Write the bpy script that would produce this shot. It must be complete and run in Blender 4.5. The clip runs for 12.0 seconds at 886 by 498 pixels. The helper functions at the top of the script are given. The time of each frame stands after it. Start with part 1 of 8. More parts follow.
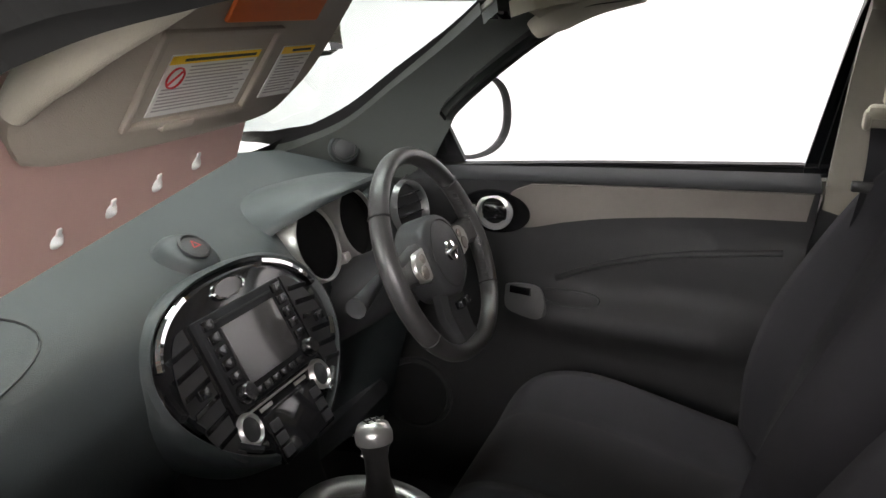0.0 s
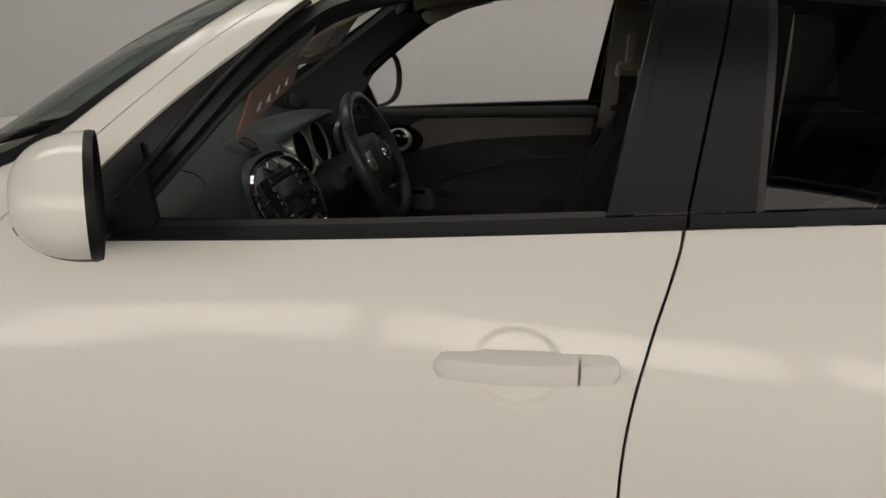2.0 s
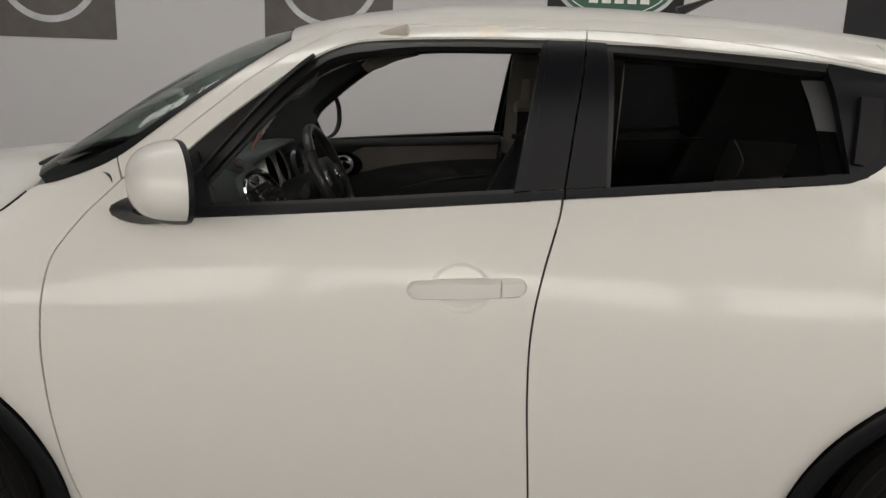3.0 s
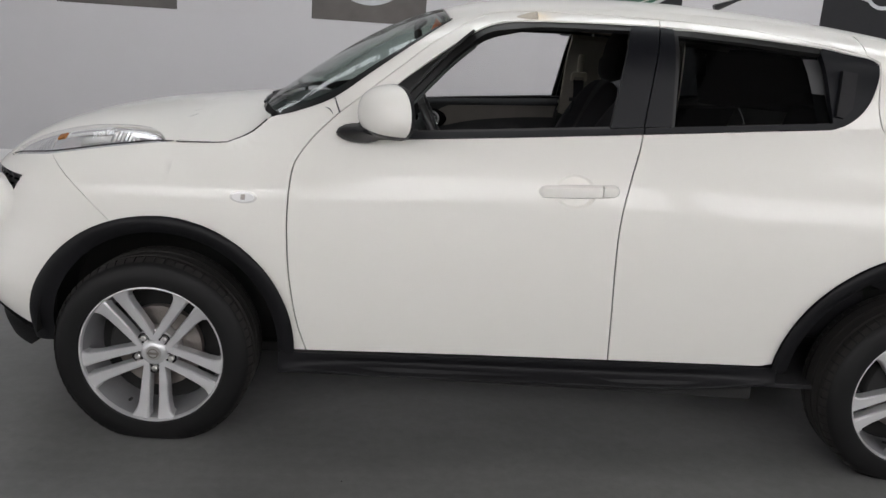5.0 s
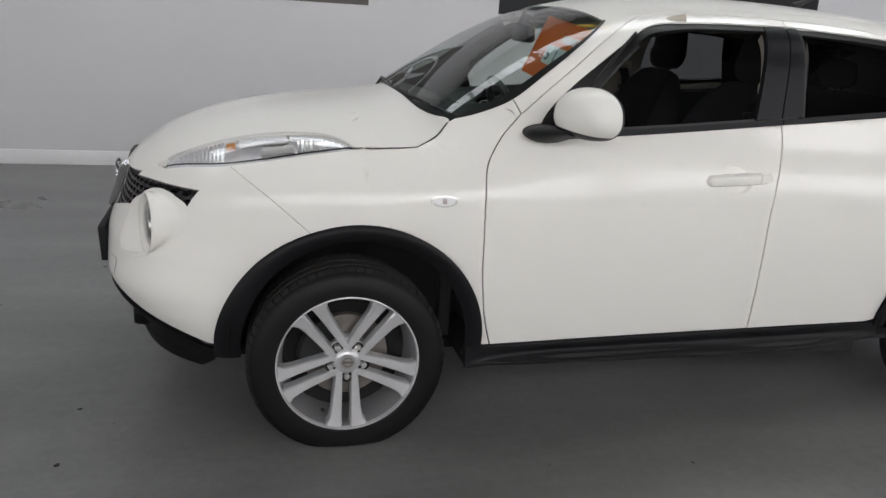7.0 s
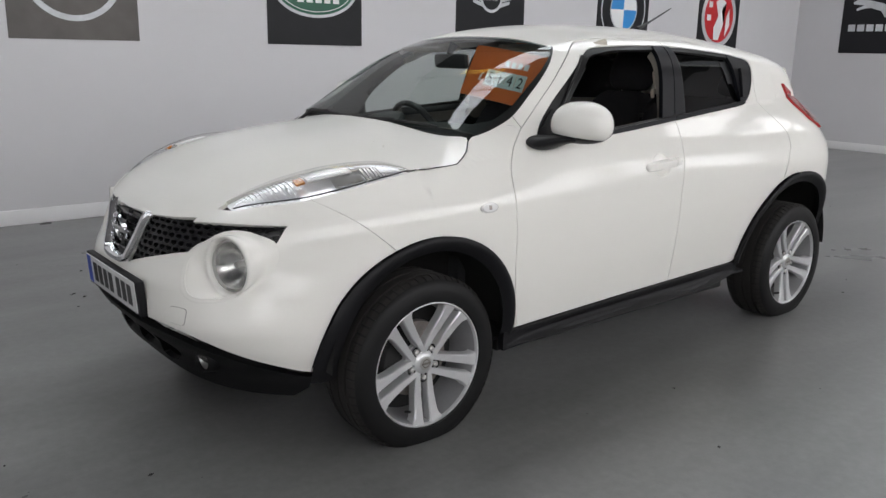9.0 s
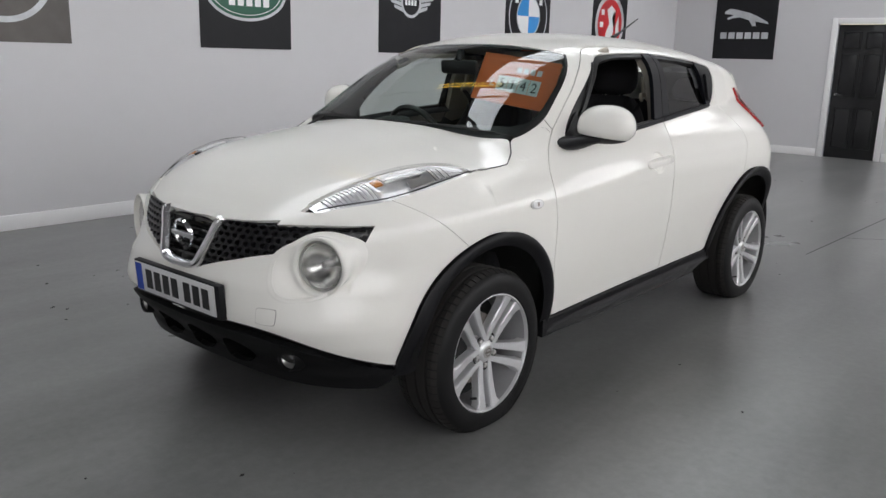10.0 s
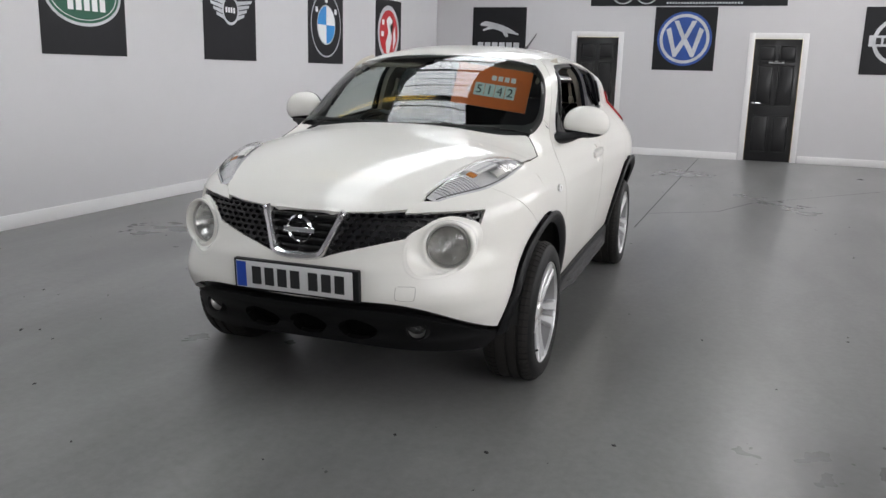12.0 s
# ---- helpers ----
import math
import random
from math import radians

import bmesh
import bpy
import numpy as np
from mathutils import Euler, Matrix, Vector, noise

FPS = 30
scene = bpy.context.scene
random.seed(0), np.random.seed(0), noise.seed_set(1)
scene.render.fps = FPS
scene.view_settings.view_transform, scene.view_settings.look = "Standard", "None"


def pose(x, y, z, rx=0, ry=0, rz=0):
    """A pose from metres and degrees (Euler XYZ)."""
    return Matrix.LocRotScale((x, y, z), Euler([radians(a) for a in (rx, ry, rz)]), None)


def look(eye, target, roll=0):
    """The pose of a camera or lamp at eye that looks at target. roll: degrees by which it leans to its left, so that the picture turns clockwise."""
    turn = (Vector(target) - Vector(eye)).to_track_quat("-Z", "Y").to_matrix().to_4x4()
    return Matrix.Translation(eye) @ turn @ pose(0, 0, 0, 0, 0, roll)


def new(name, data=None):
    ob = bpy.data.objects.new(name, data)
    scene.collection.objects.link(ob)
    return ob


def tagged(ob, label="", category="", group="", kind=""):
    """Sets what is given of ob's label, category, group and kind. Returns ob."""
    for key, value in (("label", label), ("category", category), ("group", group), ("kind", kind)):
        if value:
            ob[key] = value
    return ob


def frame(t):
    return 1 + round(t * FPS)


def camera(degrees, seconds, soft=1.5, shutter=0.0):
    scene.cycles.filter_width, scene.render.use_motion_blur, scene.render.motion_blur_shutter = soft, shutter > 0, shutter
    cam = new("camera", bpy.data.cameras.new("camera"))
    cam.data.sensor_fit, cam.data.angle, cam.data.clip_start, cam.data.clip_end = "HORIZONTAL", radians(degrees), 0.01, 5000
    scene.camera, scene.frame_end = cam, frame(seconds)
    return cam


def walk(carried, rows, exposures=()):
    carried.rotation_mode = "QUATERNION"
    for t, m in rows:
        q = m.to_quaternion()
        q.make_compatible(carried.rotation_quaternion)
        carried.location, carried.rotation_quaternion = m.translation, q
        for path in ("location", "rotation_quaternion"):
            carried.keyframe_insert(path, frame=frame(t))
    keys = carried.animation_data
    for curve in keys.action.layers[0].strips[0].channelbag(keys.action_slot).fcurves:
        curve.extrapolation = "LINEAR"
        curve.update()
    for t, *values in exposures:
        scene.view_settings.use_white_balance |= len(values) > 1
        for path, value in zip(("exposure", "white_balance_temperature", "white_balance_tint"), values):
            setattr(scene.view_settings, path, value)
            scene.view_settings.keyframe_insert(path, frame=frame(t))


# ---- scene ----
cam = camera(57.1, 12.0)
PATH = [
    (0, (1.331, -0.873, 1.409), (0.653, 0.916, 0.825), 0.9),
    (0.5, (1.312, -1.051, 1.41), (0.717, 0.77, 0.834), 0.8),
    (1, (1.313, -1.251, 1.412), (0.953, 0.63, 0.835), 2.1),
    (1.5, (1.368, -1.519, 1.408), (1.082, 0.378, 0.842), 2.1),
    (2, (1.357, -1.812, 1.410), (1.086, 0.082, 0.829), 1.65),
    (2.5, (1.333, -2.118, 1.417), (1.215, -0.183, 0.922), 1.6),
    (2.7, (1.322, -2.253, 1.42), (1.263, -0.309, 0.957), 2.0),
    (4.3, (1.146, -3.04, 1.375), (1.133, -1.106, 0.865), 1.9),
    (4.5, (1.071, -3.126, 1.408), (1.091, -1.198, 0.876), 2.9),
    (5, (0.865, -3.297, 1.386), (0.907, -1.363, 0.879), 3.9),
    (5.5, (0.65, -3.311, 1.415), (0.731, -1.381, 0.897), 3.8),
    (6, (0.33, -3.244, 1.418), (0.574, -1.326, 0.909), 5.0),
    (6.5, (-0.014, -3.249, 1.401), (0.394, -1.36, 0.887), 3.8),
    (6.7, (-0.136, -3.249, 1.423), (0.29, -1.372, 0.88), 3.7),
    (8.3, (-1.237, -3.096, 1.441), (-0.275, -1.419, 0.929), 2.6),
    (8.5, (-1.349, -3.07, 1.416), (-0.325, -1.423, 0.927), 1.8),
    (9, (-1.701, -2.966, 1.412), (-0.466, -1.466, 0.941), 1.1),
    (9.5, (-2.023, -2.797, 1.414), (-0.666, -1.405, 0.945), 1.1),
    (10, (-2.344, -2.592, 1.414), (-0.868, -1.323, 0.956), 1.4),
    (10.5, (-2.691, -2.371, 1.418), (-1.109, -1.233, 0.966), 1.3),
    (11, (-2.982, -2.119, 1.415), (-1.352, -1.049, 0.97), 1.2),
    (11.5, (-3.315, -1.892, 1.409), (-1.576, -1.002, 0.98), 0.8),
    (12, (-3.552, -1.601, 1.396), (-1.713, -0.941, 0.968), 1.5),
]
EXPOSURES = [(0.0, 2.22, 7100, 14), (0.5, 2.02, 7250, 14), (1.0, 1.74, 7400, 13), (1.5, 0.14, 7500, 11), (2.0, -0.42, 7750, 12), (2.5, -0.46, 7600, 12),
             (4.5, -0.10, 6800, 13), (6.5, -0.08, 6700, 12), (9.5, -0.01, 6650, 12), (11.0, 0.10, 6650, 12), (12.0, 0.22, 6700, 12)]
walk(cam, [(t, look(eye, target, roll)) for t, eye, target, roll in PATH], EXPOSURES)

# ---- world and light ----
world = bpy.data.worlds.new("sky")
scene.world = world
world.use_nodes = True
wn = world.node_tree.nodes
sky = wn.new("ShaderNodeTexSky")
sky.sky_type, sky.sun_disc, sky.sun_elevation, sky.sun_rotation = "NISHITA", False, radians(45), radians(60)
world.node_tree.links.new(sky.outputs[0], wn["Background"].inputs[0])
wn["Background"].inputs[1].default_value = 0.1
ROOM = dict(x0=-9.0, x1=11.345, y0=-6.4, y1=3.985, h=4.6)


# ---- materials ----
def mat(name, color, rough=0.5, metal=0.0, noise_scale=0.0, vary=0.0, bump=0.0, bump_scale=0.0, coat=0.0, spec=None, alpha=None, transmission=0.0, ior=None, rough_vary=0.0):
    m = bpy.data.materials.new(name)
    m.use_nodes = True
    t = m.node_tree
    b = t.nodes["Principled BSDF"]
    b.inputs["Base Color"].default_value = (*color, 1)
    b.inputs["Roughness"].default_value = rough
    b.inputs["Metallic"].default_value = metal
    if coat:
        b.inputs["Coat Weight"].default_value = coat
        b.inputs["Coat Roughness"].default_value = 0.07
    if spec is not None:
        b.inputs["Specular IOR Level"].default_value = spec
    if transmission:
        b.inputs["Transmission Weight"].default_value = transmission
    if ior:
        b.inputs["IOR"].default_value = ior
    if alpha is not None:
        b.inputs["Alpha"].default_value = alpha
    tc = t.nodes.new("ShaderNodeTexCoord")
    if vary or rough_vary:
        n1 = t.nodes.new("ShaderNodeTexNoise")
        n1.inputs["Scale"].default_value, n1.inputs["Detail"].default_value = noise_scale, 6
        n2 = t.nodes.new("ShaderNodeTexNoise")
        n2.inputs["Scale"].default_value, n2.inputs["Detail"].default_value = noise_scale * 9, 3
        t.links.new(tc.outputs["Object"], n1.inputs["Vector"])
        t.links.new(tc.outputs["Object"], n2.inputs["Vector"])
        add = t.nodes.new("ShaderNodeMath")
        add.operation = "MULTIPLY_ADD"
        add.inputs[1].default_value = 0.35
        t.links.new(n2.outputs[0], add.inputs[0])
        t.links.new(n1.outputs[0], add.inputs[2])
        if vary:
            ramp = t.nodes.new("ShaderNodeValToRGB")
            ramp.color_ramp.elements[0].position, ramp.color_ramp.elements[1].position = 0.3, 1.0
            ramp.color_ramp.elements[0].color = (*[c * (1 - vary) for c in color], 1)
            ramp.color_ramp.elements[1].color = (*[min(1, c * (1 + vary)) for c in color], 1)
            t.links.new(add.outputs[0], ramp.inputs[0])
            t.links.new(ramp.outputs[0], b.inputs["Base Color"])
        if rough_vary:
            mr = t.nodes.new("ShaderNodeMapRange")
            mr.inputs[1].default_value, mr.inputs[2].default_value = 0.2, 1.15
            mr.inputs[3].default_value, mr.inputs[4].default_value = max(0.02, rough - rough_vary), rough + rough_vary
            t.links.new(add.outputs[0], mr.inputs[0])
            t.links.new(mr.outputs[0], b.inputs["Roughness"])
    if bump:
        nb = t.nodes.new("ShaderNodeTexNoise")
        nb.inputs["Scale"].default_value, nb.inputs["Detail"].default_value = bump_scale, 4
        t.links.new(tc.outputs["Object"], nb.inputs["Vector"])
        bp = t.nodes.new("ShaderNodeBump")
        bp.inputs["Strength"].default_value, bp.inputs["Distance"].default_value = bump, 0.002
        t.links.new(nb.outputs[0], bp.inputs["Height"])
        t.links.new(bp.outputs[0], b.inputs["Normal"])
    return m


def glow(name, color, strength):
    m = bpy.data.materials.new(name)
    m.use_nodes = True
    b = m.node_tree.nodes["Principled BSDF"]
    b.inputs["Base Color"].default_value = (*color, 1)
    b.inputs["Emission Color"].default_value = (*color, 1)
    b.inputs["Emission Strength"].default_value = strength
    return m


def clear(name, tint, rough=0.0, base=0.055):
    """Thin glazing: a see-through sheet with a mirror gloss on it that grows towards grazing views."""
    m = bpy.data.materials.new(name)
    m.use_nodes = True
    t = m.node_tree
    t.nodes.remove(t.nodes["Principled BSDF"])
    tr, gl, mix, lw, pw, ma = (t.nodes.new(k) for k in ("ShaderNodeBsdfTransparent", "ShaderNodeBsdfGlossy", "ShaderNodeMixShader", "ShaderNodeLayerWeight", "ShaderNodeMath", "ShaderNodeMath"))
    tr.inputs[0].default_value = (*tint, 1)
    gl.inputs["Roughness"].default_value = rough
    lw.inputs[0].default_value = 0.5
    pw.operation, pw.inputs[1].default_value = "POWER", 5.0
    ma.operation, ma.inputs[1].default_value, ma.inputs[2].default_value = "MULTIPLY_ADD", 1 - base, base
    t.links.new(lw.outputs["Facing"], pw.inputs[0])
    t.links.new(pw.outputs[0], ma.inputs[0])
    t.links.new(ma.outputs[0], mix.inputs[0])
    t.links.new(tr.outputs[0], mix.inputs[1])
    t.links.new(gl.outputs[0], mix.inputs[2])
    t.links.new(mix.outputs[0], t.nodes["Material Output"].inputs[0])
    return m


PAINT = mat("white_paint", (0.83, 0.815, 0.765), 0.45, coat=0.75, noise_scale=1.5, vary=0.012, spec=0.12)
BLACKTRIM = mat("black_trim_plastic", (0.0085, 0.0085, 0.0098), 0.5, noise_scale=6, vary=0.15, bump=0.12, bump_scale=900, spec=0.22)
GLOSSBLACK = mat("gloss_black", (0.010, 0.010, 0.011), 0.12, coat=0.6)
PILLARBLACK = mat("pillar_film", (0.0075, 0.008, 0.0100), 0.36, noise_scale=5, vary=0.1, spec=0.13)
GRILLEBLACK = mat("grille_plastic", (0.006, 0.006, 0.007), 0.28, noise_scale=20, vary=0.2, spec=0.5)
VALANCE = mat("valance_plastic", (0.0045, 0.0045, 0.005), 0.55, noise_scale=9, vary=0.2, bump=0.12, bump_scale=800, spec=0.2)
CUPBLACK = mat("intake_black", (0.004, 0.004, 0.004), 0.9, noise_scale=20, vary=0.2, spec=0.1)
BOWL = mat("lamp_bowl", (0.60, 0.60, 0.58), 0.27, metal=0.95, noise_scale=30, vary=0.15, bump=0.15, bump_scale=90)
FOGBOWL = mat("fog_bowl", (0.55, 0.55, 0.53), 0.30, metal=0.8, noise_scale=40, vary=0.3)
RUBBER = mat("rubber", (0.0042, 0.0042, 0.0044), 0.58, noise_scale=8, vary=0.3, bump=0.15, bump_scale=300, spec=0.3)
SEAL = mat("seal_rubber", (0.007, 0.007, 0.007), 0.42, noise_scale=8, vary=0.2, spec=0.35)
# darker copy of the alloy, with shade inside the wheel in its colour
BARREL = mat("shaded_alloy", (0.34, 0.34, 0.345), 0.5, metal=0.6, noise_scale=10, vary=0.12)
ALLOY = mat("alloy", (0.66, 0.66, 0.665), 0.36, metal=0.6, noise_scale=10, vary=0.05, bump=0.02, bump_scale=400)
CHROME = mat("chrome", (0.85, 0.85, 0.86), 0.06, metal=1.0)
TRIMCHROME = mat("trim_chrome", (0.82, 0.82, 0.83), 0.20, metal=1.0)
LAMPSILVER = mat("lamp_silver", (0.86, 0.86, 0.87), 0.24, metal=0.35, noise_scale=30, vary=0.10)
INNERSILVER = mat("inner_silver", (0.62, 0.62, 0.61), 0.28, metal=0.45, noise_scale=20, vary=0.05)
GUNMETAL = mat("gunmetal_trim", (0.20, 0.20, 0.20), 0.3, metal=0.5, noise_scale=20, vary=0.08)
SATIN = mat("satin_silver", (0.55, 0.54, 0.52), 0.32, metal=0.8, noise_scale=20, vary=0.05)
STEEL = mat("brake_steel", (0.30, 0.27, 0.25), 0.42, metal=0.8, noise_scale=18, vary=0.3)
DARK = mat("underbody", (0.012, 0.012, 0.012), 0.8, noise_scale=6, vary=0.3)
SCREEN = clear("windscreen_glass", (0.62, 0.69, 0.66), base=0.066)
CLEARGLASS = clear("clear_lens", (0.95, 0.95, 0.95))
TINT = clear("privacy_glass", (0.085, 0.09, 0.092), base=0.018)
AMBER = mat("amber_plastic", (0.55, 0.21, 0.05), 0.25, coat=0.5)
REDLENS = mat("red_lens", (0.35, 0.012, 0.014), 0.12, coat=0.8)
MIRROR = mat("mirror_glass", (0.9, 0.9, 0.9), 0.01, metal=1.0)
DASH = mat("dash_plastic", (0.026, 0.032, 0.033), 0.45, noise_scale=5, vary=0.10, bump=0.35, bump_scale=700)
PILLARGREY = mat("pillar_grey_plastic", (0.048, 0.053, 0.050), 0.55, noise_scale=5, vary=0.10, bump=0.3, bump_scale=700)
DOORPLASTIC = mat("door_plastic", (0.025, 0.0255, 0.027), 0.65, noise_scale=5, vary=0.15, bump=0.3, bump_scale=600)
CONSOLE = mat("console_plastic", (0.016, 0.0165, 0.018), 0.55, noise_scale=5, vary=0.15, bump=0.3, bump_scale=600, spec=0.15)
# cream trim darkened: the shade on the visors put into their colour
VISOR = mat("shaded_visor_cloth", (0.36, 0.315, 0.265), 0.8, noise_scale=7, vary=0.06, bump=0.3, bump_scale=800)
DASHDARK = mat("lower_plastic", (0.032, 0.033, 0.035), 0.5, noise_scale=5, vary=0.15, bump=0.3, bump_scale=600)
FABRIC = mat("seat_fabric", (0.0072, 0.0068, 0.0092), 0.9, noise_scale=12, vary=0.3, bump=0.4, bump_scale=900)
LEATHER = mat("leather", (0.040, 0.039, 0.039), 0.30, noise_scale=25, vary=0.15, bump=0.3, bump_scale=260)
CREAM = mat("cream_trim", (0.50, 0.46, 0.38), 0.75, noise_scale=7, vary=0.06, bump=0.3, bump_scale=800)
CARPET = mat("carpet", (0.022, 0.022, 0.024), 0.95, noise_scale=30, vary=0.3, bump=0.8, bump_scale=500)
TREAD = mat("dusty_tread", (0.017, 0.0155, 0.0145), 0.85, noise_scale=9, vary=0.25, bump=0.2, bump_scale=300)
PILLARTRIM = mat("pillar_trim_plastic", (0.33, 0.305, 0.26), 0.65, noise_scale=8, vary=0.06, bump=0.15, bump_scale=700)
DOORFABRIC = mat("door_cloth", (0.19, 0.173, 0.156), 0.8, noise_scale=10, vary=0.08, bump=0.3, bump_scale=900)
DISPLAY = mat("display", (0.03, 0.028, 0.028), 0.18, coat=0.5)
PLATEWHITE = mat("plate_white", (0.62, 0.62, 0.62), 0.4, noise_scale=10, vary=0.03)
BLUE = mat("plate_blue", (0.01, 0.06, 0.40), 0.4)
INK = mat("black_ink", (0.012, 0.012, 0.013), 0.5)
ORANGE = mat("orange_board", (0.75, 0.16, 0.03), 0.35, noise_scale=4, vary=0.06)
BOARDBACK = mat("board_back", (0.55, 0.36, 0.32), 0.55, noise_scale=4, vary=0.06)
WHITEPLASTIC = mat("white_plastic", (0.75, 0.75, 0.74), 0.4)
YELLOW = mat("yellow_band", (0.80, 0.50, 0.02), 0.5)
LABEL = mat("label_paper", (0.62, 0.61, 0.58), 0.6)
LABELINK = mat("label_ink", (0.30, 0.29, 0.28), 0.6)
# wall paint copy, darkened on the unseen south wall to cut its bounce
DIMPAINT = mat("dim_wall_paint", (0.46, 0.45, 0.44), 0.7, noise_scale=0.8, vary=0.06, bump=0.05, bump_scale=60)
JOINT = mat("floor_joint", (0.055, 0.056, 0.056), 0.6, noise_scale=5, vary=0.3)
WALLPAINT = mat("wall_paint", (0.57, 0.56, 0.57), 0.55, noise_scale=0.8, vary=0.03, bump=0.05, bump_scale=60)
SKIRT = mat("skirting_paint", (0.76, 0.75, 0.75), 0.4, noise_scale=2, vary=0.03)
CEIL = mat("roof_sheet", (0.075, 0.075, 0.08), 0.6, noise_scale=0.7, vary=0.1)
PURLIN = mat("purlin_paint", (0.10, 0.10, 0.11), 0.5, noise_scale=3, vary=0.2)
DOORBLACK = mat("black_door_paint", (0.009, 0.009, 0.010), 0.3, noise_scale=3, vary=0.15)
POSTER = mat("poster_black", (0.009, 0.009, 0.011), 0.5, noise_scale=1.2, vary=0.35, spec=0.3)
POSTERBROWN = mat("poster_bronze", (0.075, 0.066, 0.060), 0.45, noise_scale=1.0, vary=0.5)
SILVERINK = mat("silver_ink", (0.50, 0.51, 0.53), 0.4, noise_scale=2.5, vary=0.35)
WHITEINK = mat("white_ink", (0.78, 0.78, 0.78), 0.45)
GREENINK = mat("green_ink", (0.008, 0.09, 0.05), 0.4)
BLUEINK = mat("blue_ink", (0.02, 0.07, 0.28), 0.4, noise_scale=3, vary=0.3)
SKYINK = mat("light_blue_ink", (0.03, 0.26, 0.62), 0.4)
REDINK = mat("red_ink", (0.55, 0.02, 0.025), 0.4, noise_scale=3, vary=0.2)
CARDBLUE = mat("price_card", (0.62, 0.74, 0.72), 0.5)


def floor_material():
    m = mat("floor_paint", (0.178, 0.179, 0.175), 0.29, noise_scale=0.55, vary=0.16, spec=0.36, rough_vary=0.05, bump=0.05, bump_scale=150)
    t = m.node_tree
    b = t.nodes["Principled BSDF"]
    # scuffs: thin, pale, of their own shape
    tc = t.nodes.new("ShaderNodeTexCoord")
    mp = t.nodes.new("ShaderNodeMapping")
    mp.inputs["Scale"].default_value = (5.0, 16.0, 1)
    mp.inputs["Rotation"].default_value = (0, 0, 0.5)
    n = t.nodes.new("ShaderNodeTexNoise")
    n.inputs["Scale"].default_value, n.inputs["Detail"].default_value, n.inputs["Roughness"].default_value = 1.6, 11, 0.80
    r = t.nodes.new("ShaderNodeValToRGB")
    r.color_ramp.elements[0].position, r.color_ramp.elements[1].position = 0.55, 1.0
    r.color_ramp.elements[1].color = (0.5, 0.5, 0.5, 1)
    mix = t.nodes.new("ShaderNodeMix")
    mix.data_type = "RGBA"
    mix.inputs[7].default_value = (0.215, 0.22, 0.218, 1)
    src = b.inputs["Base Color"].links[0].from_socket
    t.links.new(tc.outputs["Object"], mp.inputs[0])
    t.links.new(mp.outputs[0], n.inputs["Vector"])
    t.links.new(n.outputs[0], r.inputs[0])
    t.links.new(r.outputs[0], mix.inputs[0])
    t.links.new(src, mix.inputs[6])
    r.color_ramp.interpolation = "EASE"
    # drawn-out dark stains and a fine mottle
    mp2 = t.nodes.new("ShaderNodeMapping")
    mp2.inputs["Scale"].default_value, mp2.inputs["Rotation"].default_value = (0.45, 1.7, 1), (0, 0, -0.35)
    n2, n3 = t.nodes.new("ShaderNodeTexNoise"), t.nodes.new("ShaderNodeTexNoise")
    n2.inputs["Scale"].default_value, n2.inputs["Detail"].default_value, n2.inputs["Roughness"].default_value, n2.inputs["Distortion"].default_value = 1.0, 5, 0.52, 0.3
    n3.inputs["Scale"].default_value, n3.inputs["Detail"].default_value, n3.inputs["Roughness"].default_value = 26, 6, 0.7
    r2 = t.nodes.new("ShaderNodeMapRange")
    r2.inputs[1].default_value, r2.inputs[2].default_value, r2.inputs[3].default_value, r2.inputs[4].default_value = 0.25, 0.75, 0.68, 1.26
    r3 = t.nodes.new("ShaderNodeMapRange")
    r3.inputs[1].default_value, r3.inputs[2].default_value, r3.inputs[3].default_value, r3.inputs[4].default_value = 0.15, 0.85, 0.82, 1.16
    mu, vm = t.nodes.new("ShaderNodeMath"), t.nodes.new("ShaderNodeVectorMath")
    mu.operation, vm.operation = "MULTIPLY", "SCALE"
    t.links.new(tc.outputs["Object"], mp2.inputs[0])
    t.links.new(mp2.outputs[0], n2.inputs["Vector"])
    t.links.new(tc.outputs["Object"], n3.inputs["Vector"])
    t.links.new(n2.outputs[0], r2.inputs[0])
    t.links.new(n3.outputs[0], r3.inputs[0])
    t.links.new(r2.outputs[0], mu.inputs[0])
    t.links.new(r3.outputs[0], mu.inputs[1])
    t.links.new(mix.outputs[2], vm.inputs[0])
    t.links.new(mu.outputs[0], vm.inputs["Scale"])
    t.links.new(vm.outputs[0], b.inputs["Base Color"])
    return m


FLOOR = floor_material()


# ---- mesh helpers ----
def part(name, bm, material, parent=None, label="", smooth=False, normals=None):
    me = bpy.data.meshes.new(name)
    bm.to_mesh(me)
    bm.free()
    if smooth:
        me.polygons.foreach_set("use_smooth", [True] * len(me.polygons))
        if smooth is not True:
            me.set_sharp_from_angle(angle=radians(smooth))
    if normals:
        me.normals_split_custom_set_from_vertices(normals)
    me.materials.append(material)
    ob = new(name, me)
    ob.parent = parent
    if label:
        tagged(ob, label)
    return ob


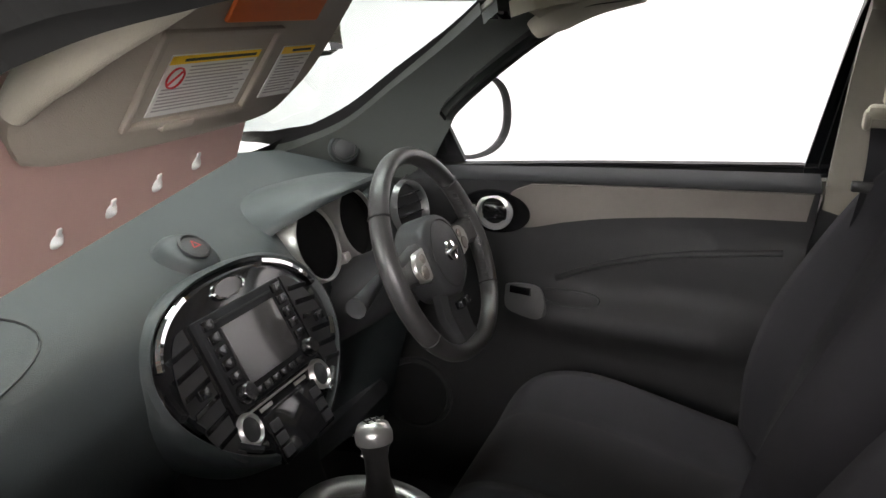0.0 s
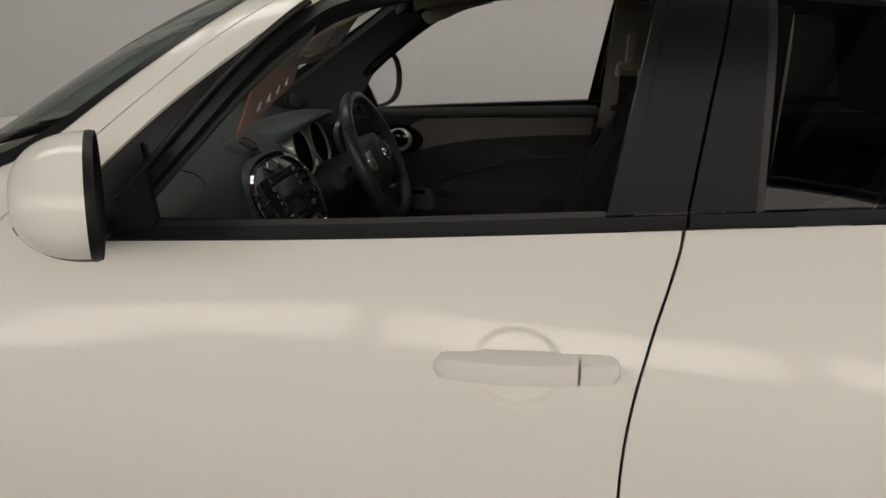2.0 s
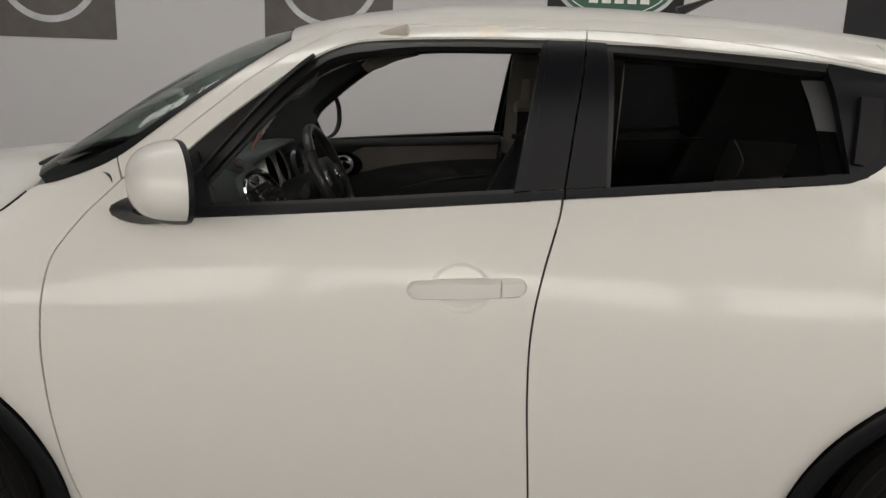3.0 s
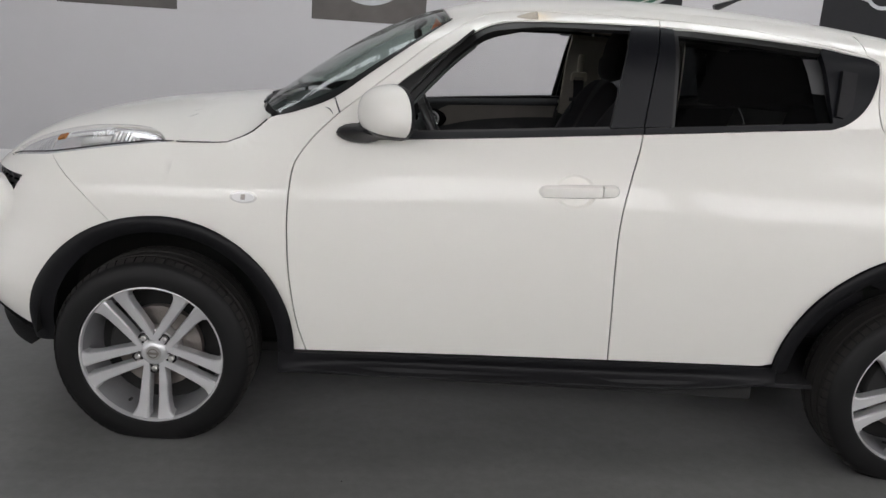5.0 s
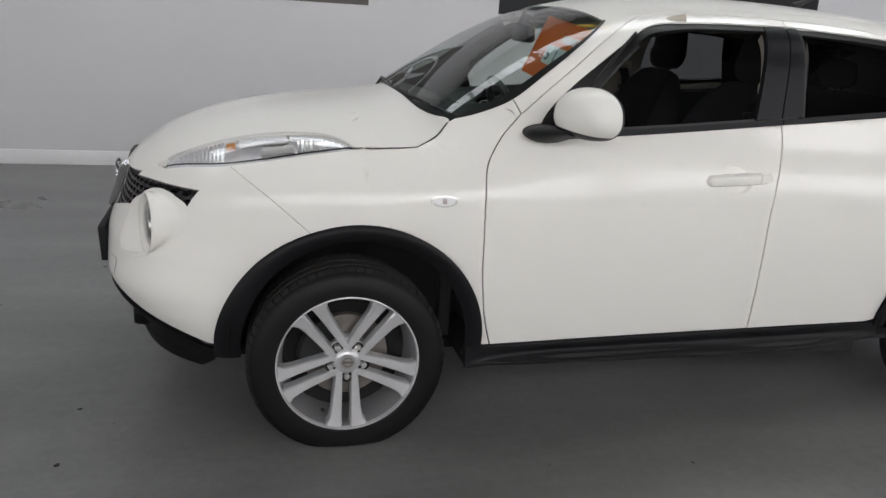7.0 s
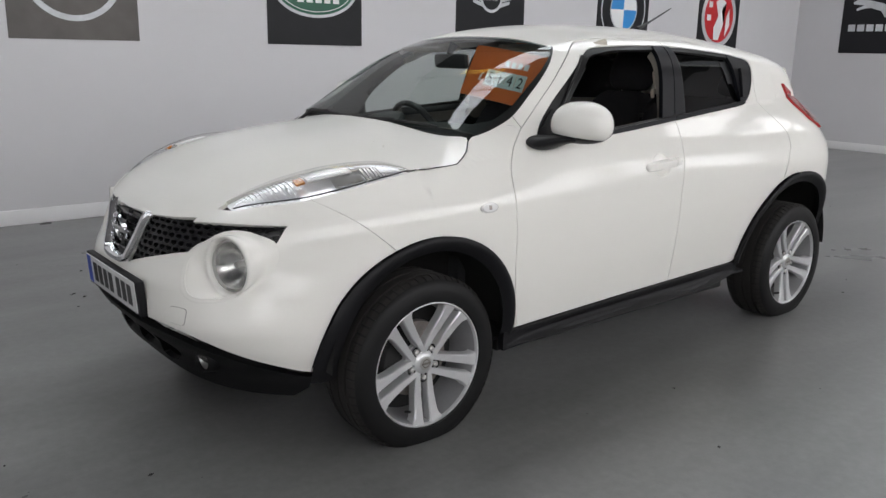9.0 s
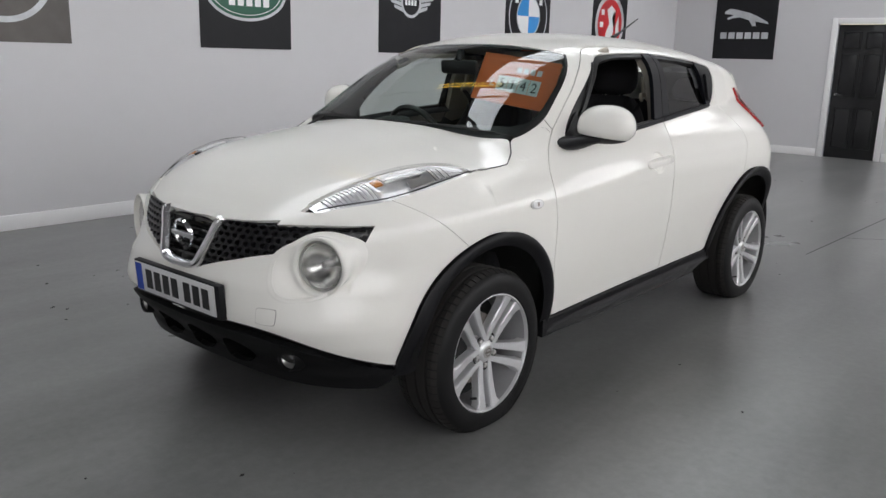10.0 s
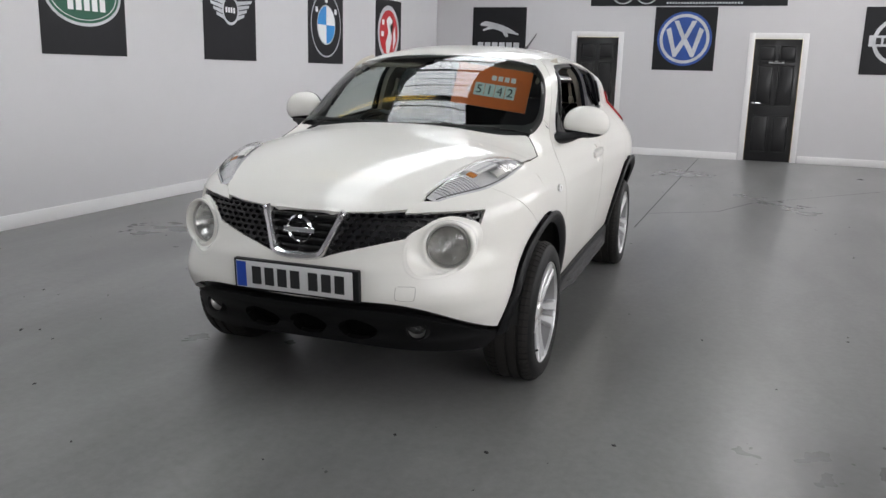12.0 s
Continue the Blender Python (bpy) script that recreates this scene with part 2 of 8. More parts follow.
def box(bm, x0, x1, y0, y1, z0, z1, bevel=0.0, m=None, seg=2):
    r = bmesh.ops.create_cube(bm, size=1, matrix=Matrix.Translation(((x0 + x1) / 2, (y0 + y1) / 2, (z0 + z1) / 2)) @ Matrix.Diagonal((abs(x1 - x0), abs(y1 - y0), abs(z1 - z0), 1)))
    vs = r["verts"]
    if bevel:
        es = list({e for v in vs for e in v.link_edges})
        out = bmesh.ops.bevel(bm, geom=es, offset=bevel, segments=seg, affect="EDGES", profile=0.5)
        vs = list({v for f in out["faces"] for v in f.verts} | {v for v in vs if v.is_valid})
    if m:
        bmesh.ops.transform(bm, matrix=m, verts=vs)
    return bm


def boxed(name, material, parent, dims, bevel=0.0, m=None, label=""):
    bm = bmesh.new()
    box(bm, *dims, bevel=bevel, m=m)
    return part(name, bm, material, parent, label, smooth=40 if bevel else False)


def revolve(bm, profile, m=None, seg=48, start=0.0, end=2 * math.pi):
    """profile: (radius, depth) pairs turned about the local z axis."""
    full = abs(end - start - 2 * math.pi) < 1e-6
    k = seg if full else seg + 1
    rings = []
    m = m or Matrix()
    for i in range(k):
        a = start + (end - start) * i / seg
        rings.append([bm.verts.new(m @ Vector((r * math.cos(a), r * math.sin(a), d))) for r, d in profile])
    for i in range(seg):
        a, b = rings[i], rings[(i + 1) % k]
        for j in range(len(profile) - 1):
            bm.faces.new((a[j], b[j], b[j + 1], a[j + 1]))
    return bm


def tube(bm, pts, r, seg=8, flat=1.0, closed=False):
    pts = [Vector(p) for p in pts]
    rings = []
    n = len(pts)
    up = Vector((0, 0, 1))
    for i, p in enumerate(pts):
        a, b = (pts[i - 1], pts[(i + 1) % n]) if closed else (pts[max(i - 1, 0)], pts[min(i + 1, n - 1)])
        d = (b - a).normalized()
        s = d.cross(up)
        s = s.normalized() if s.length > 0.05 else d.cross(Vector((0, 1, 0))).normalized()
        w = s.cross(d)
        rr = r[i] if isinstance(r, (list, tuple)) else r
        rings.append([bm.verts.new(p + (s * math.cos(2 * math.pi * k / seg) + w * math.sin(2 * math.pi * k / seg) * flat) * rr) for k in range(seg)])
    for i in range(n if closed else n - 1):
        a, b = rings[i], rings[(i + 1) % n]
        for k in range(seg):
            bm.faces.new((a[k], a[(k + 1) % seg], b[(k + 1) % seg], b[k]))
    if not closed:
        bm.faces.new(rings[0][::-1])
        bm.faces.new(rings[-1])
    return bm


def smoothline(pts, per=6):
    """A soft curve through the points (Catmull-Rom)."""
    out = []
    for i in range(len(pts) - 1):
        p0, p1, p2, p3 = (Vector(pts[max(0, min(len(pts) - 1, j))]) for j in (i - 1, i, i + 1, i + 2))
        for k in range(per):
            t = k / per
            out.append(tuple(0.5 * (2 * p1 + (p2 - p0) * t + (2 * p0 - 5 * p1 + 4 * p2 - p3) * t * t + (3 * p1 - p0 - 3 * p2 + p3) * t ** 3)))
    return out + [tuple(pts[-1])]


def spl(xs, ys):
    """A monotone cubic through the knots, flat beyond them."""
    xs, ys = list(xs), list(ys)
    h = [b - a for a, b in zip(xs, xs[1:])]
    d = [(b - a) / k for a, b, k in zip(ys, ys[1:], h)]
    m = [d[0]]
    for i in range(1, len(d)):
        m.append(0.0 if d[i - 1] * d[i] <= 0 else 3 * (h[i - 1] + h[i]) / ((2 * h[i] + h[i - 1]) / d[i - 1] + (h[i] + 2 * h[i - 1]) / d[i]))
    m.append(d[-1])

    def f(x):
        if x <= xs[0]:
            return ys[0] + m[0] * (x - xs[0])
        if x >= xs[-1]:
            return ys[-1] + m[-1] * (x - xs[-1])
        i = 0
        while x > xs[i + 1]:
            i += 1
        t = (x - xs[i]) / h[i]
        return ((1 + 2 * t) * (1 - t) ** 2 * ys[i] + t * (1 - t) ** 2 * h[i] * m[i] + t * t * (3 - 2 * t) * ys[i + 1] + t * t * (t - 1) * h[i] * m[i + 1])
    return f


def panel(name, outline, fn, material, parent, step=0.03, thick=0.014, inside=(1.2, 0, 0.75), label="", hole=None, fine=()):
    """A sheet: the outline (two coordinates), laid on the surface fn, with a turned-in edge."""
    bm = bmesh.new()
    clean = []
    for p in outline:
        if not clean or (Vector(p[:2]) - Vector(clean[-1])).length > 5e-4:
            clean.append((p[0], p[1]))
    if (Vector(clean[0]) - Vector(clean[-1])).length < 5e-4:
        clean.pop()
    if hole:
        edges = []
        for loop in (clean, hole):
            vs = [bm.verts.new((p[0], p[1], 0)) for p in loop]
            edges += [bm.edges.new((vs[i], vs[(i + 1) % len(vs)])) for i in range(len(vs))]
        bmesh.ops.triangle_fill(bm, use_beauty=True, use_dissolve=False, edges=edges, normal=(0, 0, 1))
    else:
        f = bm.faces.new([bm.verts.new((*p, 0)) for p in clean])
        bmesh.ops.triangulate(bm, faces=[f])
    for ax, at in fine:
        co, no = [0, 0, 0], [0, 0, 0]
        co[ax], no[ax] = at + 0.7e-4, 1
        bmesh.ops.bisect_plane(bm, geom=bm.verts[:] + bm.edges[:] + bm.faces[:], plane_co=co, plane_no=no, dist=1e-5)
    for ax in (0, 1):
        lo, hi = min(p[ax] for p in clean), max(p[ax] for p in clean)
        k = math.ceil(lo / step)
        while k * step < hi:
            co, no = [0, 0, 0], [0, 0, 0]
            co[ax], no[ax] = k * step + 1.3e-4, 1
            bmesh.ops.bisect_plane(bm, geom=bm.verts[:] + bm.edges[:] + bm.faces[:], plane_co=co, plane_no=no, dist=1e-5)
            k += 1
    bm.verts.ensure_lookup_table()
    normals, e = {}, 1e-3
    c = Vector(inside)
    for v in bm.verts:
        a, b = v.co.x, v.co.y
        p = Vector(fn(a, b))
        n = (Vector(fn(a + e, b)) - Vector(fn(a - e, b))).cross(Vector(fn(a, b + e)) - Vector(fn(a, b - e)))
        n = n.normalized() if n.length > 1e-12 else (p - c).normalized()
        if n.dot(p - c) < 0:
            n = -n
        normals[v] = (p, n)
    for v, (p, n) in normals.items():
        v.co = p
    for fc in bm.faces[:]:
        fc.normal_update()
        if fc.normal.dot(normals[fc.verts[0]][1]) < 0:
            fc.normal_flip()
    order = [normals[v][1] for v in bm.verts]
    if thick:
        flat = []
        for ed in [x for x in bm.edges if x.is_boundary]:
            quad = []
            for v in ed.verts:
                quad.append((v.co.copy(), v.co - normals[v][1] * thick))
            flat.append(quad)
        for (a0, a1), (b0, b1) in flat:
            vs = [bm.verts.new(q) for q in (a0, b0, b1, a1)]
            bm.faces.new(vs)
            order += [Vector((0, 0, 0))] * 4
    bm.verts.index_update()
    return part(name, bm, material, parent, label, smooth=True, normals=order)


def thing(name, label, category, at=(0, 0, 0), group="", kind=""):
    return tagged(new(name), label, category, group, kind) if at == (0, 0, 0) else _at(tagged(new(name), label, category, group, kind), at)


def _at(o, at):
    o.matrix_basis = Matrix.Translation(at)
    return o


# ---- the car's surfaces ----
X0, LC, GROUND = 0.05, 1.15, 0.026
ZK = (0.25, 0.36, 0.45, 0.60, 0.75, 0.86, 0.95, 1.02, 1.10, 1.18)
WIDTHS = {0.0: (0.77, 0.79, 0.80, 0.812, 0.818, 0.806, 0.75, 0.68, 0.60, 0.50),
          0.55: (0.75, 0.775, 0.792, 0.812, 0.822, 0.812, 0.782, 0.742, 0.69, 0.64),
          1.2: (0.74, 0.765, 0.782, 0.806, 0.820, 0.820, 0.806, 0.778, 0.728, 0.67),
          1.9: (0.74, 0.765, 0.785, 0.812, 0.832, 0.834, 0.817, 0.785, 0.725, 0.66),
          2.5: (0.76, 0.79, 0.80, 0.828, 0.848, 0.850, 0.835, 0.800, 0.735, 0.66)}
WROW = [spl(ZK, r) for r in WIDTHS.values()]
WX = list(WIDTHS)
NOSE = spl((0.22, 0.30, 0.38, 0.45, 0.53, 0.62, 0.70, 0.775, 0.84, 0.87, 0.90, 0.955, 1.03, 1.07, 1.10), (-0.60, -0.66, -0.715, -0.775, -0.803, -0.803, -0.783, -0.757, -0.737, -0.712, -0.676, -0.60, -0.41, -0.25, -0.08))
TAIL = spl((0.3, 0.5, 0.9, 1.06, 1.2, 1.4, 1.5, 1.56), (3.20, 3.30, 3.27, 3.18, 3.08, 2.97, 2.90, 2.85))
TOPLINE = spl((0.24, 0.286, 0.44, 0.615, 0.722, 0.837, 0.94, 1.07, 1.3, 1.6, 1.9, 2.3, 2.6, 2.85, 2.95), (1.11, 1.147, 1.262, 1.375, 1.43, 1.474, 1.503, 1.528, 1.55, 1.556, 1.546, 1.51, 1.465, 1.415, 1.39))
HOODLINE = spl((-0.735, -0.705, -0.672, -0.60, -0.41, -0.25, 0.0, 0.15, 0.27), (0.845, 0.88, 0.905, 0.955, 1.028, 1.064, 1.101, 1.121, 1.137))
SEAMZ = spl((-0.75, -0.622, -0.567, -0.367, -0.112, 0.01, 0.213, 0.28, 0.33), (0.845, 0.858, 0.895, 0.935, 0.985, 1.002, 1.013, 1.045, 1.09))


NOSEPOW = spl((0.3, 0.5, 0.62, 0.72, 0.86, 1.1), (3.0, 3.15, 2.72, 2.45, 2.40, 2.2))


def belt(x):
    return 0.998 + 0.081 * x


def width(x, z):
    """Half the body's width below the windows."""
    if x <= X0:
        return WROW[0](z)
    vals = [w(z) for w in WROW]
    y = spl(WX, vals)(min(x, 2.5))
    if x > 2.5:
        q = min(1.0, (x - 2.5) / max(0.05, TAIL(z) - 2.5))
        y *= math.sqrt(max(0.0, 1 - q ** 3))
    return y


def house(x, t):
    """Half width of the cabin at x and height share t (0 belt, 1 roof)."""
    tum = 0.12 + 0.15 * max(0.0, min(1.0, (1.0 - x) / 0.6))
    y = width(min(x, 2.5), belt(min(x, 2.5))) * (1 - tum * t) * max(0.0, 1 - min(1, t) ** 6) ** 0.4545
    if x > 2.5:
        z = belt(x) + t * (TOPLINE(x) - belt(x))
        q = min(1.0, (x - 2.5) / max(0.05, TAIL(z) - 2.5))
        y *= math.sqrt(max(0.0, 1 - q ** 3))
    return y


def half(u, z):
    """x and half width of the body's side at (u, z); u is x behind the front axle and runs round the nose before it."""
    if u >= X0:
        if z <= belt(u):
            return u, width(u, z)
        return u, house(u, (z - belt(u)) / (TOPLINE(u) - belt(u)))
    th = min(math.pi / 2, (X0 - u) / LC * math.pi / 2)
    b, NP = WROW[0](z), NOSEPOW(z)
    return X0 - (X0 - NOSE(z)) * math.sin(th) ** (2 / NP), b * math.cos(th) ** (2 / NP)


def U(x, z):
    if x >= X0:
        return x
    s = min(1.0, (X0 - x) / (X0 - NOSE(z)))
    return X0 - LC * math.asin(s ** (NOSEPOW(z) / 2)) / (math.pi / 2)


def UY(y, z):
    return X0 - LC * math.acos(min(1.0, abs(y) / WROW[0](z)) ** (NOSEPOW(z) / 2)) / (math.pi / 2)


def side(s, out=0.0):
    def f(u, z):
        x, y = half(u, z)
        if u < X0 - LC:
            return x, -s * (X0 - LC - u) * 0.5, z
        if out:
            e = 2e-3
            xa, ya = half(max(u - e, X0 - LC), z)
            xb, yb = half(u + e, z)
            xc, yc = half(u, z + e)
            xd, yd = half(u, z - e)
            n = Vector((xb - xa, yb - ya, 0)).cross(Vector((xc - xd, yc - yd, 2 * e)))
            n = n.normalized()
            if n.dot(Vector((x - 0.6 if x < X0 else 0.0, y, 0))) < 0:
                n = -n
            n *= out
            return x + n.x, s * (y + n.y), z + n.z
        return x, s * y, z
    return f


def onside(pts):
    return [(U(x, z), z) for x, z in pts]


def hood_pt(x, y):
    zs = SEAMZ(x)
    xx, ys = half(U(max(x, NOSE(zs)), zs), zs)
    zc = HOODLINE(x)
    return x, y, zc - (zc - zs) * min(1.6, abs(y) / max(0.12, ys)) ** (2.6 - 0.2 * max(0.0, min(1.0, (x + 0.1) / 0.3)))


def roof_pt(x, y):
    lo, hi = 0.0, 1.0
    ay = abs(y)
    for _ in range(34):
        mid = (lo + hi) / 2
        if house(x, mid) > ay:
            lo = mid
        else:
            hi = mid
    return x, y, belt(x) + lo * (TOPLINE(x) - belt(x))


def lifted(fn, d):
    def f(a, b):
        x, y, z = fn(a, b)
        return x, y, z + d
    return f


def ahead(c, a):
    """The front arches reach further forward than a true circle."""
    return 1.0 + 0.065 * max(0.0, -math.cos(a)) if c[0] < 1 else 1.0


def arc(cx, cz, r, a0, a1, n=28):
    if cx < 1:
        k = [radians(a0 + (a1 - a0) * i / n) for i in range(n + 1)]
        return [(cx + r * ahead((cx, cz), a) * math.cos(a), cz + r * math.sin(a)) for a in k]
    return [(cx + r * math.cos(radians(a0 + (a1 - a0) * i / n)), cz + r * math.sin(radians(a0 + (a1 - a0) * i / n))) for i in range(n + 1)]


# ---- the room ----
def room():
    r = ROOM
    W = 0.2
    boxed("floor", FLOOR, None, (r["x0"] - W, r["x1"] + W, r["y0"] - W, r["y1"] + W, -0.15, GROUND))
    tagged(bpy.data.objects["floor"], "grey painted concrete showroom floor with faint scuffs", "floor", kind="structure")
    # wall with the two doorways
    bm = bmesh.new()
    doors = ((-2.43, -1.65), (0.555, 1.335))
    ys = [r["y0"]] + [v for d in doors for v in d] + [r["y1"]]
    for i in range(0, len(ys), 2):
        box(bm, r["x1"], r["x1"] + W, ys[i], ys[i + 1], 0, r["h"])
    for d in doors:
        box(bm, r["x1"], r["x1"] + W, d[0], d[1], 2.07, r["h"])
    tagged(part("wall_east", bm, WALLPAINT), "white painted showroom wall with two doorways", "wall", kind="structure")
    for n, d in (("wall_north", (r["x0"] - W, r["x1"] + W, r["y1"], r["y1"] + W, 0, r["h"])),):
        tagged(boxed(n, WALLPAINT, None, d), "white painted showroom wall", "wall", kind="structure")
    tagged(boxed("baseboard_north", SKIRT, None, (r["x0"], r["x1"] - 0.02, r["y1"] - 0.018, r["y1"] - 0.001, GROUND, GROUND + 0.12), 0.004), "white painted skirting board", "baseboard", kind="structure")
    for i, (a, b) in enumerate(((r["y0"], -2.52), (-1.56, 0.465), (1.425, r["y1"] - 0.02))):
        tagged(boxed("baseboard_east_%d" % (i + 1), SKIRT, None, (r["x1"] - 0.018, r["x1"] - 0.001, a, b, GROUND, GROUND + 0.12), 0.004), "white painted skirting board", "baseboard", kind="structure")
    # unseen south side, its wall greyed to send back less light: high sill, tall windows, bright day outside
    wins = ((-8.6, -4.8), (-4.5, -0.8), (-0.5, 3.2), (3.5, 7.2), (7.5, 11.1))
    bm = bmesh.new()
    xs = [r["x0"] - W] + [v for w in wins for v in w] + [r["x1"] + W]
    for i in range(0, len(xs), 2):
        box(bm, xs[i], xs[i + 1], r["y0"] - W, r["y0"], 0, r["h"])
    for a, b in wins:
        box(bm, a, b, r["y0"] - W, r["y0"], 0, 1.9)
        box(bm, a, b, r["y0"] - W, r["y0"], 4.2, r["h"])
    tagged(part("wall_south", bm, DIMPAINT), "unseen showroom wall with tall windows, greyed to bounce less light", "wall", kind="structure")
    # unseen wide doorway in the west wall, added as a weak fill light
    bm = bmesh.new()
    wy = (-5.9, -0.6)
    box(bm, r["x0"] - W, r["x0"], r["y0"], wy[0], 0, r["h"])
    box(bm, r["x0"] - W, r["x0"], wy[1], r["y1"], 0, r["h"])
    box(bm, r["x0"] - W, r["x0"], wy[0], wy[1], 2.8, r["h"])
    tagged(part("wall_west", bm, WALLPAINT), "white painted showroom wall, out of view, with an added doorway", "wall", kind="structure")
    day = glow("bright_overcast_day", (0.95, 0.97, 1.0), DAYLIGHT)
    for i, (a, b) in enumerate(wins):
        w = tagged(new("window_%d" % (i + 3)), "tall shop window with dark frame and bright day outside", "window", kind="structure")
        boxed("daylight", day, w, (a, b, r["y0"] - 0.16, r["y0"] - 0.15, 1.9, 4.2))
        for k in (0, 1, 2):
            x = a + (b - a) * k / 2
            boxed("mullion", PURLIN, w, (max(a, x - 0.02), min(b, x + 0.02), r["y0"] - 0.14, r["y0"] - 0.06, 1.9, 4.2))
        for z in (1.9, 3.0, 4.14):
            boxed("transom", PURLIN, w, (a + 0.031, b - 0.031, r["y0"] - 0.13, r["y0"] - 0.07, z, z + 0.06))
    w = tagged(new("window_8"), "unseen wide glazed doorway added as weak fill light", "window", kind="structure")
    boxed("daylight", glow("doorway_fill", (0.95, 0.97, 1.0), DAYLIGHT * 0.2), w, (r["x0"] - 0.16, r["x0"] - 0.15, wy[0], wy[1], GROUND, 2.8))
    for k in range(5):
        y = wy[0] + (wy[1] - wy[0]) * k / 4
        boxed("mullion", PURLIN, w, (r["x0"] - 0.14, r["x0"] - 0.06, max(wy[0], y - 0.025), min(wy[1], y + 0.025), GROUND, 2.8))
    # roof with a long roof light and an added fill strip between dark purlins
    lights = ((0.58, 1.72, -3.6, r["x1"]), (-2.8, -1.8, 3.9, r["x1"]))
    ceil = bmesh.new()
    edges = [r["y1"] + W]
    for b, a, *_ in lights:
        edges += [a, b]
    edges += [r["y0"] - W]
    for i in range(0, len(edges), 2):
        box(ceil, r["x0"] - W, r["x1"] + W, edges[i + 1], edges[i], r["h"], r["h"] + 0.15)
    for b, a, xa, _ in lights:
        box(ceil, r["x0"] - W, xa, b, a, r["h"], r["h"] + 0.15)
    x = r["x0"]
    while x < r["x1"]:
        box(ceil, x, x + 0.10, r["y0"], r["y1"], r["h"] - 0.16, r["h"] - 0.005)
        x += 1.3
    # thin glazing bars below the sheet over the car
    for k in range(48):
        box(ceil, -3.325 + k * 0.325, -3.3 + k * 0.325, 0.56, 1.74, r["h"] + 0.005, r["h"] + 0.03)
    tagged(part("ceiling", ceil, CEIL), "dark sheet roof with purlins and translucent roof lights", "ceiling", kind="structure")
    # a yellow-sleeved strip lamp hung below the roof light
    lamp = thing("strip_lamp", "long yellow twin-tube strip lamp hung under the roof", "lamp")
    tubes = glow("yellow_lamp_tube", (1.0, 0.66, 0.10), 5.0)
    bm = bmesh.new()
    box(bm, 1.385, 1.455, 1.02, 2.56, r["h"] - 0.24, r["h"] - 0.21)
    for y in (1.2, 2.4):
        box(bm, 1.415, 1.425, y, y + 0.01, r["h"] - 0.215, r["h"] + 0.0)
    part("lamp_body", bm, PURLIN, lamp)
    for x in (1.385, 1.455):
        bm = bmesh.new()
        tube(bm, [(x, 1.05, r["h"] - 0.262), (x, 2.53, r["h"] - 0.262)], 0.014, 10)
        part("lamp_tube", bm, tubes, lamp, "yellow lit tube", smooth=40)
    # unseen second strip, added to brighten the floor on the south side
    fill_sheet = glow("added_fill_sheet", (0.97, 0.98, 1.0), ROOFLIGHT * 0.8)
    sheet = glow("roof_light_sheet", (0.89, 0.95, 1.0), ROOFLIGHT)
    for i, (a, b, xa, xb) in enumerate(lights):
        tagged(boxed("window_%d" % (i + 1), fill_sheet if i else sheet, None, (xa, xb, a, b, r["h"] + 0.06, r["h"] + 0.09)), "translucent white roof light, the side strip added as fill light", "roof light", kind="structure")


ROOFLIGHT, DAYLIGHT = 5.8, 4.9
room()


def floor_marks():
    def joint(pts, w):
        bm = bmesh.new()
        rows = []
        for i, (x, y) in enumerate(pts):
            a, b = pts[max(0, i - 1)], pts[min(len(pts) - 1, i + 1)]
            d = Vector((b[0] - a[0], b[1] - a[1], 0)).normalized()
            rows.append([bm.verts.new((x - d.y * w * k, y + d.x * w * k, GROUND + 0.0012)) for k in (-1, 1)])
        for a, b in zip(rows, rows[1:]):
            bm.faces.new((a[0], b[0], b[1], a[1]))
        bmesh.ops.recalc_face_normals(bm, faces=bm.faces)
        return bm
    for i, pts in enumerate(([(4.0, -0.76), (4.87, -0.78), (6.8, -0.83), (8.68, -0.88), (11.3, -0.95)], [(4.87, -0.78), (5.35, -1.45), (6.17, -1.79), (8.1, -3.4), (9.4, -4.4)], [(-2.2, -4.6), (-1.2, -4.75), (0.4, -4.9)])):
        tagged(part("floor_joint_%d" % (i + 1), joint(pts, 0.006), JOINT), "dark hairline joint in the painted floor", "floor joint", kind="structure")
    rnd = random.Random(7)
    bm = bmesh.new()
    for _ in range(190):
        x, y = rnd.uniform(-3.5, 8), rnd.uniform(-4.5, 3.6)
        if -0.7 < x < 3.2 and abs(y) < 0.95:
            continue
        a, n, r = rnd.uniform(0, 6.3), rnd.randint(3, 5), rnd.uniform(0.003, 0.011)
        st = rnd.uniform(0.25, 1)
        vs = []
        for k in range(n):
            t = 2 * math.pi * k / n
            p, q = r * math.cos(t) * rnd.uniform(0.7, 1.3), r * st * math.sin(t) * rnd.uniform(0.7, 1.3)
            vs.append((x + p * math.cos(a) - q * math.sin(a), y + p * math.sin(a) + q * math.cos(a)))
        lo = [bm.verts.new((p, q, GROUND + 0.0008)) for p, q in vs]
        hi = [bm.verts.new((p, q, GROUND + 0.0008 + r * 0.25)) for p, q in vs]
        bm.faces.new(hi)
        for k in range(n):
            bm.faces.new((lo[k], lo[(k + 1) % n], hi[(k + 1) % n], hi[k]))
    bmesh.ops.recalc_face_normals(bm, faces=bm.faces)
    tagged(part("floor_debris", bm, DARK), "tiny dark specks of grit scattered on the floor", "debris", kind="stuff")


floor_marks()


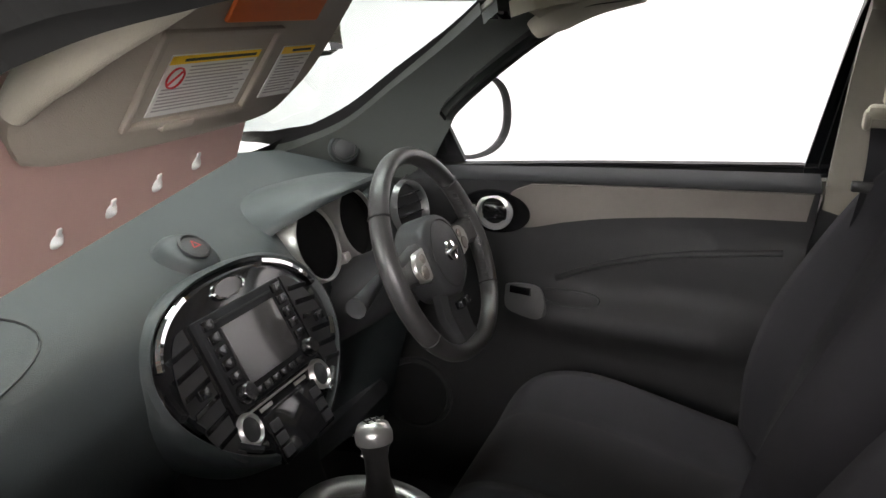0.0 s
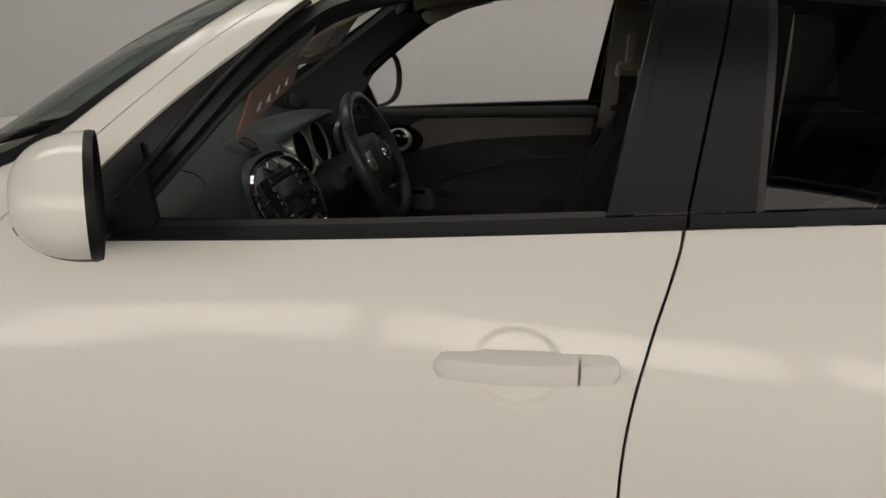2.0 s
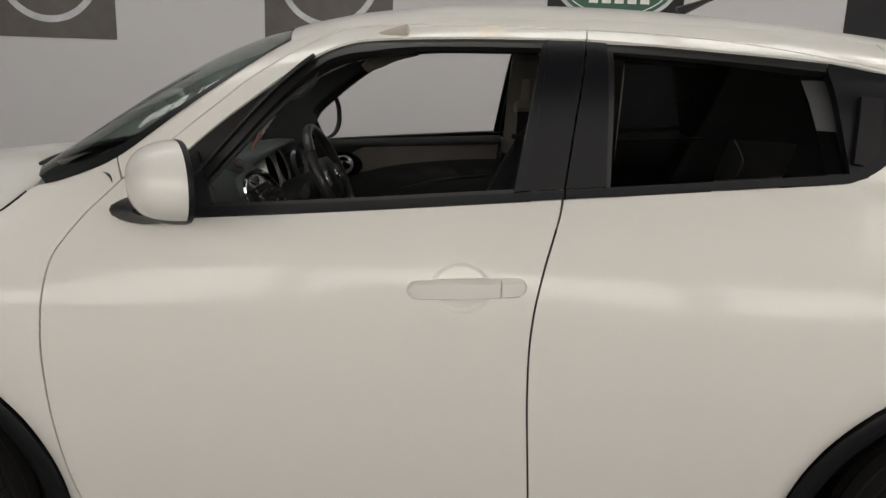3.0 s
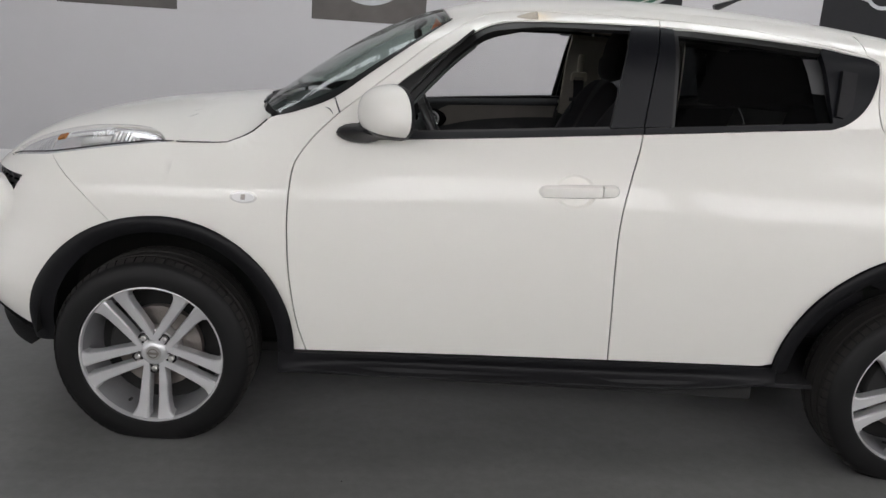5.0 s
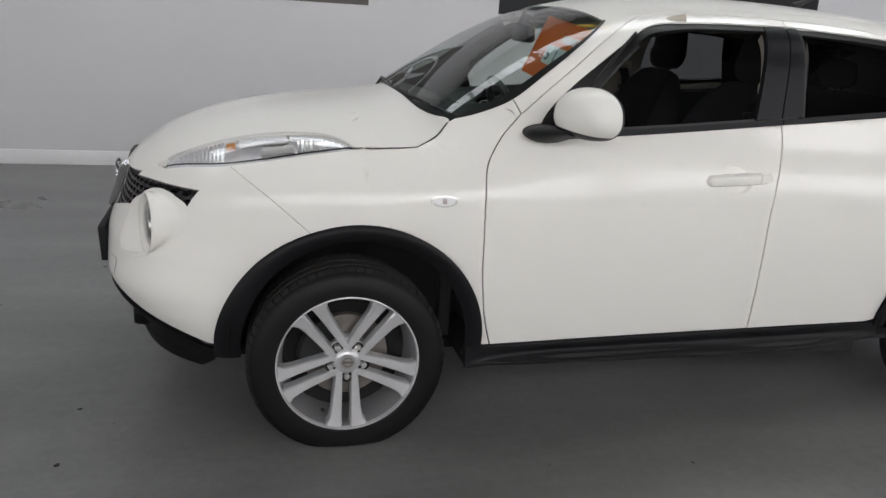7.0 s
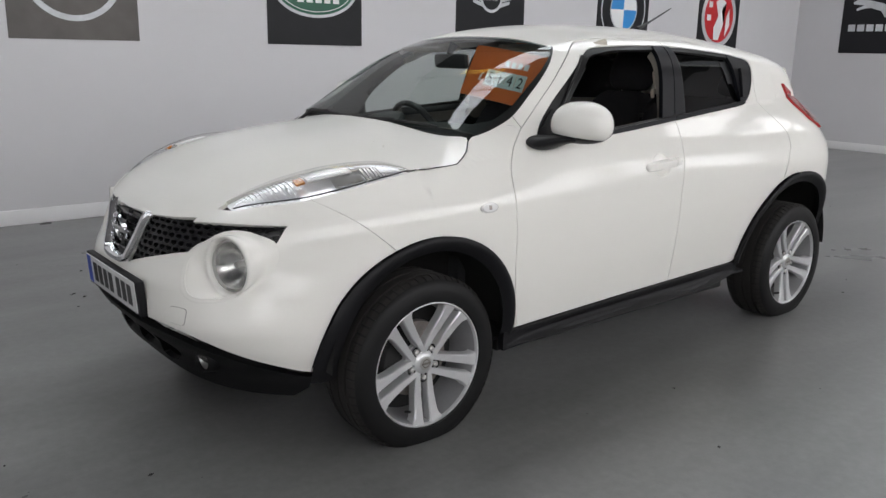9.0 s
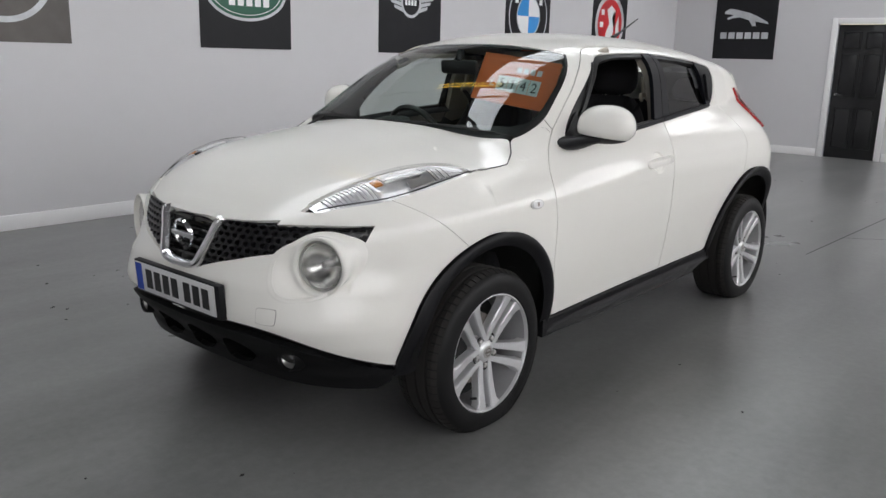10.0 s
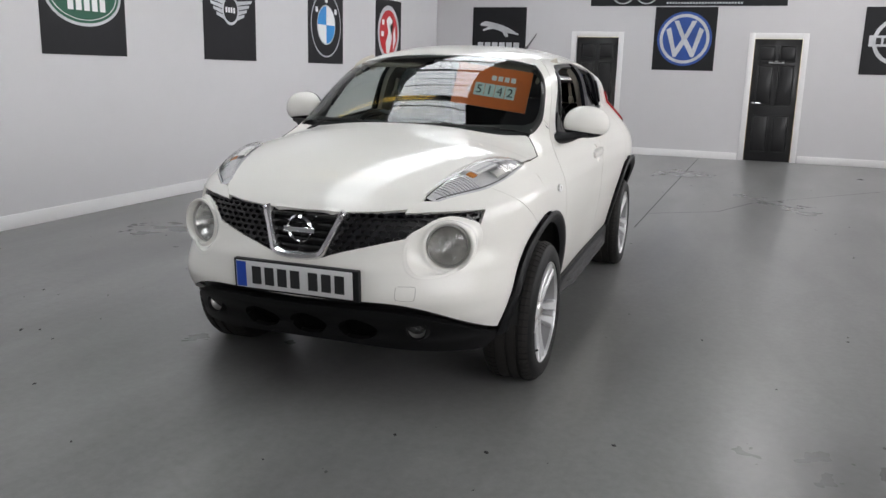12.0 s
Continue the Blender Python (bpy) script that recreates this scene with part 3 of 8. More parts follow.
def showroom_door(y0, y1, n, sign=False):
    x = ROOM["x1"]
    bm = bmesh.new()
    box(bm, x - 0.015, x + 0.03, y0 - 0.09, y0 - 0.002, 0, 2.14, 0.004)
    box(bm, x - 0.015, x + 0.03, y1 + 0.002, y1 + 0.09, 0, 2.14, 0.004)
    box(bm, x - 0.015, x + 0.03, y0 - 0.002, y1 + 0.002, 2.052, 2.14, 0.004)
    fr = tagged(part("door_frame_%d" % n, bm, SKIRT, None, smooth=40), "white painted door surround", "door frame", kind="structure")
    d = thing("door_%d" % n, "closed black six-panel door in a white frame", "door", kind="structure")
    yc, w = (y0 + y1) / 2, y1 - y0
    boxed("leaf", DOORBLACK, d, (x + 0.05, x + 0.085, y0 + 0.004, y1 - 0.004, 0.006, 2.045), 0.003)
    for cy in (yc - w * 0.215, yc + w * 0.215):
        for z0, z1 in ((0.20, 0.78), (0.98, 1.60), (1.70, 1.92)):
            b2 = bmesh.new()
            hw = w * 0.145
            box(b2, x + 0.034, x + 0.052, cy - hw, cy + hw, z0, z1, 0.012)
            for s in (-1, 1):
                box(b2, x + 0.030, x + 0.052, cy + s * (hw + 0.016) - 0.008, cy + s * (hw + 0.016) + 0.008, z0 - 0.024, z1 + 0.024, 0.005)
            for z in (z0 - 0.016, z1 + 0.016):
                box(b2, x + 0.030, x + 0.052, cy - hw - 0.008, cy + hw + 0.008, z - 0.008, z + 0.008, 0.005)
            part("panel", b2, DOORBLACK, d, smooth=40)
    b3 = bmesh.new()
    revolve(b3, [(0.0, 0.0), (0.026, 0.0), (0.024, 0.012), (0.010, 0.016), (0.009, 0.045), (0.0, 0.045)], Matrix.Translation((x + 0.05, y1 - 0.07, 1.0)) @ pose(0, 0, 0, 0, -90, 0), 16)
    tube(b3, [(x + 0.012, y1 - 0.07, 1.0), (x + 0.010, y1 - 0.12, 1.0), (x + 0.012, y1 - 0.185, 0.996)], 0.008, 8)
    part("handle", b3, CHROME, d, "chrome lever handle", smooth=40)
    if sign:
        boxed("sign_plate", WHITEPLASTIC, d, (x + 0.044, x + 0.0495, yc - 0.12, yc + 0.12, 1.655, 1.695), 0.001, label="small white sign plate")
        boxed("lettering", INK, d, (x + 0.0425, x + 0.0439, yc - 0.085, yc + 0.06, 1.668, 1.682))


showroom_door(-2.41, -1.67, 2, True)
showroom_door(0.575, 1.315, 1)


# posters: u runs along the wall to the viewer's right, v up, from the poster's middle
def poster(label, m, w, h, material, shapes):
    p = thing("poster", label, "poster", group="posters on the showroom walls")
    p.matrix_basis = m
    boxed("sheet", material, p, (-w / 2, w / 2, -h / 2, h / 2, 0.001, 0.006))
    z = 0.0064
    for name, mt, polys in [(n if len(q) == 1 else {"lettering": "letter_bar", "emblem_wings": "wing_feather", "quarters_white": "quarter_white", "quarters_blue": "quarter_blue", "emblem_strokes": "emblem_stroke"}.get(n, n), t, [x]) for n, t, q in shapes for x in q]:
        bm = bmesh.new()
        for poly in polys:
            if callable(poly):
                poly(bm, z)
            else:
                vs = [bm.verts.new((a, b, z)) for a, b in poly]
                f = bm.faces.new(vs)
                bmesh.ops.triangulate(bm, faces=[f])
        bmesh.ops.recalc_face_normals(bm, faces=bm.faces)
        part(name, bm, mt, p)
        z += 0.0006 if name not in ("letter_bar", "wing_feather", "quarter_white", "quarter_blue") else 0.00002
    return p


def ring(cx, cy, r0, r1, sx=1.0, sy=1.0, a0=0, a1=360, n=64):
    def f(bm, z):
        k = [radians(a0 + (a1 - a0) * i / n) for i in range(n + 1)]
        inner = [bm.verts.new((cx + r0 * sx * math.cos(a), cy + r0 * sy * math.sin(a), z)) for a in k]
        outer = [bm.verts.new((cx + r1 * sx * math.cos(a), cy + r1 * sy * math.sin(a), z)) for a in k]
        for i in range(n):
            bm.faces.new((inner[i], inner[i + 1], outer[i + 1], outer[i]))
    return f


def disc(cx, cy, r, sx=1.0, sy=1.0, a0=0, a1=360, n=48):
    return ring(cx, cy, 1e-4, r, sx, sy, a0, a1, n)


def rect(x0, x1, y0, y1):
    return [(x0, y0), (x1, y0), (x1, y1), (x0, y1)]


def bars(x0, x1, y0, y1, n, gap=0.3):
    """Unreadable lettering: a row of plain bars."""
    w = (x1 - x0) / n
    return [rect(x0 + i * w, x0 + (i + 1 - gap) * w, y0, y1) for i in range(n)]


def wing(s, k):
    y = 0.13 - 0.055 * k
    return [(s * 0.12, y - 0.045), (s * (0.42 - 0.05 * k), y), (s * (0.44 - 0.055 * k), y + 0.034), (s * 0.12, y + 0.002)]


def posters():
    north = lambda x, z: pose(x, ROOM["y1"], z, 90, 0, 0)
    east = lambda y, z: pose(ROOM["x1"], y, z, 90, 0, -90)
    zc, w, h = 1.975, 1.02, 1.05
    star = [[(0, 0.34), (0.045, 0.04), (0, 0.0), (-0.045, 0.04)]]
    star += [[(a * math.cos(t) - b * math.sin(t), a * math.sin(t) + b * math.cos(t)) for a, b in star[0]] for t in (radians(120), radians(240))]
    poster("dark bronze poster with a large silver ring emblem", north(-1.90, zc), w, h, POSTERBROWN, [("emblem_ring", SILVERINK, [ring(0, 0, 0.36, 0.41)]), ("emblem_bar", SILVERINK, [rect(-0.45, 0.45, -0.06, 0.06)])])
    poster("dark bronze poster with a silver ringed three-pointed emblem", north(0.25, zc), w * 0.96, h, POSTERBROWN, [("emblem_ring", SILVERINK, [ring(0, 0, 0.34, 0.385)]), ("emblem_star", SILVERINK, star)])
    poster("black poster with a green oval emblem edged in silver", north(2.415, zc), w, h, POSTER, [("oval_edge", SILVERINK, [disc(0, 0, 0.46, 1, 0.6)]), ("oval", GREENINK, [disc(0, 0, 0.43, 1, 0.58)]), ("oval_line", WHITEINK, [ring(0, 0, 0.39, 0.40, 1, 0.56)]), ("lettering", WHITEINK, bars(-0.25, 0.20, 0.03, 0.13, 4) + bars(-0.2, 0.28, -0.14, -0.03, 5) + [rect(-0.3, 0.3, -0.012, 0.0)])])
    poster("black poster with a silver winged round emblem", north(4.645, zc), w, h, POSTER, [("emblem_wings", SILVERINK, [wing(s, k) for s in (-1, 1) for k in range(4)]), ("emblem_ring", SILVERINK, [ring(0, 0.03, 0.135, 0.165)]), ("emblem_disc", POSTER, [disc(0, 0.03, 0.135)]), ("lettering", WHITEINK, bars(-0.10, 0.10, 0.0, 0.06, 4))])
    poster("black poster with a blue and white quartered roundel", north(6.935, zc), w, h, POSTER, [("roundel_edge", SILVERINK, [disc(0, 0, 0.44)]), ("roundel_band", POSTER, [disc(0, 0, 0.42)]), ("roundel_line", SILVERINK, [ring(0, 0, 0.25, 0.268)]), ("quarters_white", WHITEINK, [disc(0, 0, 0.25, 1, 1, 0, 90), disc(0, 0, 0.25, 1, 1, 180, 270)]), ("quarters_blue", SKYINK, [disc(0, 0, 0.25, 1, 1, 90, 180), disc(0, 0, 0.25, 1, 1, 270, 360)]), ("lettering", WHITEINK, [[(0.335 * math.cos(a) + c * 0.05, 0.335 * math.sin(a) + d * 0.05) for c, d in ((-0.7, -0.7), (0.7, -0.7), (0.7, 0.7), (-0.7, 0.7))] for a in (radians(35), radians(90), radians(145))])])
    poster("black poster with a red round emblem edged in silver", north(9.09, zc), w, h, POSTER, [("roundel_edge", SILVERINK, [ring(0, 0, 0.36, 0.43)]), ("roundel", REDINK, [disc(0, 0, 0.36)]), ("emblem_shape", WHITEINK, [[(0.02, -0.33), (0.12, -0.1), (0.05, 0.1), (0.16, 0.2), (0.02, 0.27), (-0.1, 0.2), (-0.02, 0.0), (-0.12, -0.15), (-0.1, -0.32)], [(0.17, -0.28), (0.28, -0.12), (0.25, 0.12), (0.18, 0.0)]]), ("lettering", WHITEINK, [rect(-0.27, -0.18, 0.12, 0.20), rect(-0.3, -0.2, -0.06, 0.02)])])
    leap = [(-0.36, 0.23), (-0.27, 0.28), (-0.15, 0.26), (0.05, 0.21), (0.2, 0.15), (0.36, 0.06), (0.38, 0.03), (0.28, 0.05), (0.16, 0.07), (0.18, 0.0), (0.12, 0.0), (0.06, 0.09), (-0.1, 0.14), (-0.2, 0.13), (-0.3, 0.10), (-0.31, 0.13), (-0.2, 0.18), (-0.36, 0.20)]
    poster("black poster with a long silver leaping emblem over lettering", east(2.76, 2.03), w, h, POSTER, [("emblem_shape", SILVERINK, [leap]), ("lettering", SILVERINK, bars(-0.40, 0.42, -0.20, -0.10, 6, 0.22))])
    V = [[(-0.19, 0.30), (-0.11, 0.30), (0, 0.06), (0.11, 0.30), (0.19, 0.30), (0.035, -0.02), (-0.035, -0.02)], [(-0.31, 0.15), (-0.235, 0.19), (-0.14, -0.17), (-0.04, 0.0), (0.04, 0.0), (0.14, -0.17), (0.235, 0.19), (0.31, 0.15), (0.17, -0.30), (0.12, -0.30), (0, -0.09), (-0.12, -0.30), (-0.17, -0.30)]]
    poster("black poster with a blue and silver ringed roundel", east(-0.535, 2.03), w, h, POSTER, [("roundel_edge", BLUEINK, [disc(0, 0, 0.45)]), ("roundel_band", SILVERINK, [ring(0, 0, 0.36, 0.41)]), ("roundel", BLUEINK, [disc(0, 0, 0.36)]), ("emblem_strokes", SILVERINK, V)])
    poster("black poster with a silver ring crossed by a bar", east(-3.79, 2.03), w, h, POSTER, [("emblem_ring", SILVERINK, [ring(0, 0, 0.31, 0.37)]), ("emblem_bar", SILVERINK, [rect(-0.42, 0.42, -0.085, 0.085)]), ("lettering", INK, bars(-0.32, 0.34, -0.05, 0.05, 6))])
    b = thing("banner", "long black banner with pale lettering above the doors", "banner")
    b.matrix_basis = east(-0.505, 3.0)
    boxed("sheet", POSTER, b, (-1.605, 1.605, -0.43, 0.43, 0.001, 0.006))
    for poly in bars(-0.31, 0.93, -0.395, -0.365, 26, 0.35) + bars(-0.4, 1.4, -0.30, -0.16, 15, 0.3):
        bm = bmesh.new()
        bm.faces.new([bm.verts.new((p, q, 0.0064)) for p, q in poly])
        part("letter_bar", bm, SILVERINK, b)
    for s in (-1, 1):
        bm = bmesh.new()
        ring(-0.85 + s * 0.2, -0.2, 0.18, 0.2, 1, 1)(bm, 0.0064)
        part("emblem_ring", bm, SILVERINK, b)


posters()

# ---- the car ----
car = thing("car", "white compact crossover car with black arch trims, front window open", "car")


def rest(bm, s):
    """The tyre stands flat on the floor."""
    k = 1 if s < 0 else -1
    low, soft = GROUND + 0.001 - 0.324, 0.022
    for v in bm.verts:
        h = v.co.y * k
        if h < low + soft:
            # the tread bends round into the flat patch, and the sidewall bulges
            q = max(0.0, soft - abs(h - low)) / soft
            v.co.y = k * (max(h, low) + q * q * soft * 0.25)
            v.co.z *= 1.0 + 0.02 * min(1.0, (low + soft - h) / 0.04)


def wheel(x, s, name):
    w = new(name)
    w.parent = car
    w.matrix_basis = pose(x, s * 0.742, 0.324, 90, 0, 0) if s < 0 else pose(x, s * 0.742, 0.324, -90, 0, 0)
    # local z points out of the car
    bm = bmesh.new()
    prof = [(0.214, -0.095), (0.228, -0.104), (0.262, -0.112), (0.296, -0.108), (0.314, -0.094), (0.322, -0.07)]
    prof += [(0.324, -0.062), (0.316, -0.060), (0.316, -0.052), (0.3245, -0.050), (0.325, -0.012), (0.316, -0.010), (0.316, -0.002), (0.3255, 0.0), (0.325, 0.038), (0.316, 0.040), (0.316, 0.048), (0.3245, 0.050)]
    prof += [(0.322, 0.072), (0.314, 0.094), (0.296, 0.108), (0.262, 0.1125), (0.240, 0.1095), (0.219, 0.100), (0.214, 0.090)]
    prof = [(r - 0.003, d * (0.92 if d > 0 else 1.12)) for r, d in prof]
    prof = [(max(r, 0.229), d) for r, d in prof]
    revolve(bm, prof, None, 96)
    rest(bm, s)
    part("tyre", bm, RUBBER, w, smooth=35)
    bm = bmesh.new()
    revolve(bm, [(r + 0.0008, d) for r, d in prof if -0.06 < d < 0.05], None, 96)
    rest(bm, s)
    part("tread_band", bm, TREAD, w, "dusty grooved tread", smooth=35)
    # shoulder blocks of the tread
    bm = bmesh.new()
    for k in range(64):
        for z0, z1, off in ((0.054, 0.098, 0.0), (-0.098, -0.054, 0.5)):
            a = (k + off) * 2 * math.pi / 64
            m = Matrix.Rotation(a, 4, "Z")
            if z0 > 0:
                sec = ((0.3235, 0.050), (0.3225, 0.069), (0.313, 0.0885))
            else:
                sec = ((0.313, -0.106), (0.3225, -0.082), (0.3235, -0.060))
            aa = [[bm.verts.new(m @ Vector((r * math.cos(da), r * math.sin(da), z))) for r, z in sec] for da in (-0.039, 0.039)]
            bb = [[bm.verts.new(m @ Vector(((r - 0.006) * math.cos(da), (r - 0.006) * math.sin(da), z))) for r, z in sec] for da in (-0.039, 0.039)]
            for i in range(2):
                bm.faces.new((aa[0][i], aa[1][i], aa[1][i + 1], aa[0][i + 1]))
                for q in (0, 1):
                    bm.faces.new((aa[q][i], aa[q][i + 1], bb[q][i + 1], bb[q][i]))
    rest(bm, s)
    tagged(part("tread", bm, TREAD, w), kind="stuff")
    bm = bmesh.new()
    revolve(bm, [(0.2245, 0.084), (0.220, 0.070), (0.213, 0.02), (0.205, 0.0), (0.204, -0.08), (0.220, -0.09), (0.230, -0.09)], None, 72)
    part("rim_barrel", bm, BARREL, w, "inner barrel in alloy darkened for shade", smooth=40)
    bm = bmesh.new()
    revolve(bm, [(0.2335, 0.088), (0.2325, 0.0955), (0.2285, 0.0965), (0.2255, 0.092), (0.2240, 0.082)], None, 72)
    part("rim_edge", bm, ALLOY, w, smooth=40)
    # five pairs of spokes
    for k in range(5):
        a = radians(270 + 72 * k)
        for q in (-1, 1):
            bm = bmesh.new()
            m = Matrix.Rotation(a, 4, "Z")
            stations = ((0.034, 0.0245, 0.0105, 0.064), (0.070, 0.0265, 0.0130, 0.066), (0.12, 0.0292, 0.0152, 0.071), (0.17, 0.0322, 0.0172, 0.080), (0.198, 0.0355, 0.0205, 0.0855), (0.212, 0.041, 0.0265, 0.0885), (0.2262, 0.048, 0.034, 0.0915))
            rows = []
            for r, c, hw, z in stations:
                row = []
                for dy, dz in ((-1.12, -0.036), (-1.0, -0.005), (-0.78, 0.0), (0.78, 0.0), (1.0, -0.005), (1.12, -0.036)):
                    row.append(bm.verts.new(m @ Vector((r, q * c + dy * hw, z + dz))))
                rows.append(row)
            for i in range(len(rows) - 1):
                for j in range(5):
                    bm.faces.new((rows[i][j], rows[i + 1][j], rows[i + 1][j + 1], rows[i][j + 1]))
            bm.faces.new(rows[-1])
            bmesh.ops.recalc_face_normals(bm, faces=bm.faces)
            part("spoke", bm, ALLOY, w, smooth=20)
    bm = bmesh.new()
    revolve(bm, [(0.0, 0.072), (0.030, 0.072), (0.034, 0.069), (0.042, 0.064), (0.050, 0.052), (0.074, 0.046), (0.076, 0.0)], None, 40)
    part("hub", bm, ALLOY, w, smooth=40)
    bm = bmesh.new()
    revolve(bm, [(0.0, 0.0755), (0.020, 0.075), (0.0245, 0.074), (0.026, 0.070)], None, 32)
    part("hub_cap", bm, SATIN, w, "silver hub cap", smooth=40)
    bm = bmesh.new()
    ring(0, 0, 0.013, 0.017)(bm, 0.0762)
    bm.faces.new([bm.verts.new((p, q, 0.0764)) for p, q in rect(-0.020, 0.020, -0.004, 0.004)])
    part("badge", bm, STEEL, w)
    for k in range(5):
        a = radians(270 + 72 * k)
        c = Matrix.Translation((0.057 * math.cos(a), 0.057 * math.sin(a), 0.0))
        bm = bmesh.new()
        revolve(bm, [(0.0185, 0.062), (0.0165, 0.0625), (0.0155, 0.057), (0.012, 0.0545), (0.0, 0.0545)], c, 20)
        part("nut_well", bm, DARK, w, smooth=40)
        bm = bmesh.new()
        revolve(bm, [(0.0, 0.0685), (0.0065, 0.0685), (0.0105, 0.066), (0.0115, 0.055), (0.0, 0.055)], c, 6)
        part("wheel_nut", bm, SATIN, w, smooth=30)
    bm = bmesh.new()
    revolve(bm, [(0.055, -0.012), (0.075, -0.012), (0.080, 0.006), (0.140, 0.006), (0.142, -0.016), (0.055, -0.016)], None, 48)
    part("brake_disc", bm, STEEL, w, smooth=40)
    bm = bmesh.new()
    revolve(bm, [(0.075, 0.028), (0.150, 0.028), (0.158, 0.018), (0.158, -0.03), (0.075, -0.03), (0.075, 0.028)], None, 14, radians(115), radians(185))
    part("brake_caliper", bm, DARK, w, smooth=40)
    bm = bmesh.new()
    revolve(bm, [(0.0, 0.0), (0.205, 0.0), (0.205, -0.005)], Matrix.Translation((0, 0, -0.04)), 40)
    part("backing_plate", bm, DARK, w)
    va = radians(245)
    bm = bmesh.new()
    tube(bm, [(0.188 * math.cos(va), 0.188 * math.sin(va), 0.06), (0.180 * math.cos(va), 0.180 * math.sin(va), 0.085)], 0.005, 8)
    part("valve", bm, INK, w)
    return w


for wx, nm in ((0.0, "front_wheel"), (2.53, "rear_wheel")):
    for s in (-1, 1):
        wheel(wx, s, nm)

FA, RA = (0.03, 0.365, 0.42), (2.492, 0.375, 0.455)
DOORGAP = [(0.564, 1.128), (0.529, 1.092), (0.495, 1.057), (0.457, 1.005), (0.437, 0.965), (0.429, 0.907), (0.426, 0.803), (0.429, 0.70), (0.436, 0.60), (0.458, 0.46), (0.490, 0.352)]
BGAP = [(1.577, 1.482), (1.549, 1.30), (1.531, 1.127), (1.490, 0.99), (1.468, 0.87), (1.467, 0.72), (1.478, 0.56), (1.492, 0.377)]
ASEAM = [(0.564, 1.128), (0.623, 1.177), (0.684, 1.229), (0.771, 1.300), (0.841, 1.357), (0.932, 1.418), (1.009, 1.458), (1.076, 1.474), (1.178, 1.482), (1.364, 1.485), (1.577, 1.482)]
RSEAM = [(1.577, 1.482), (1.765, 1.476), (1.955, 1.460), (2.148, 1.432), (2.262, 1.411)]
FOUT = [(0.600, belt(0.6)), (0.650, 1.135), (0.742, 1.226), (0.842, 1.307), (0.932, 1.374), (0.988, 1.411), (1.045, 1.436), (1.119, 1.448), (1.302, 1.457), (1.486, 1.460), (1.5735, 1.460)]
FIN = [(0.722, 1.098), (0.813, 1.205), (0.907, 1.311), (0.985, 1.385), (1.035, 1.412), (1.10, 1.424), (1.21, 1.437), (1.475, 1.443)]
FINB = [(0.700, 1.098), (0.748, 1.180), (0.770, 1.214), (0.860, 1.296), (0.934, 1.356), (0.988, 1.391), (1.040, 1.414), (1.10, 1.425), (1.21, 1.437), (1.478, 1.443)]
ROUT = [(1.577, 1.460), (1.654, 1.457), (1.861, 1.446), (2.107, 1.429), (2.21, 1.413), (2.262, 1.405)]
RREAR = [(2.262, 1.405), (2.290, 1.394), (2.302, 1.372), (2.281, 1.29), (2.250, 1.235), (2.205, 1.196), (2.150, belt(2.15))]
RGAP = [(2.302, 1.372), (2.300, 1.25), (2.330, 1.157), (2.381, 1.093), (2.408, 1.045), (2.398, 0.98), (2.362, 0.909), (2.330, 0.81)]
SCREENEDGE = [(0.352, 1.099), (0.43, 1.122), (0.543, 1.173), (0.671, 1.268), (0.845, 1.396), (0.905, 1.437)]
LAMPTOP = [(-0.567, 0.452), (-0.48, 0.478), (-0.35, 0.512), (-0.24, 0.541), (-0.14, 0.572), (-0.065, 0.603), (-0.02, 0.640), (0.010, 0.684)]


SILLFOOT = spl((0.40, 0.50, 0.728, 1.105, 1.484, 1.865, 2.06), (0.275, 0.286, 0.293, 0.295, 0.298, 0.312, 0.330))


def share(x, t):
    return belt(x) + t * (TOPLINE(x) - belt(x))


def circle_hits(c, pts):
    """Cut a line of points where it runs into the arch circle."""
    return [p for p in pts if math.hypot(p[0] - c[0], p[1] - c[1]) > c[2] + 0.002]


def angle(c, p):
    return math.degrees(math.atan2(p[1] - c[1], p[0] - c[0]))


def seam_y(x):
    zs = SEAMZ(x)
    return half(U(max(x, NOSE(zs)), zs), zs)[1]


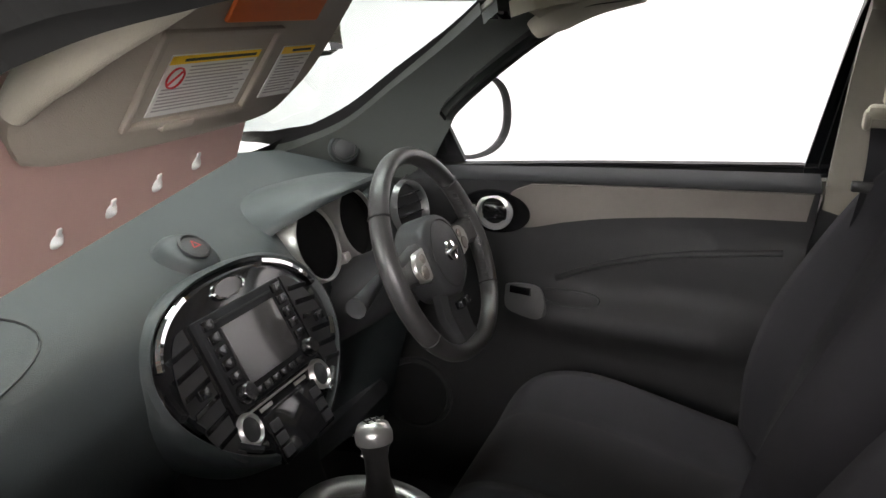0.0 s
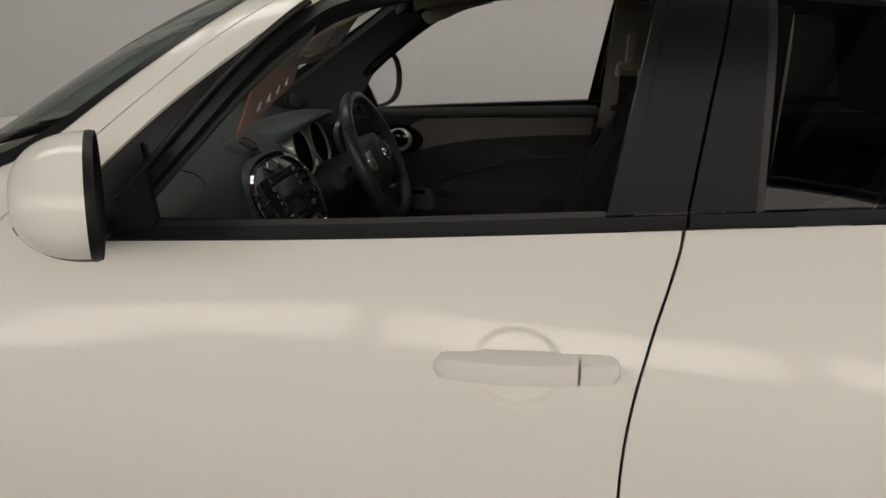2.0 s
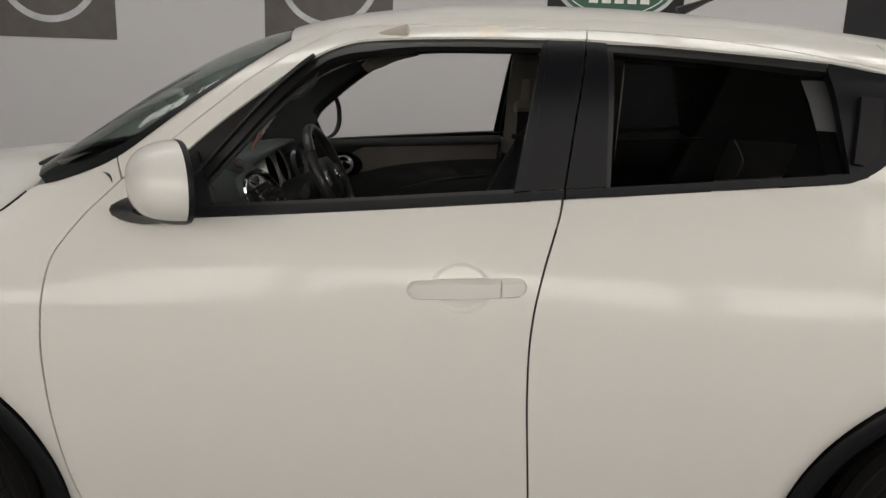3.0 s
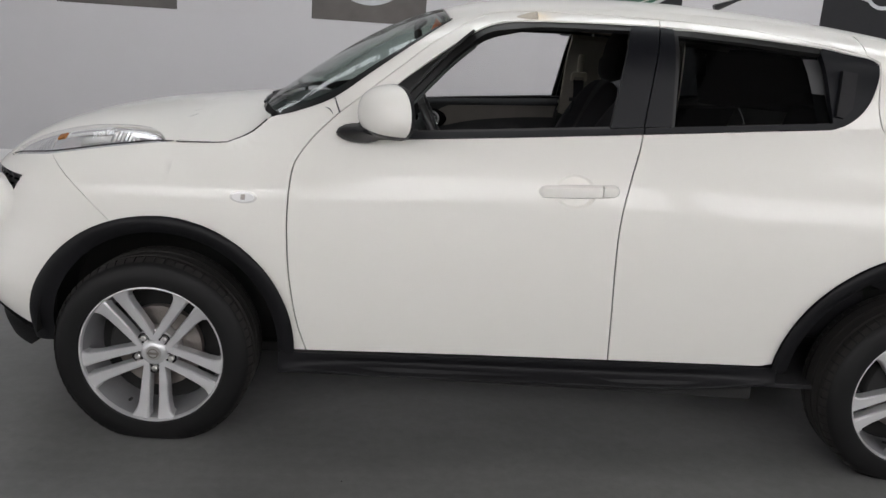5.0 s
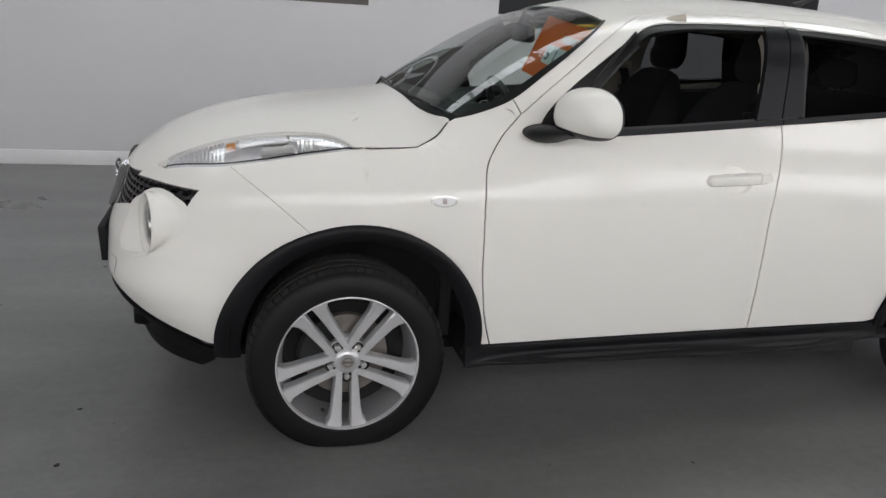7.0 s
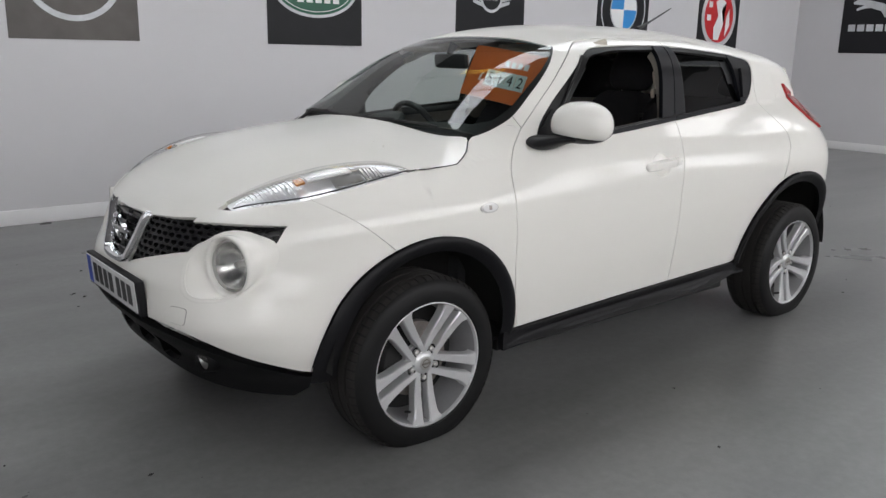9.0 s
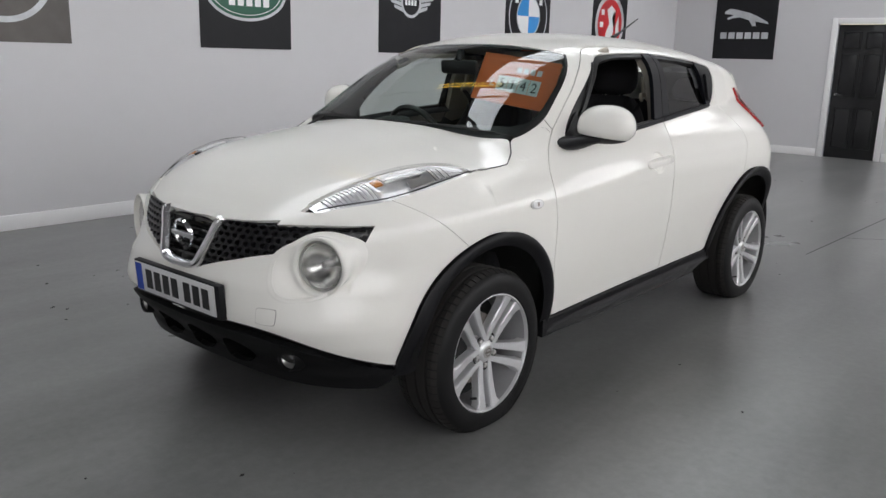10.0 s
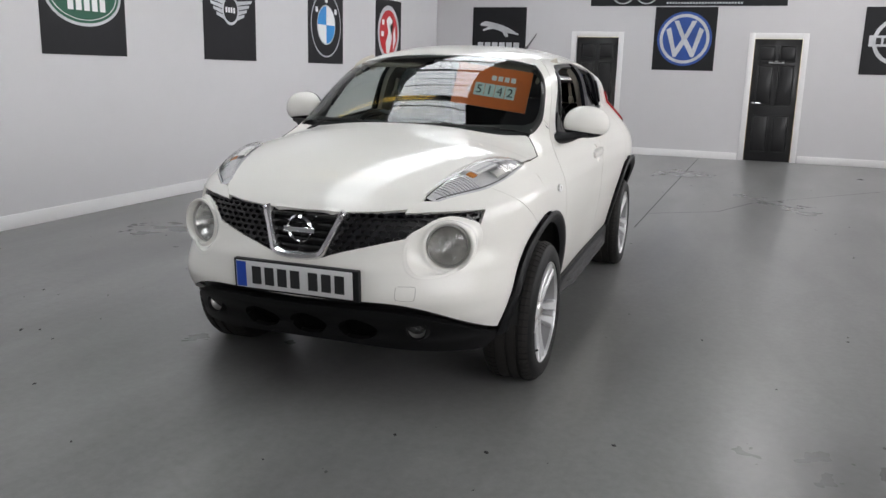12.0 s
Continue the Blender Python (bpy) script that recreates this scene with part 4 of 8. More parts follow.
def shell(s):
    sd = side(s)
    gap = 0.0022
    # front wing
    low = smoothline(DOORGAP)[1:]
    wing_pts = [(x - gap, z) for x, z in smoothline(DOORGAP)]
    a_end = angle(FA, (0.46, 0.352))
    arch = arc(*FA, a_end, angle(FA, (-0.128, 0.754)), 30)
    seam = smoothline([(-0.128 + gap, 0.757), (-0.25 + gap, 0.858), (-0.365, 0.932)])
    lampline = [(x, SEAMZ(x) - 0.003) for x in (-0.365, -0.24, -0.112, 0.01)]
    hoodside = smoothline([(0.01, SEAMZ(0.01) - 0.003), (0.165, 1.008), (0.225, 1.018), (0.288, 1.046), (0.328, 1.084), (0.352, 1.099)])
    scr = smoothline(SCREENEDGE)
    scr = [p for p in scr if p[0] < 0.540]
    outline = wing_pts + [(0.462, 0.352)] + arch + seam + smoothline(lampline) + hoodside[1:] + scr[1:] + [(0.541, 1.171)]
    panel("front_wing", onside(outline), sd, PAINT, car, 0.03)
    # front door skin with its window frame
    dg = smoothline(DOORGAP)
    bg = smoothline(BGAP)
    bg_low = [p for p in bg if p[1] < belt(p[0])]
    fout = smoothline(FOUT)
    outline = [(x + gap, z) for x, z in dg[::-1]] + [(x + 0.001, z - gap) for x, z in smoothline(ASEAM)[1:]]
    outline += [(1.574, 1.461)] + fout[::-1][1:] + [(x, belt(x)) for x in np.linspace(0.62, 1.5262, 20)] + [(x - gap, z) for x, z in bg_low]
    outline += [(x, 0.352 + (x - 0.49) * 0.025) for x in np.linspace(1.45, 0.53, 12)]
    front = panel("front_door", outline, sd, PAINT, car, 0.02, fine=[(0, x) for x in np.linspace(1.24, 1.396, 40)] + [(1, z) for z in np.linspace(0.884, 1.016, 34)])
    # rear door
    rg = circle_hits(RA, smoothline(RGAP))
    arch = arc(*RA, angle(RA, rg[-1]), angle(RA, (2.04, 0.40)), 20)
    outline = [(x + gap, z) for x, z in bg_low[::-1]] + [(x, belt(x)) for x in np.linspace(1.5318, 2.14, 14)] + smoothline(RREAR)[::-1][1:]
    outline += smoothline(ROUT)[::-1][1:] + [(1.580, 1.478)] + [(x, z - gap) for x, z in smoothline(RSEAM)[1:]] + [(2.30, 1.392)] + [(x - gap, z) for x, z in rg] + arch
    outline += [(x, 0.352 + (x - 0.49) * 0.025) for x in np.linspace(2.0, 1.52, 6)]
    panel("rear_door", outline, sd, PAINT, car, 0.025)
    # quarter panel round the rear wheel and up to the roof
    top = [(x, share(x, 0.88)) for x in np.linspace(2.27, 2.86, 12)]
    outline = top + [(2.93, 1.34), (3.02, 1.12), (3.12, 0.98), (3.18, 0.75), (3.16, 0.5), (3.05, 0.36)] + arc(*RA, -2, angle(RA, rg[-1]) - 0.5, 26) + [(x + gap, z) for x, z in rg[::-1]] + [(2.304, 1.394), (2.264, 1.413)]
    panel("rear_quarter", outline, sd, PAINT, car, 0.03)
    # screen pillar and roof rail
    up = [p for p in smoothline(SCREENEDGE) if p[0] > 0.545]
    outline = [(0.544, 1.174)] + up + [(x, share(x, 0.88)) for x in np.linspace(0.93, 2.265, 30)] + [(2.262, 1.414)] + smoothline(RSEAM)[::-1] + smoothline(ASEAM)[::-1][:-1] + [(0.566, 1.131)]
    panel("roof_rail", outline, sd, PAINT, car, 0.025)
    # window surrounds
    fin = smoothline(FIN if s < 0 else FINB)
    ins = side(s, -0.006)
    outline = fout[:-1] + [(1.484, 1.458), (1.478, 1.444)] + fin[::-1] + [(x, belt(x) + 0.029) for x in np.linspace(0.73, 1.42, 16)] + [(1.424, belt(1.424) + 0.028), (1.424, belt(1.424) + 0.001)] + [(x, belt(x) + 0.001) for x in np.linspace(1.42, 0.62, 16)]
    panel("window_surround", outline, ins, SEAL, front, 0.03, 0.014)
    band = [p for p in fin if 0.75 < p[0] < 1.16]
    panel("inner_seal", [(x - 0.014, z + 0.020) for x, z in band] + [(x - 0.004, z + 0.005 + 0.12 * max(0.0, x - 1.02)) for x, z in band[::-1]], side(s, -0.022), SEAL, front, 0.03, 0.018)
    bm = bmesh.new()
    tube(bm, [side(s, 0.0)(x - 0.018, z + 0.014) for x, z in fin if x < 1.0], 0.0055, 8)
    part("seal_lip", bm, SEAL, front, smooth=True)
    ledge = side(s, 0.008)
    panel("belt_moulding", [(x, belt(x) + 0.002) for x in np.linspace(0.64, 1.529, 20)] + [(x, belt(x) + 0.021) for x in np.linspace(1.529, 0.66, 20)], ledge, PILLARBLACK, front, 0.03, 0.02)
    pil = side(s, -0.002)
    panel("pillar_cover", [(1.4915, 1.457), (1.447, belt(1.447) + 0.024), (1.530, belt(1.53) + 0.024), (1.549, 1.30), (1.572, 1.458)], pil, PILLARBLACK, front, 0.03, 0.02)
    panel("pillar_seal", [(1.474, 1.442), (1.424, belt(1.424) + 0.024), (1.4465, belt(1.44) + 0.024), (1.4905, 1.457)], side(s, 0.002), PILLARBLACK, front, 0.03, 0.02)
    rear = new("rear_window")
    rear.parent = car
    panel("pillar_cover", [(1.577, 1.457), (1.554, 1.30), (1.535, belt(1.535) + 0.024), (1.622, belt(1.62) + 0.024), (1.618, 1.455)], pil, PILLARBLACK, rear, 0.03, 0.02)
    panel("belt_moulding", [(x, belt(x) + 0.002) for x in np.linspace(1.534, 2.15, 14)] + [(2.19, belt(2.19) + 0.012)] + [(x, belt(x) + 0.021) for x in np.linspace(2.15, 1.534, 14)], ledge, PILLARBLACK, rear, 0.03, 0.02)
    glass = [(1.632, 1.438), (1.86, 1.428), (2.10, 1.411), (2.148, belt(2.148) + 0.021), (1.632, belt(1.632) + 0.021)]
    panel("window_seal", smoothline(ROUT)[8:] + [(2.11, 1.428)] + [glass[2], glass[1], glass[0]] + [glass[4], (1.622, belt(1.62) + 0.021), (1.620, 1.455)], ins, SEAL, rear, 0.03, 0.02)
    def flat_side(x, z):
        z0, z1 = belt(x), 1.44
        a, b = side(s, -0.012)(x, z0)[1], side(s, -0.016)(x, min(z1, share(x, 0.86)))[1]
        return x, a + (b - a) * (z - z0) / (min(z1, share(x, 0.86)) - z0), z
    g = panel("pane", glass, flat_side, TINT, rear, 0.04, 0.0)
    g.visible_shadow = False
    panel("handle_plate", [(2.104, 1.411), (2.112, 1.427), (2.21, 1.411)] + smoothline(RREAR)[:-1] + [(2.152, belt(2.152) + 0.02)], side(s, -0.003), PILLARBLACK, rear, 0.03, 0.02)
    panel("pull_handle", [(2.165, 1.355), (2.152, 1.215), (2.178, 1.21), (2.205, 1.24), (2.215, 1.35)], side(s, 0.012), BLACKTRIM, rear, 0.02, 0.016)
    if s > 0:
        g = panel("side_glass", fin + [(1.44, belt(1.44) + 0.02)] + [(x, belt(x) + 0.02) for x in np.linspace(1.4, 0.73, 10)], side(s, -0.016), CLEARGLASS, front, 0.05, 0.0)
        g.visible_shadow = False
    # sill
    outline = [(0.402, 0.350), (0.402, 0.275)] + smoothline([(0.50, 0.286), (0.728, 0.293), (1.105, 0.295), (1.484, 0.298), (1.865, 0.312), (2.06, 0.330)]) + [(2.05, 0.392)] + [(x, 0.348 + (x - 0.49) * 0.025) for x in np.linspace(2.02, 0.49, 24)]

    def sillfn(u, z):
        x, y = half(u, 0.34)
        zt, zl = 0.346 + (u - 0.49) * 0.025, SILLFOOT(u)
        w = max(0.0, min(1.0, (z - zl) / (zt - zl)))
        ends = max(0.0, min(1.0, (u - 0.40) / 0.3, (2.06 - u) / 0.3))
        lip, scoop = math.exp(-((w - 0.10) / 0.16) ** 2), math.exp(-((w - 0.56) / 0.22) ** 2)
        return x, s * (y + 0.020 + ends * (0.036 * lip - 0.010 * scoop + 0.010 * (1 - w))), z
    panel("sill_trim", outline, sillfn, BLACKTRIM, car, 0.03, 0.03, inside=(1.2, 0, 0.33), fine=[(1, z) for z in np.arange(0.282, 0.39, 0.0055)])
    # arch trims
    for c, r_in, a0, a1, nm in ((FA, 0.368, -4, 186, "front_arch_trim"), (RA, 0.402, -4, 180, "rear_arch_trim")):
        def archfn(a, w, c=c, r_in=r_in):
            r = r_in + (c[2] + 0.004 - r_in) * w
            x, z = c[0] + (r + (ahead(c, a) - 1) * c[2] * w) * math.cos(a), c[1] + r * math.sin(a)
            x2, y = half(U(x, z), z)
            xb, yb = half(U(c[0] + c[2] * ahead(c, a) * math.cos(a), z), z)
            return x2, s * (max(y, yb - 0.01) + 0.006 + 0.026 * math.sin(math.pi * (0.18 + 0.82 * (1 - w)) ** 0.8) * (0.55 + 0.45 * abs(math.sin(a)))), z
        panel(nm, [(radians(a0), 0), (radians(a1), 0), (radians(a1), 1), (radians(a0), 1)], archfn, BLACKTRIM, car, 0.06, 0.05, inside=(c[0], 0, 0.3))
        bm = bmesh.new()
        revolve(bm, [(c[2] - 0.01, 0.80), (c[2] - 0.005, 0.62), (c[2] - 0.01, 0.50), (0.05, 0.48)], Matrix.Translation((c[0], 0, c[1])) @ pose(0, 0, 0, 90 if s < 0 else -90, 0, 0), 40, 0 if s < 0 else math.pi, math.pi if s < 0 else 2 * math.pi)
        part("wheel_liner", bm, DARK, car, smooth=40)
    # side repeater
    rep = new("side_repeater")
    rep.parent = car
    el = [(0.290 + 0.043 * math.cos(a), 0.860 + 0.019 * math.sin(a)) for a in np.linspace(0, 2 * math.pi, 24, endpoint=False)]
    panel("surround", el, side(s, 0.004), SATIN, rep, 0.02, 0.008)
    el = [(0.290 + 0.035 * math.cos(a), 0.860 + 0.014 * math.sin(a)) for a in np.linspace(0, 2 * math.pi, 24, endpoint=False)]
    panel("lens", el, side(s, 0.008), WHITEPLASTIC, rep, 0.02, 0.004, label="clear ribbed lens")
    panel("bulb", [(0.283, 0.852), (0.297, 0.852), (0.297, 0.868), (0.283, 0.868)], side(s, 0.009), STEEL, rep, 0.02, 0.0)
    # door handle
    hd = new("door_handle")
    hd.parent = front

    def handle(x0, x1, nm):
        bm = bmesh.new()
        rows = []
        n = 22
        for i in range(n + 1):
            x = x0 + (x1 - x0) * i / n
            e = 1.0
            if nm == "grip":
                e = math.sqrt(max(0.0, 1 - max(0, (x0 + 0.022 - x) / 0.022) ** 2))
            else:
                e = math.sqrt(max(0.0, 1 - max(0, (x - x1 + 0.022) / 0.022) ** 2))
            hz = 0.005 + 0.0145 * e
            base = plain_side(s, x, 0.947)
            bow = 0.016 + 0.014 * math.sin(math.pi * min(1, max(0, (x - 1.21) / 0.24)))
            zc = 0.937 + (x - 1.21) * 0.065
            rows.append([bm.verts.new((x, base[1] + s * (d * bow - 0.012 * (1 - d) + (e - 1) * 0.008), zc + hz * k)) for k, d in ((-1, 0), (-1, 0.55), (-0.75, 0.92), (0, 1.0), (0.75, 0.92), (1, 0.55), (1, 0))])
        for i in range(n):
            for j in range(6):
                bm.faces.new((rows[i][j], rows[i + 1][j], rows[i + 1][j + 1], rows[i][j + 1]))
        bm.faces.new(rows[0])
        bm.faces.new(rows[-1])
        bmesh.ops.recalc_face_normals(bm, faces=bm.faces)
        part(nm, bm, PAINT, hd, smooth=50)
    handle(1.205, 1.398, "grip")
    handle(1.402, 1.453, "lock_cover")
    # tail lamp
    tl = [(2.60, 1.275), (2.70, 1.215), (2.78, 1.14), (2.90, 1.10), (2.97, 1.08), (2.98, 1.02), (2.86, 1.035), (2.74, 1.085), (2.66, 1.165)]
    panel("tail_lamp", tl, side(s, 0.014), REDLENS, car, 0.03, 0.03)
    # door mirror, its glass turned towards the driver
    mi = new("door_mirror")
    mi.parent = car
    at, turn = Vector((0.697 if s < 0 else 0.712, s * (0.862 if s < 0 else 0.842), 1.153 if s < 0 else 1.166)), (29 if s < 0 else -16)
    mw, mh = (0.122, 0.082) if s < 0 else (0.124, 0.090)
    spin = Matrix.Translation(at) @ pose(0, 0, 0, 0, 0, turn) @ Matrix.Translation(-at)
    c = at
    bm = bmesh.new()
    rows = []
    for i in range(25):
        th = math.pi * i / 24
        row = []
        for j in range(32):
            ph = 2 * math.pi * j / 32
            cy, cz = math.cos(ph), math.sin(ph)
            k = (abs(cy) ** 2.35 + abs(cz) ** 2.35) ** (-1 / 2.35)
            r = math.sin(th / 2) ** 0.72
            row.append(bm.verts.new(c + Vector((-0.044 + 0.097 * (1 - math.cos(th / 2)), s * mw * k * cy * r * (1.0 - 0.08 * cz), mh * k * cz * r))))
        rows.append(row)
    for i in range(24):
        for j in range(32):
            bm.faces.new((rows[i][j], rows[i][(j + 1) % 32], rows[i + 1][(j + 1) % 32], rows[i + 1][j]))
    bmesh.ops.remove_doubles(bm, verts=bm.verts, dist=1e-4)
    bmesh.ops.recalc_face_normals(bm, faces=bm.faces)
    tray = bm.copy()
    cut, up = c + Vector((0, 0, -0.052)), Vector((0, s * 0.12, 1)).normalized()
    for b2, keep in ((bm, 1), (tray, -1)):
        bmesh.ops.bisect_plane(b2, geom=b2.verts[:] + b2.edges[:] + b2.faces[:], plane_co=cut, plane_no=up, dist=1e-5, clear_inner=keep > 0, clear_outer=keep < 0)
        bmesh.ops.transform(b2, matrix=spin, verts=b2.verts)
    part("shell", bm, PAINT, mi, smooth=True)
    part("lower_tray", tray, BLACKTRIM, mi, "black lower half of the housing", smooth=True)
    loop = []
    for j in range(32):
        ph = 2 * math.pi * j / 32
        cy, cz = math.cos(ph), math.sin(ph)
        k = (abs(cy) ** 2.35 + abs(cz) ** 2.35) ** (-1 / 2.35)
        loop.append((s * mw * k * cy * (1.0 - 0.08 * cz), mh * k * cz))
    bm = bmesh.new()
    rr = []
    for f, dx in ((1.0, 0.051), (1.012, 0.056), (0.99, 0.063), (0.94, 0.062), (0.90, 0.051)):
        rr.append([bm.verts.new(c + Vector((dx, y * f, z * f))) for y, z in loop])
    for i in range(4):
        for j in range(32):
            bm.faces.new((rr[i][j], rr[i][(j + 1) % 32], rr[i + 1][(j + 1) % 32], rr[i + 1][j]))
    bmesh.ops.recalc_face_normals(bm, faces=bm.faces)
    bmesh.ops.transform(bm, matrix=spin, verts=bm.verts)
    part("housing_rim", bm, BLACKTRIM, mi, smooth=60)
    bm = bmesh.new()
    bm.faces.new([bm.verts.new(c + Vector((0.053, y * 0.92, z * 0.92))) for y, z in loop])
    bmesh.ops.transform(bm, matrix=spin, verts=bm.verts)
    part("mirror_glass", bm, MIRROR, mi)
    bm = bmesh.new()
    st = [((0.690, s * 0.860, 1.094), 0.034, 0.010), ((0.668, s * 0.815, 1.088), 0.050, 0.018), ((0.648, s * 0.785, 1.080), 0.066, 0.025), ((0.640, s * 0.765, 1.075), 0.072, 0.028), ((0.636, s * 0.745, 1.072), 0.074, 0.029), ((0.636, s * 0.700, 1.072), 0.074, 0.029)]
    rows = [[bm.verts.new((p[0] + a * math.cos(q), p[1], p[2] + b * math.sin(q))) for q in np.linspace(0, 2 * math.pi, 16, endpoint=False)] for p, a, b in st]
    for i in range(5):
        for j in range(16):
            bm.faces.new((rows[i][j], rows[i][(j + 1) % 16], rows[i + 1][(j + 1) % 16], rows[i + 1][j]))
    bm.faces.new(rows[0])
    bmesh.ops.recalc_face_normals(bm, faces=bm.faces)
    part("mirror_foot", bm, BLACKTRIM, mi, smooth=50)
    panel("corner_cover", [(0.588, belt(0.588) + 0.004), (0.61, 1.085), (0.66, 1.128), (0.735, 1.196), (0.775, belt(0.775) + 0.03), (0.755, belt(0.755) + 0.004)], side(s, 0.003), BLACKTRIM, mi, 0.03, 0.012)


def handle_dish(fn):
    """The doors' finger dish, pressed into the skin."""
    def f(x, z):
        y = fn(x, z)
        q = ((x - 1.318) / 0.066) ** 2 + ((z - 0.943) / 0.054) ** 2
        if q < 1.0:
            k = min(1.0, (1 - q) * 2.6)
            y -= 0.009 * k * k * (3 - 2 * k)
        return y
    return f


plain_width = width


def plain_side(s, x, z):
    return x, s * plain_width(x, z), z


width = handle_dish(width)
for s in (-1, 1):
    shell(s)


def mirrored(pts):
    return pts + [(x, -y) for x, y in pts[::-1]]


LAMPRING = spl((0, 35, 57, 90, 130, 164, 180, 225, 270, 315, 360), (0.115, 0.128, 0.117, 0.108, 0.100, 0.124, 0.133, 0.135, 0.112, 0.108, 0.115))


def lampring(a, k):
    """The foot of the headlamp's collar on the bumper: y and z at the angle a, k times its size."""
    r = LAMPRING(a) * k
    return 0.55 + r * math.cos(radians(a)), 0.722 + r * math.sin(radians(a))


def grid_rows(bm, rows):
    vs = [[bm.verts.new(p) for p in r] for r in rows]
    for a, b in zip(vs, vs[1:]):
        for j in range(len(a) - 1):
            bm.faces.new((a[j], a[j + 1], b[j + 1], b[j]))


def front_end():
    # bonnet
    lt = smoothline(LAMPTOP)
    outline = smoothline([(-0.736, 0.0), (-0.731, 0.12), (-0.717, 0.22), (-0.692, 0.315), (-0.652, 0.405)]) + [(-0.630, 0.424), (-0.601, 0.447), (-0.572, 0.455)] + [(x, y - 0.003) for x, y in lt] + smoothline([(0.010, seam_y(0.01) - 0.003), (0.12, seam_y(0.12) - 0.003), (0.195, seam_y(0.195) - 0.004), (0.225, 0.7030), (0.258, 0.6882), (0.288, 0.6733), (0.310, 0.6540), (0.326, 0.6385), (0.334, 0.618)])[1:] + smoothline([(0.328, 0.590), (0.271, 0.42), (0.253, 0.2), (0.247, 0.0)])
    panel("bonnet", mirrored(outline), hood_pt, PAINT, car, 0.03, 0.016)
    for s in (-1, 1):
        xs = [x for x in np.linspace(0.0, 0.215, 14)]
        # dark tube laid in the bonnet gap for its shade
        bm = bmesh.new()
        tube(bm, [hood_pt(x, s * (seam_y(x) - 0.0015)) for x in xs] + [hood_pt(x, s * (y - 0.001)) for x, y in ((0.258, 0.6897), (0.288, 0.675), (0.310, 0.6556), (0.326, 0.640))], 0.0024, 6)
        part("shut_line", bm, SEAL, car)
    # scuttle under the windscreen
    out = smoothline([(0.210, 0.0), (0.216, 0.2), (0.234, 0.42), (0.265, 0.57), (0.280, 0.632), (0.335, 0.640)]) + smoothline([(0.40, 0.615), (0.345, 0.45), (0.315, 0.2), (0.31, 0.0)])
    panel("scuttle_panel", mirrored(out), lifted(hood_pt, -0.028), BLACKTRIM, car, 0.04, 0.0)
    # windscreen
    bot = smoothline([(0.252, 0.0), (0.258, 0.2), (0.277, 0.42), (0.332, 0.590)])
    edge = [(x, half(x, z)[1] - 0.001) for x, z in smoothline(SCREENEDGE)[2:]]
    top = smoothline([(edge[-1][0], edge[-1][1]), (0.886, 0.42), (0.868, 0.22), (0.862, 0.0)])
    o = bot + edge + top[1:]
    ws = panel("windscreen", mirrored(o), roof_pt, SCREEN, car, 0.03, 0.0)
    ws.visible_shadow = False
    # the printed black border of the glass
    def spread(pts, n):
        run = [0.0]
        for a, b in zip(pts, pts[1:]):
            run.append(run[-1] + math.dist(a, b))
        at = np.linspace(0, run[-1], n)
        return list(zip(np.interp(at, run, [q[0] for q in pts]), np.interp(at, run, [q[1] for q in pts])))
    inner_bot = smoothline([(0.272, 0.0), (0.280, 0.2), (0.303, 0.40), (0.345, 0.53), (0.385, 0.590)])
    inner_edge = [(0.385, 0.590)] + [(x + 0.010, y - 0.022) for x, y in edge[5:-2]] + [(0.876, 0.44)]
    inner_top = smoothline([(0.876, 0.44), (0.846, 0.22), (0.838, 0.0)])
    outer_line = spread(bot, 20) + spread([bot[-1]] + edge, 30) + spread(top, 20)
    inner_line = spread(inner_bot, 20) + spread(inner_edge, 30) + spread(inner_top, 20)
    for s in (-1, 1):
        bm = bmesh.new()
        low = lifted(roof_pt, -0.004)
        grid_rows(bm, [[low(x + (x2 - x) * k / 3, s * (y + (y2 - y) * k / 3)) for k in range(4)] for (x, y), (x2, y2) in zip(outer_line, inner_line)])
        bmesh.ops.remove_doubles(bm, verts=bm.verts, dist=1e-5)
        part("screen_border", bm, INK, ws)
    seal = [(x, y + 0.004) for x, y in edge] + [(x, y - 0.010) for x, y in edge[::-1]]
    for s in (-1, 1):
        panel("screen_seal", [(x, s * y) for x, y in seal], lifted(roof_pt, 0.003), SEAL, ws, 0.05, 0.0)
    # roof
    ry = [(x, house(x, 0.88) - 0.002) for x in np.linspace(0.93, 2.86, 34)]
    fr = smoothline([(0.866, 0.0), (0.872, 0.22), (0.890, 0.42), (0.908, 0.52)])
    panel("roof", mirrored(fr + ry[1:] + [(2.90, 0.3), (2.93, 0.0)]), roof_pt, PAINT, car, 0.035, 0.012)
    for s in (-1, 1):
        panel("roof_channel", [(x, s * (y - 0.003)) for x, y in ry[1:]] + [(x, s * (y + 0.004)) for x, y in ry[1:][::-1]], lifted(roof_pt, -0.006), SEAL, car, 0.05, 0.0)
    # bumper
    zlow = smoothline([(0.0, 0.502), (0.15, 0.506), (0.30, 0.511), (0.416, 0.507), (0.513, 0.486), (0.60, 0.447), (0.66, 0.407), (0.715, 0.368)])
    bottom = [(UY(y, z), z) for y, z in zlow]
    corner = onside([(-0.405, 0.362)])
    af = arc(*FA, 180, angle(FA, (-0.128, 0.754)), 26)
    seam = onside(smoothline([(-0.1288, 0.757), (-0.2508, 0.858), (-0.3668, 0.932)]))
    lampb = onside([(x, SEAMZ(x) - 0.004) for x in np.linspace(-0.38, -0.567, 10)])
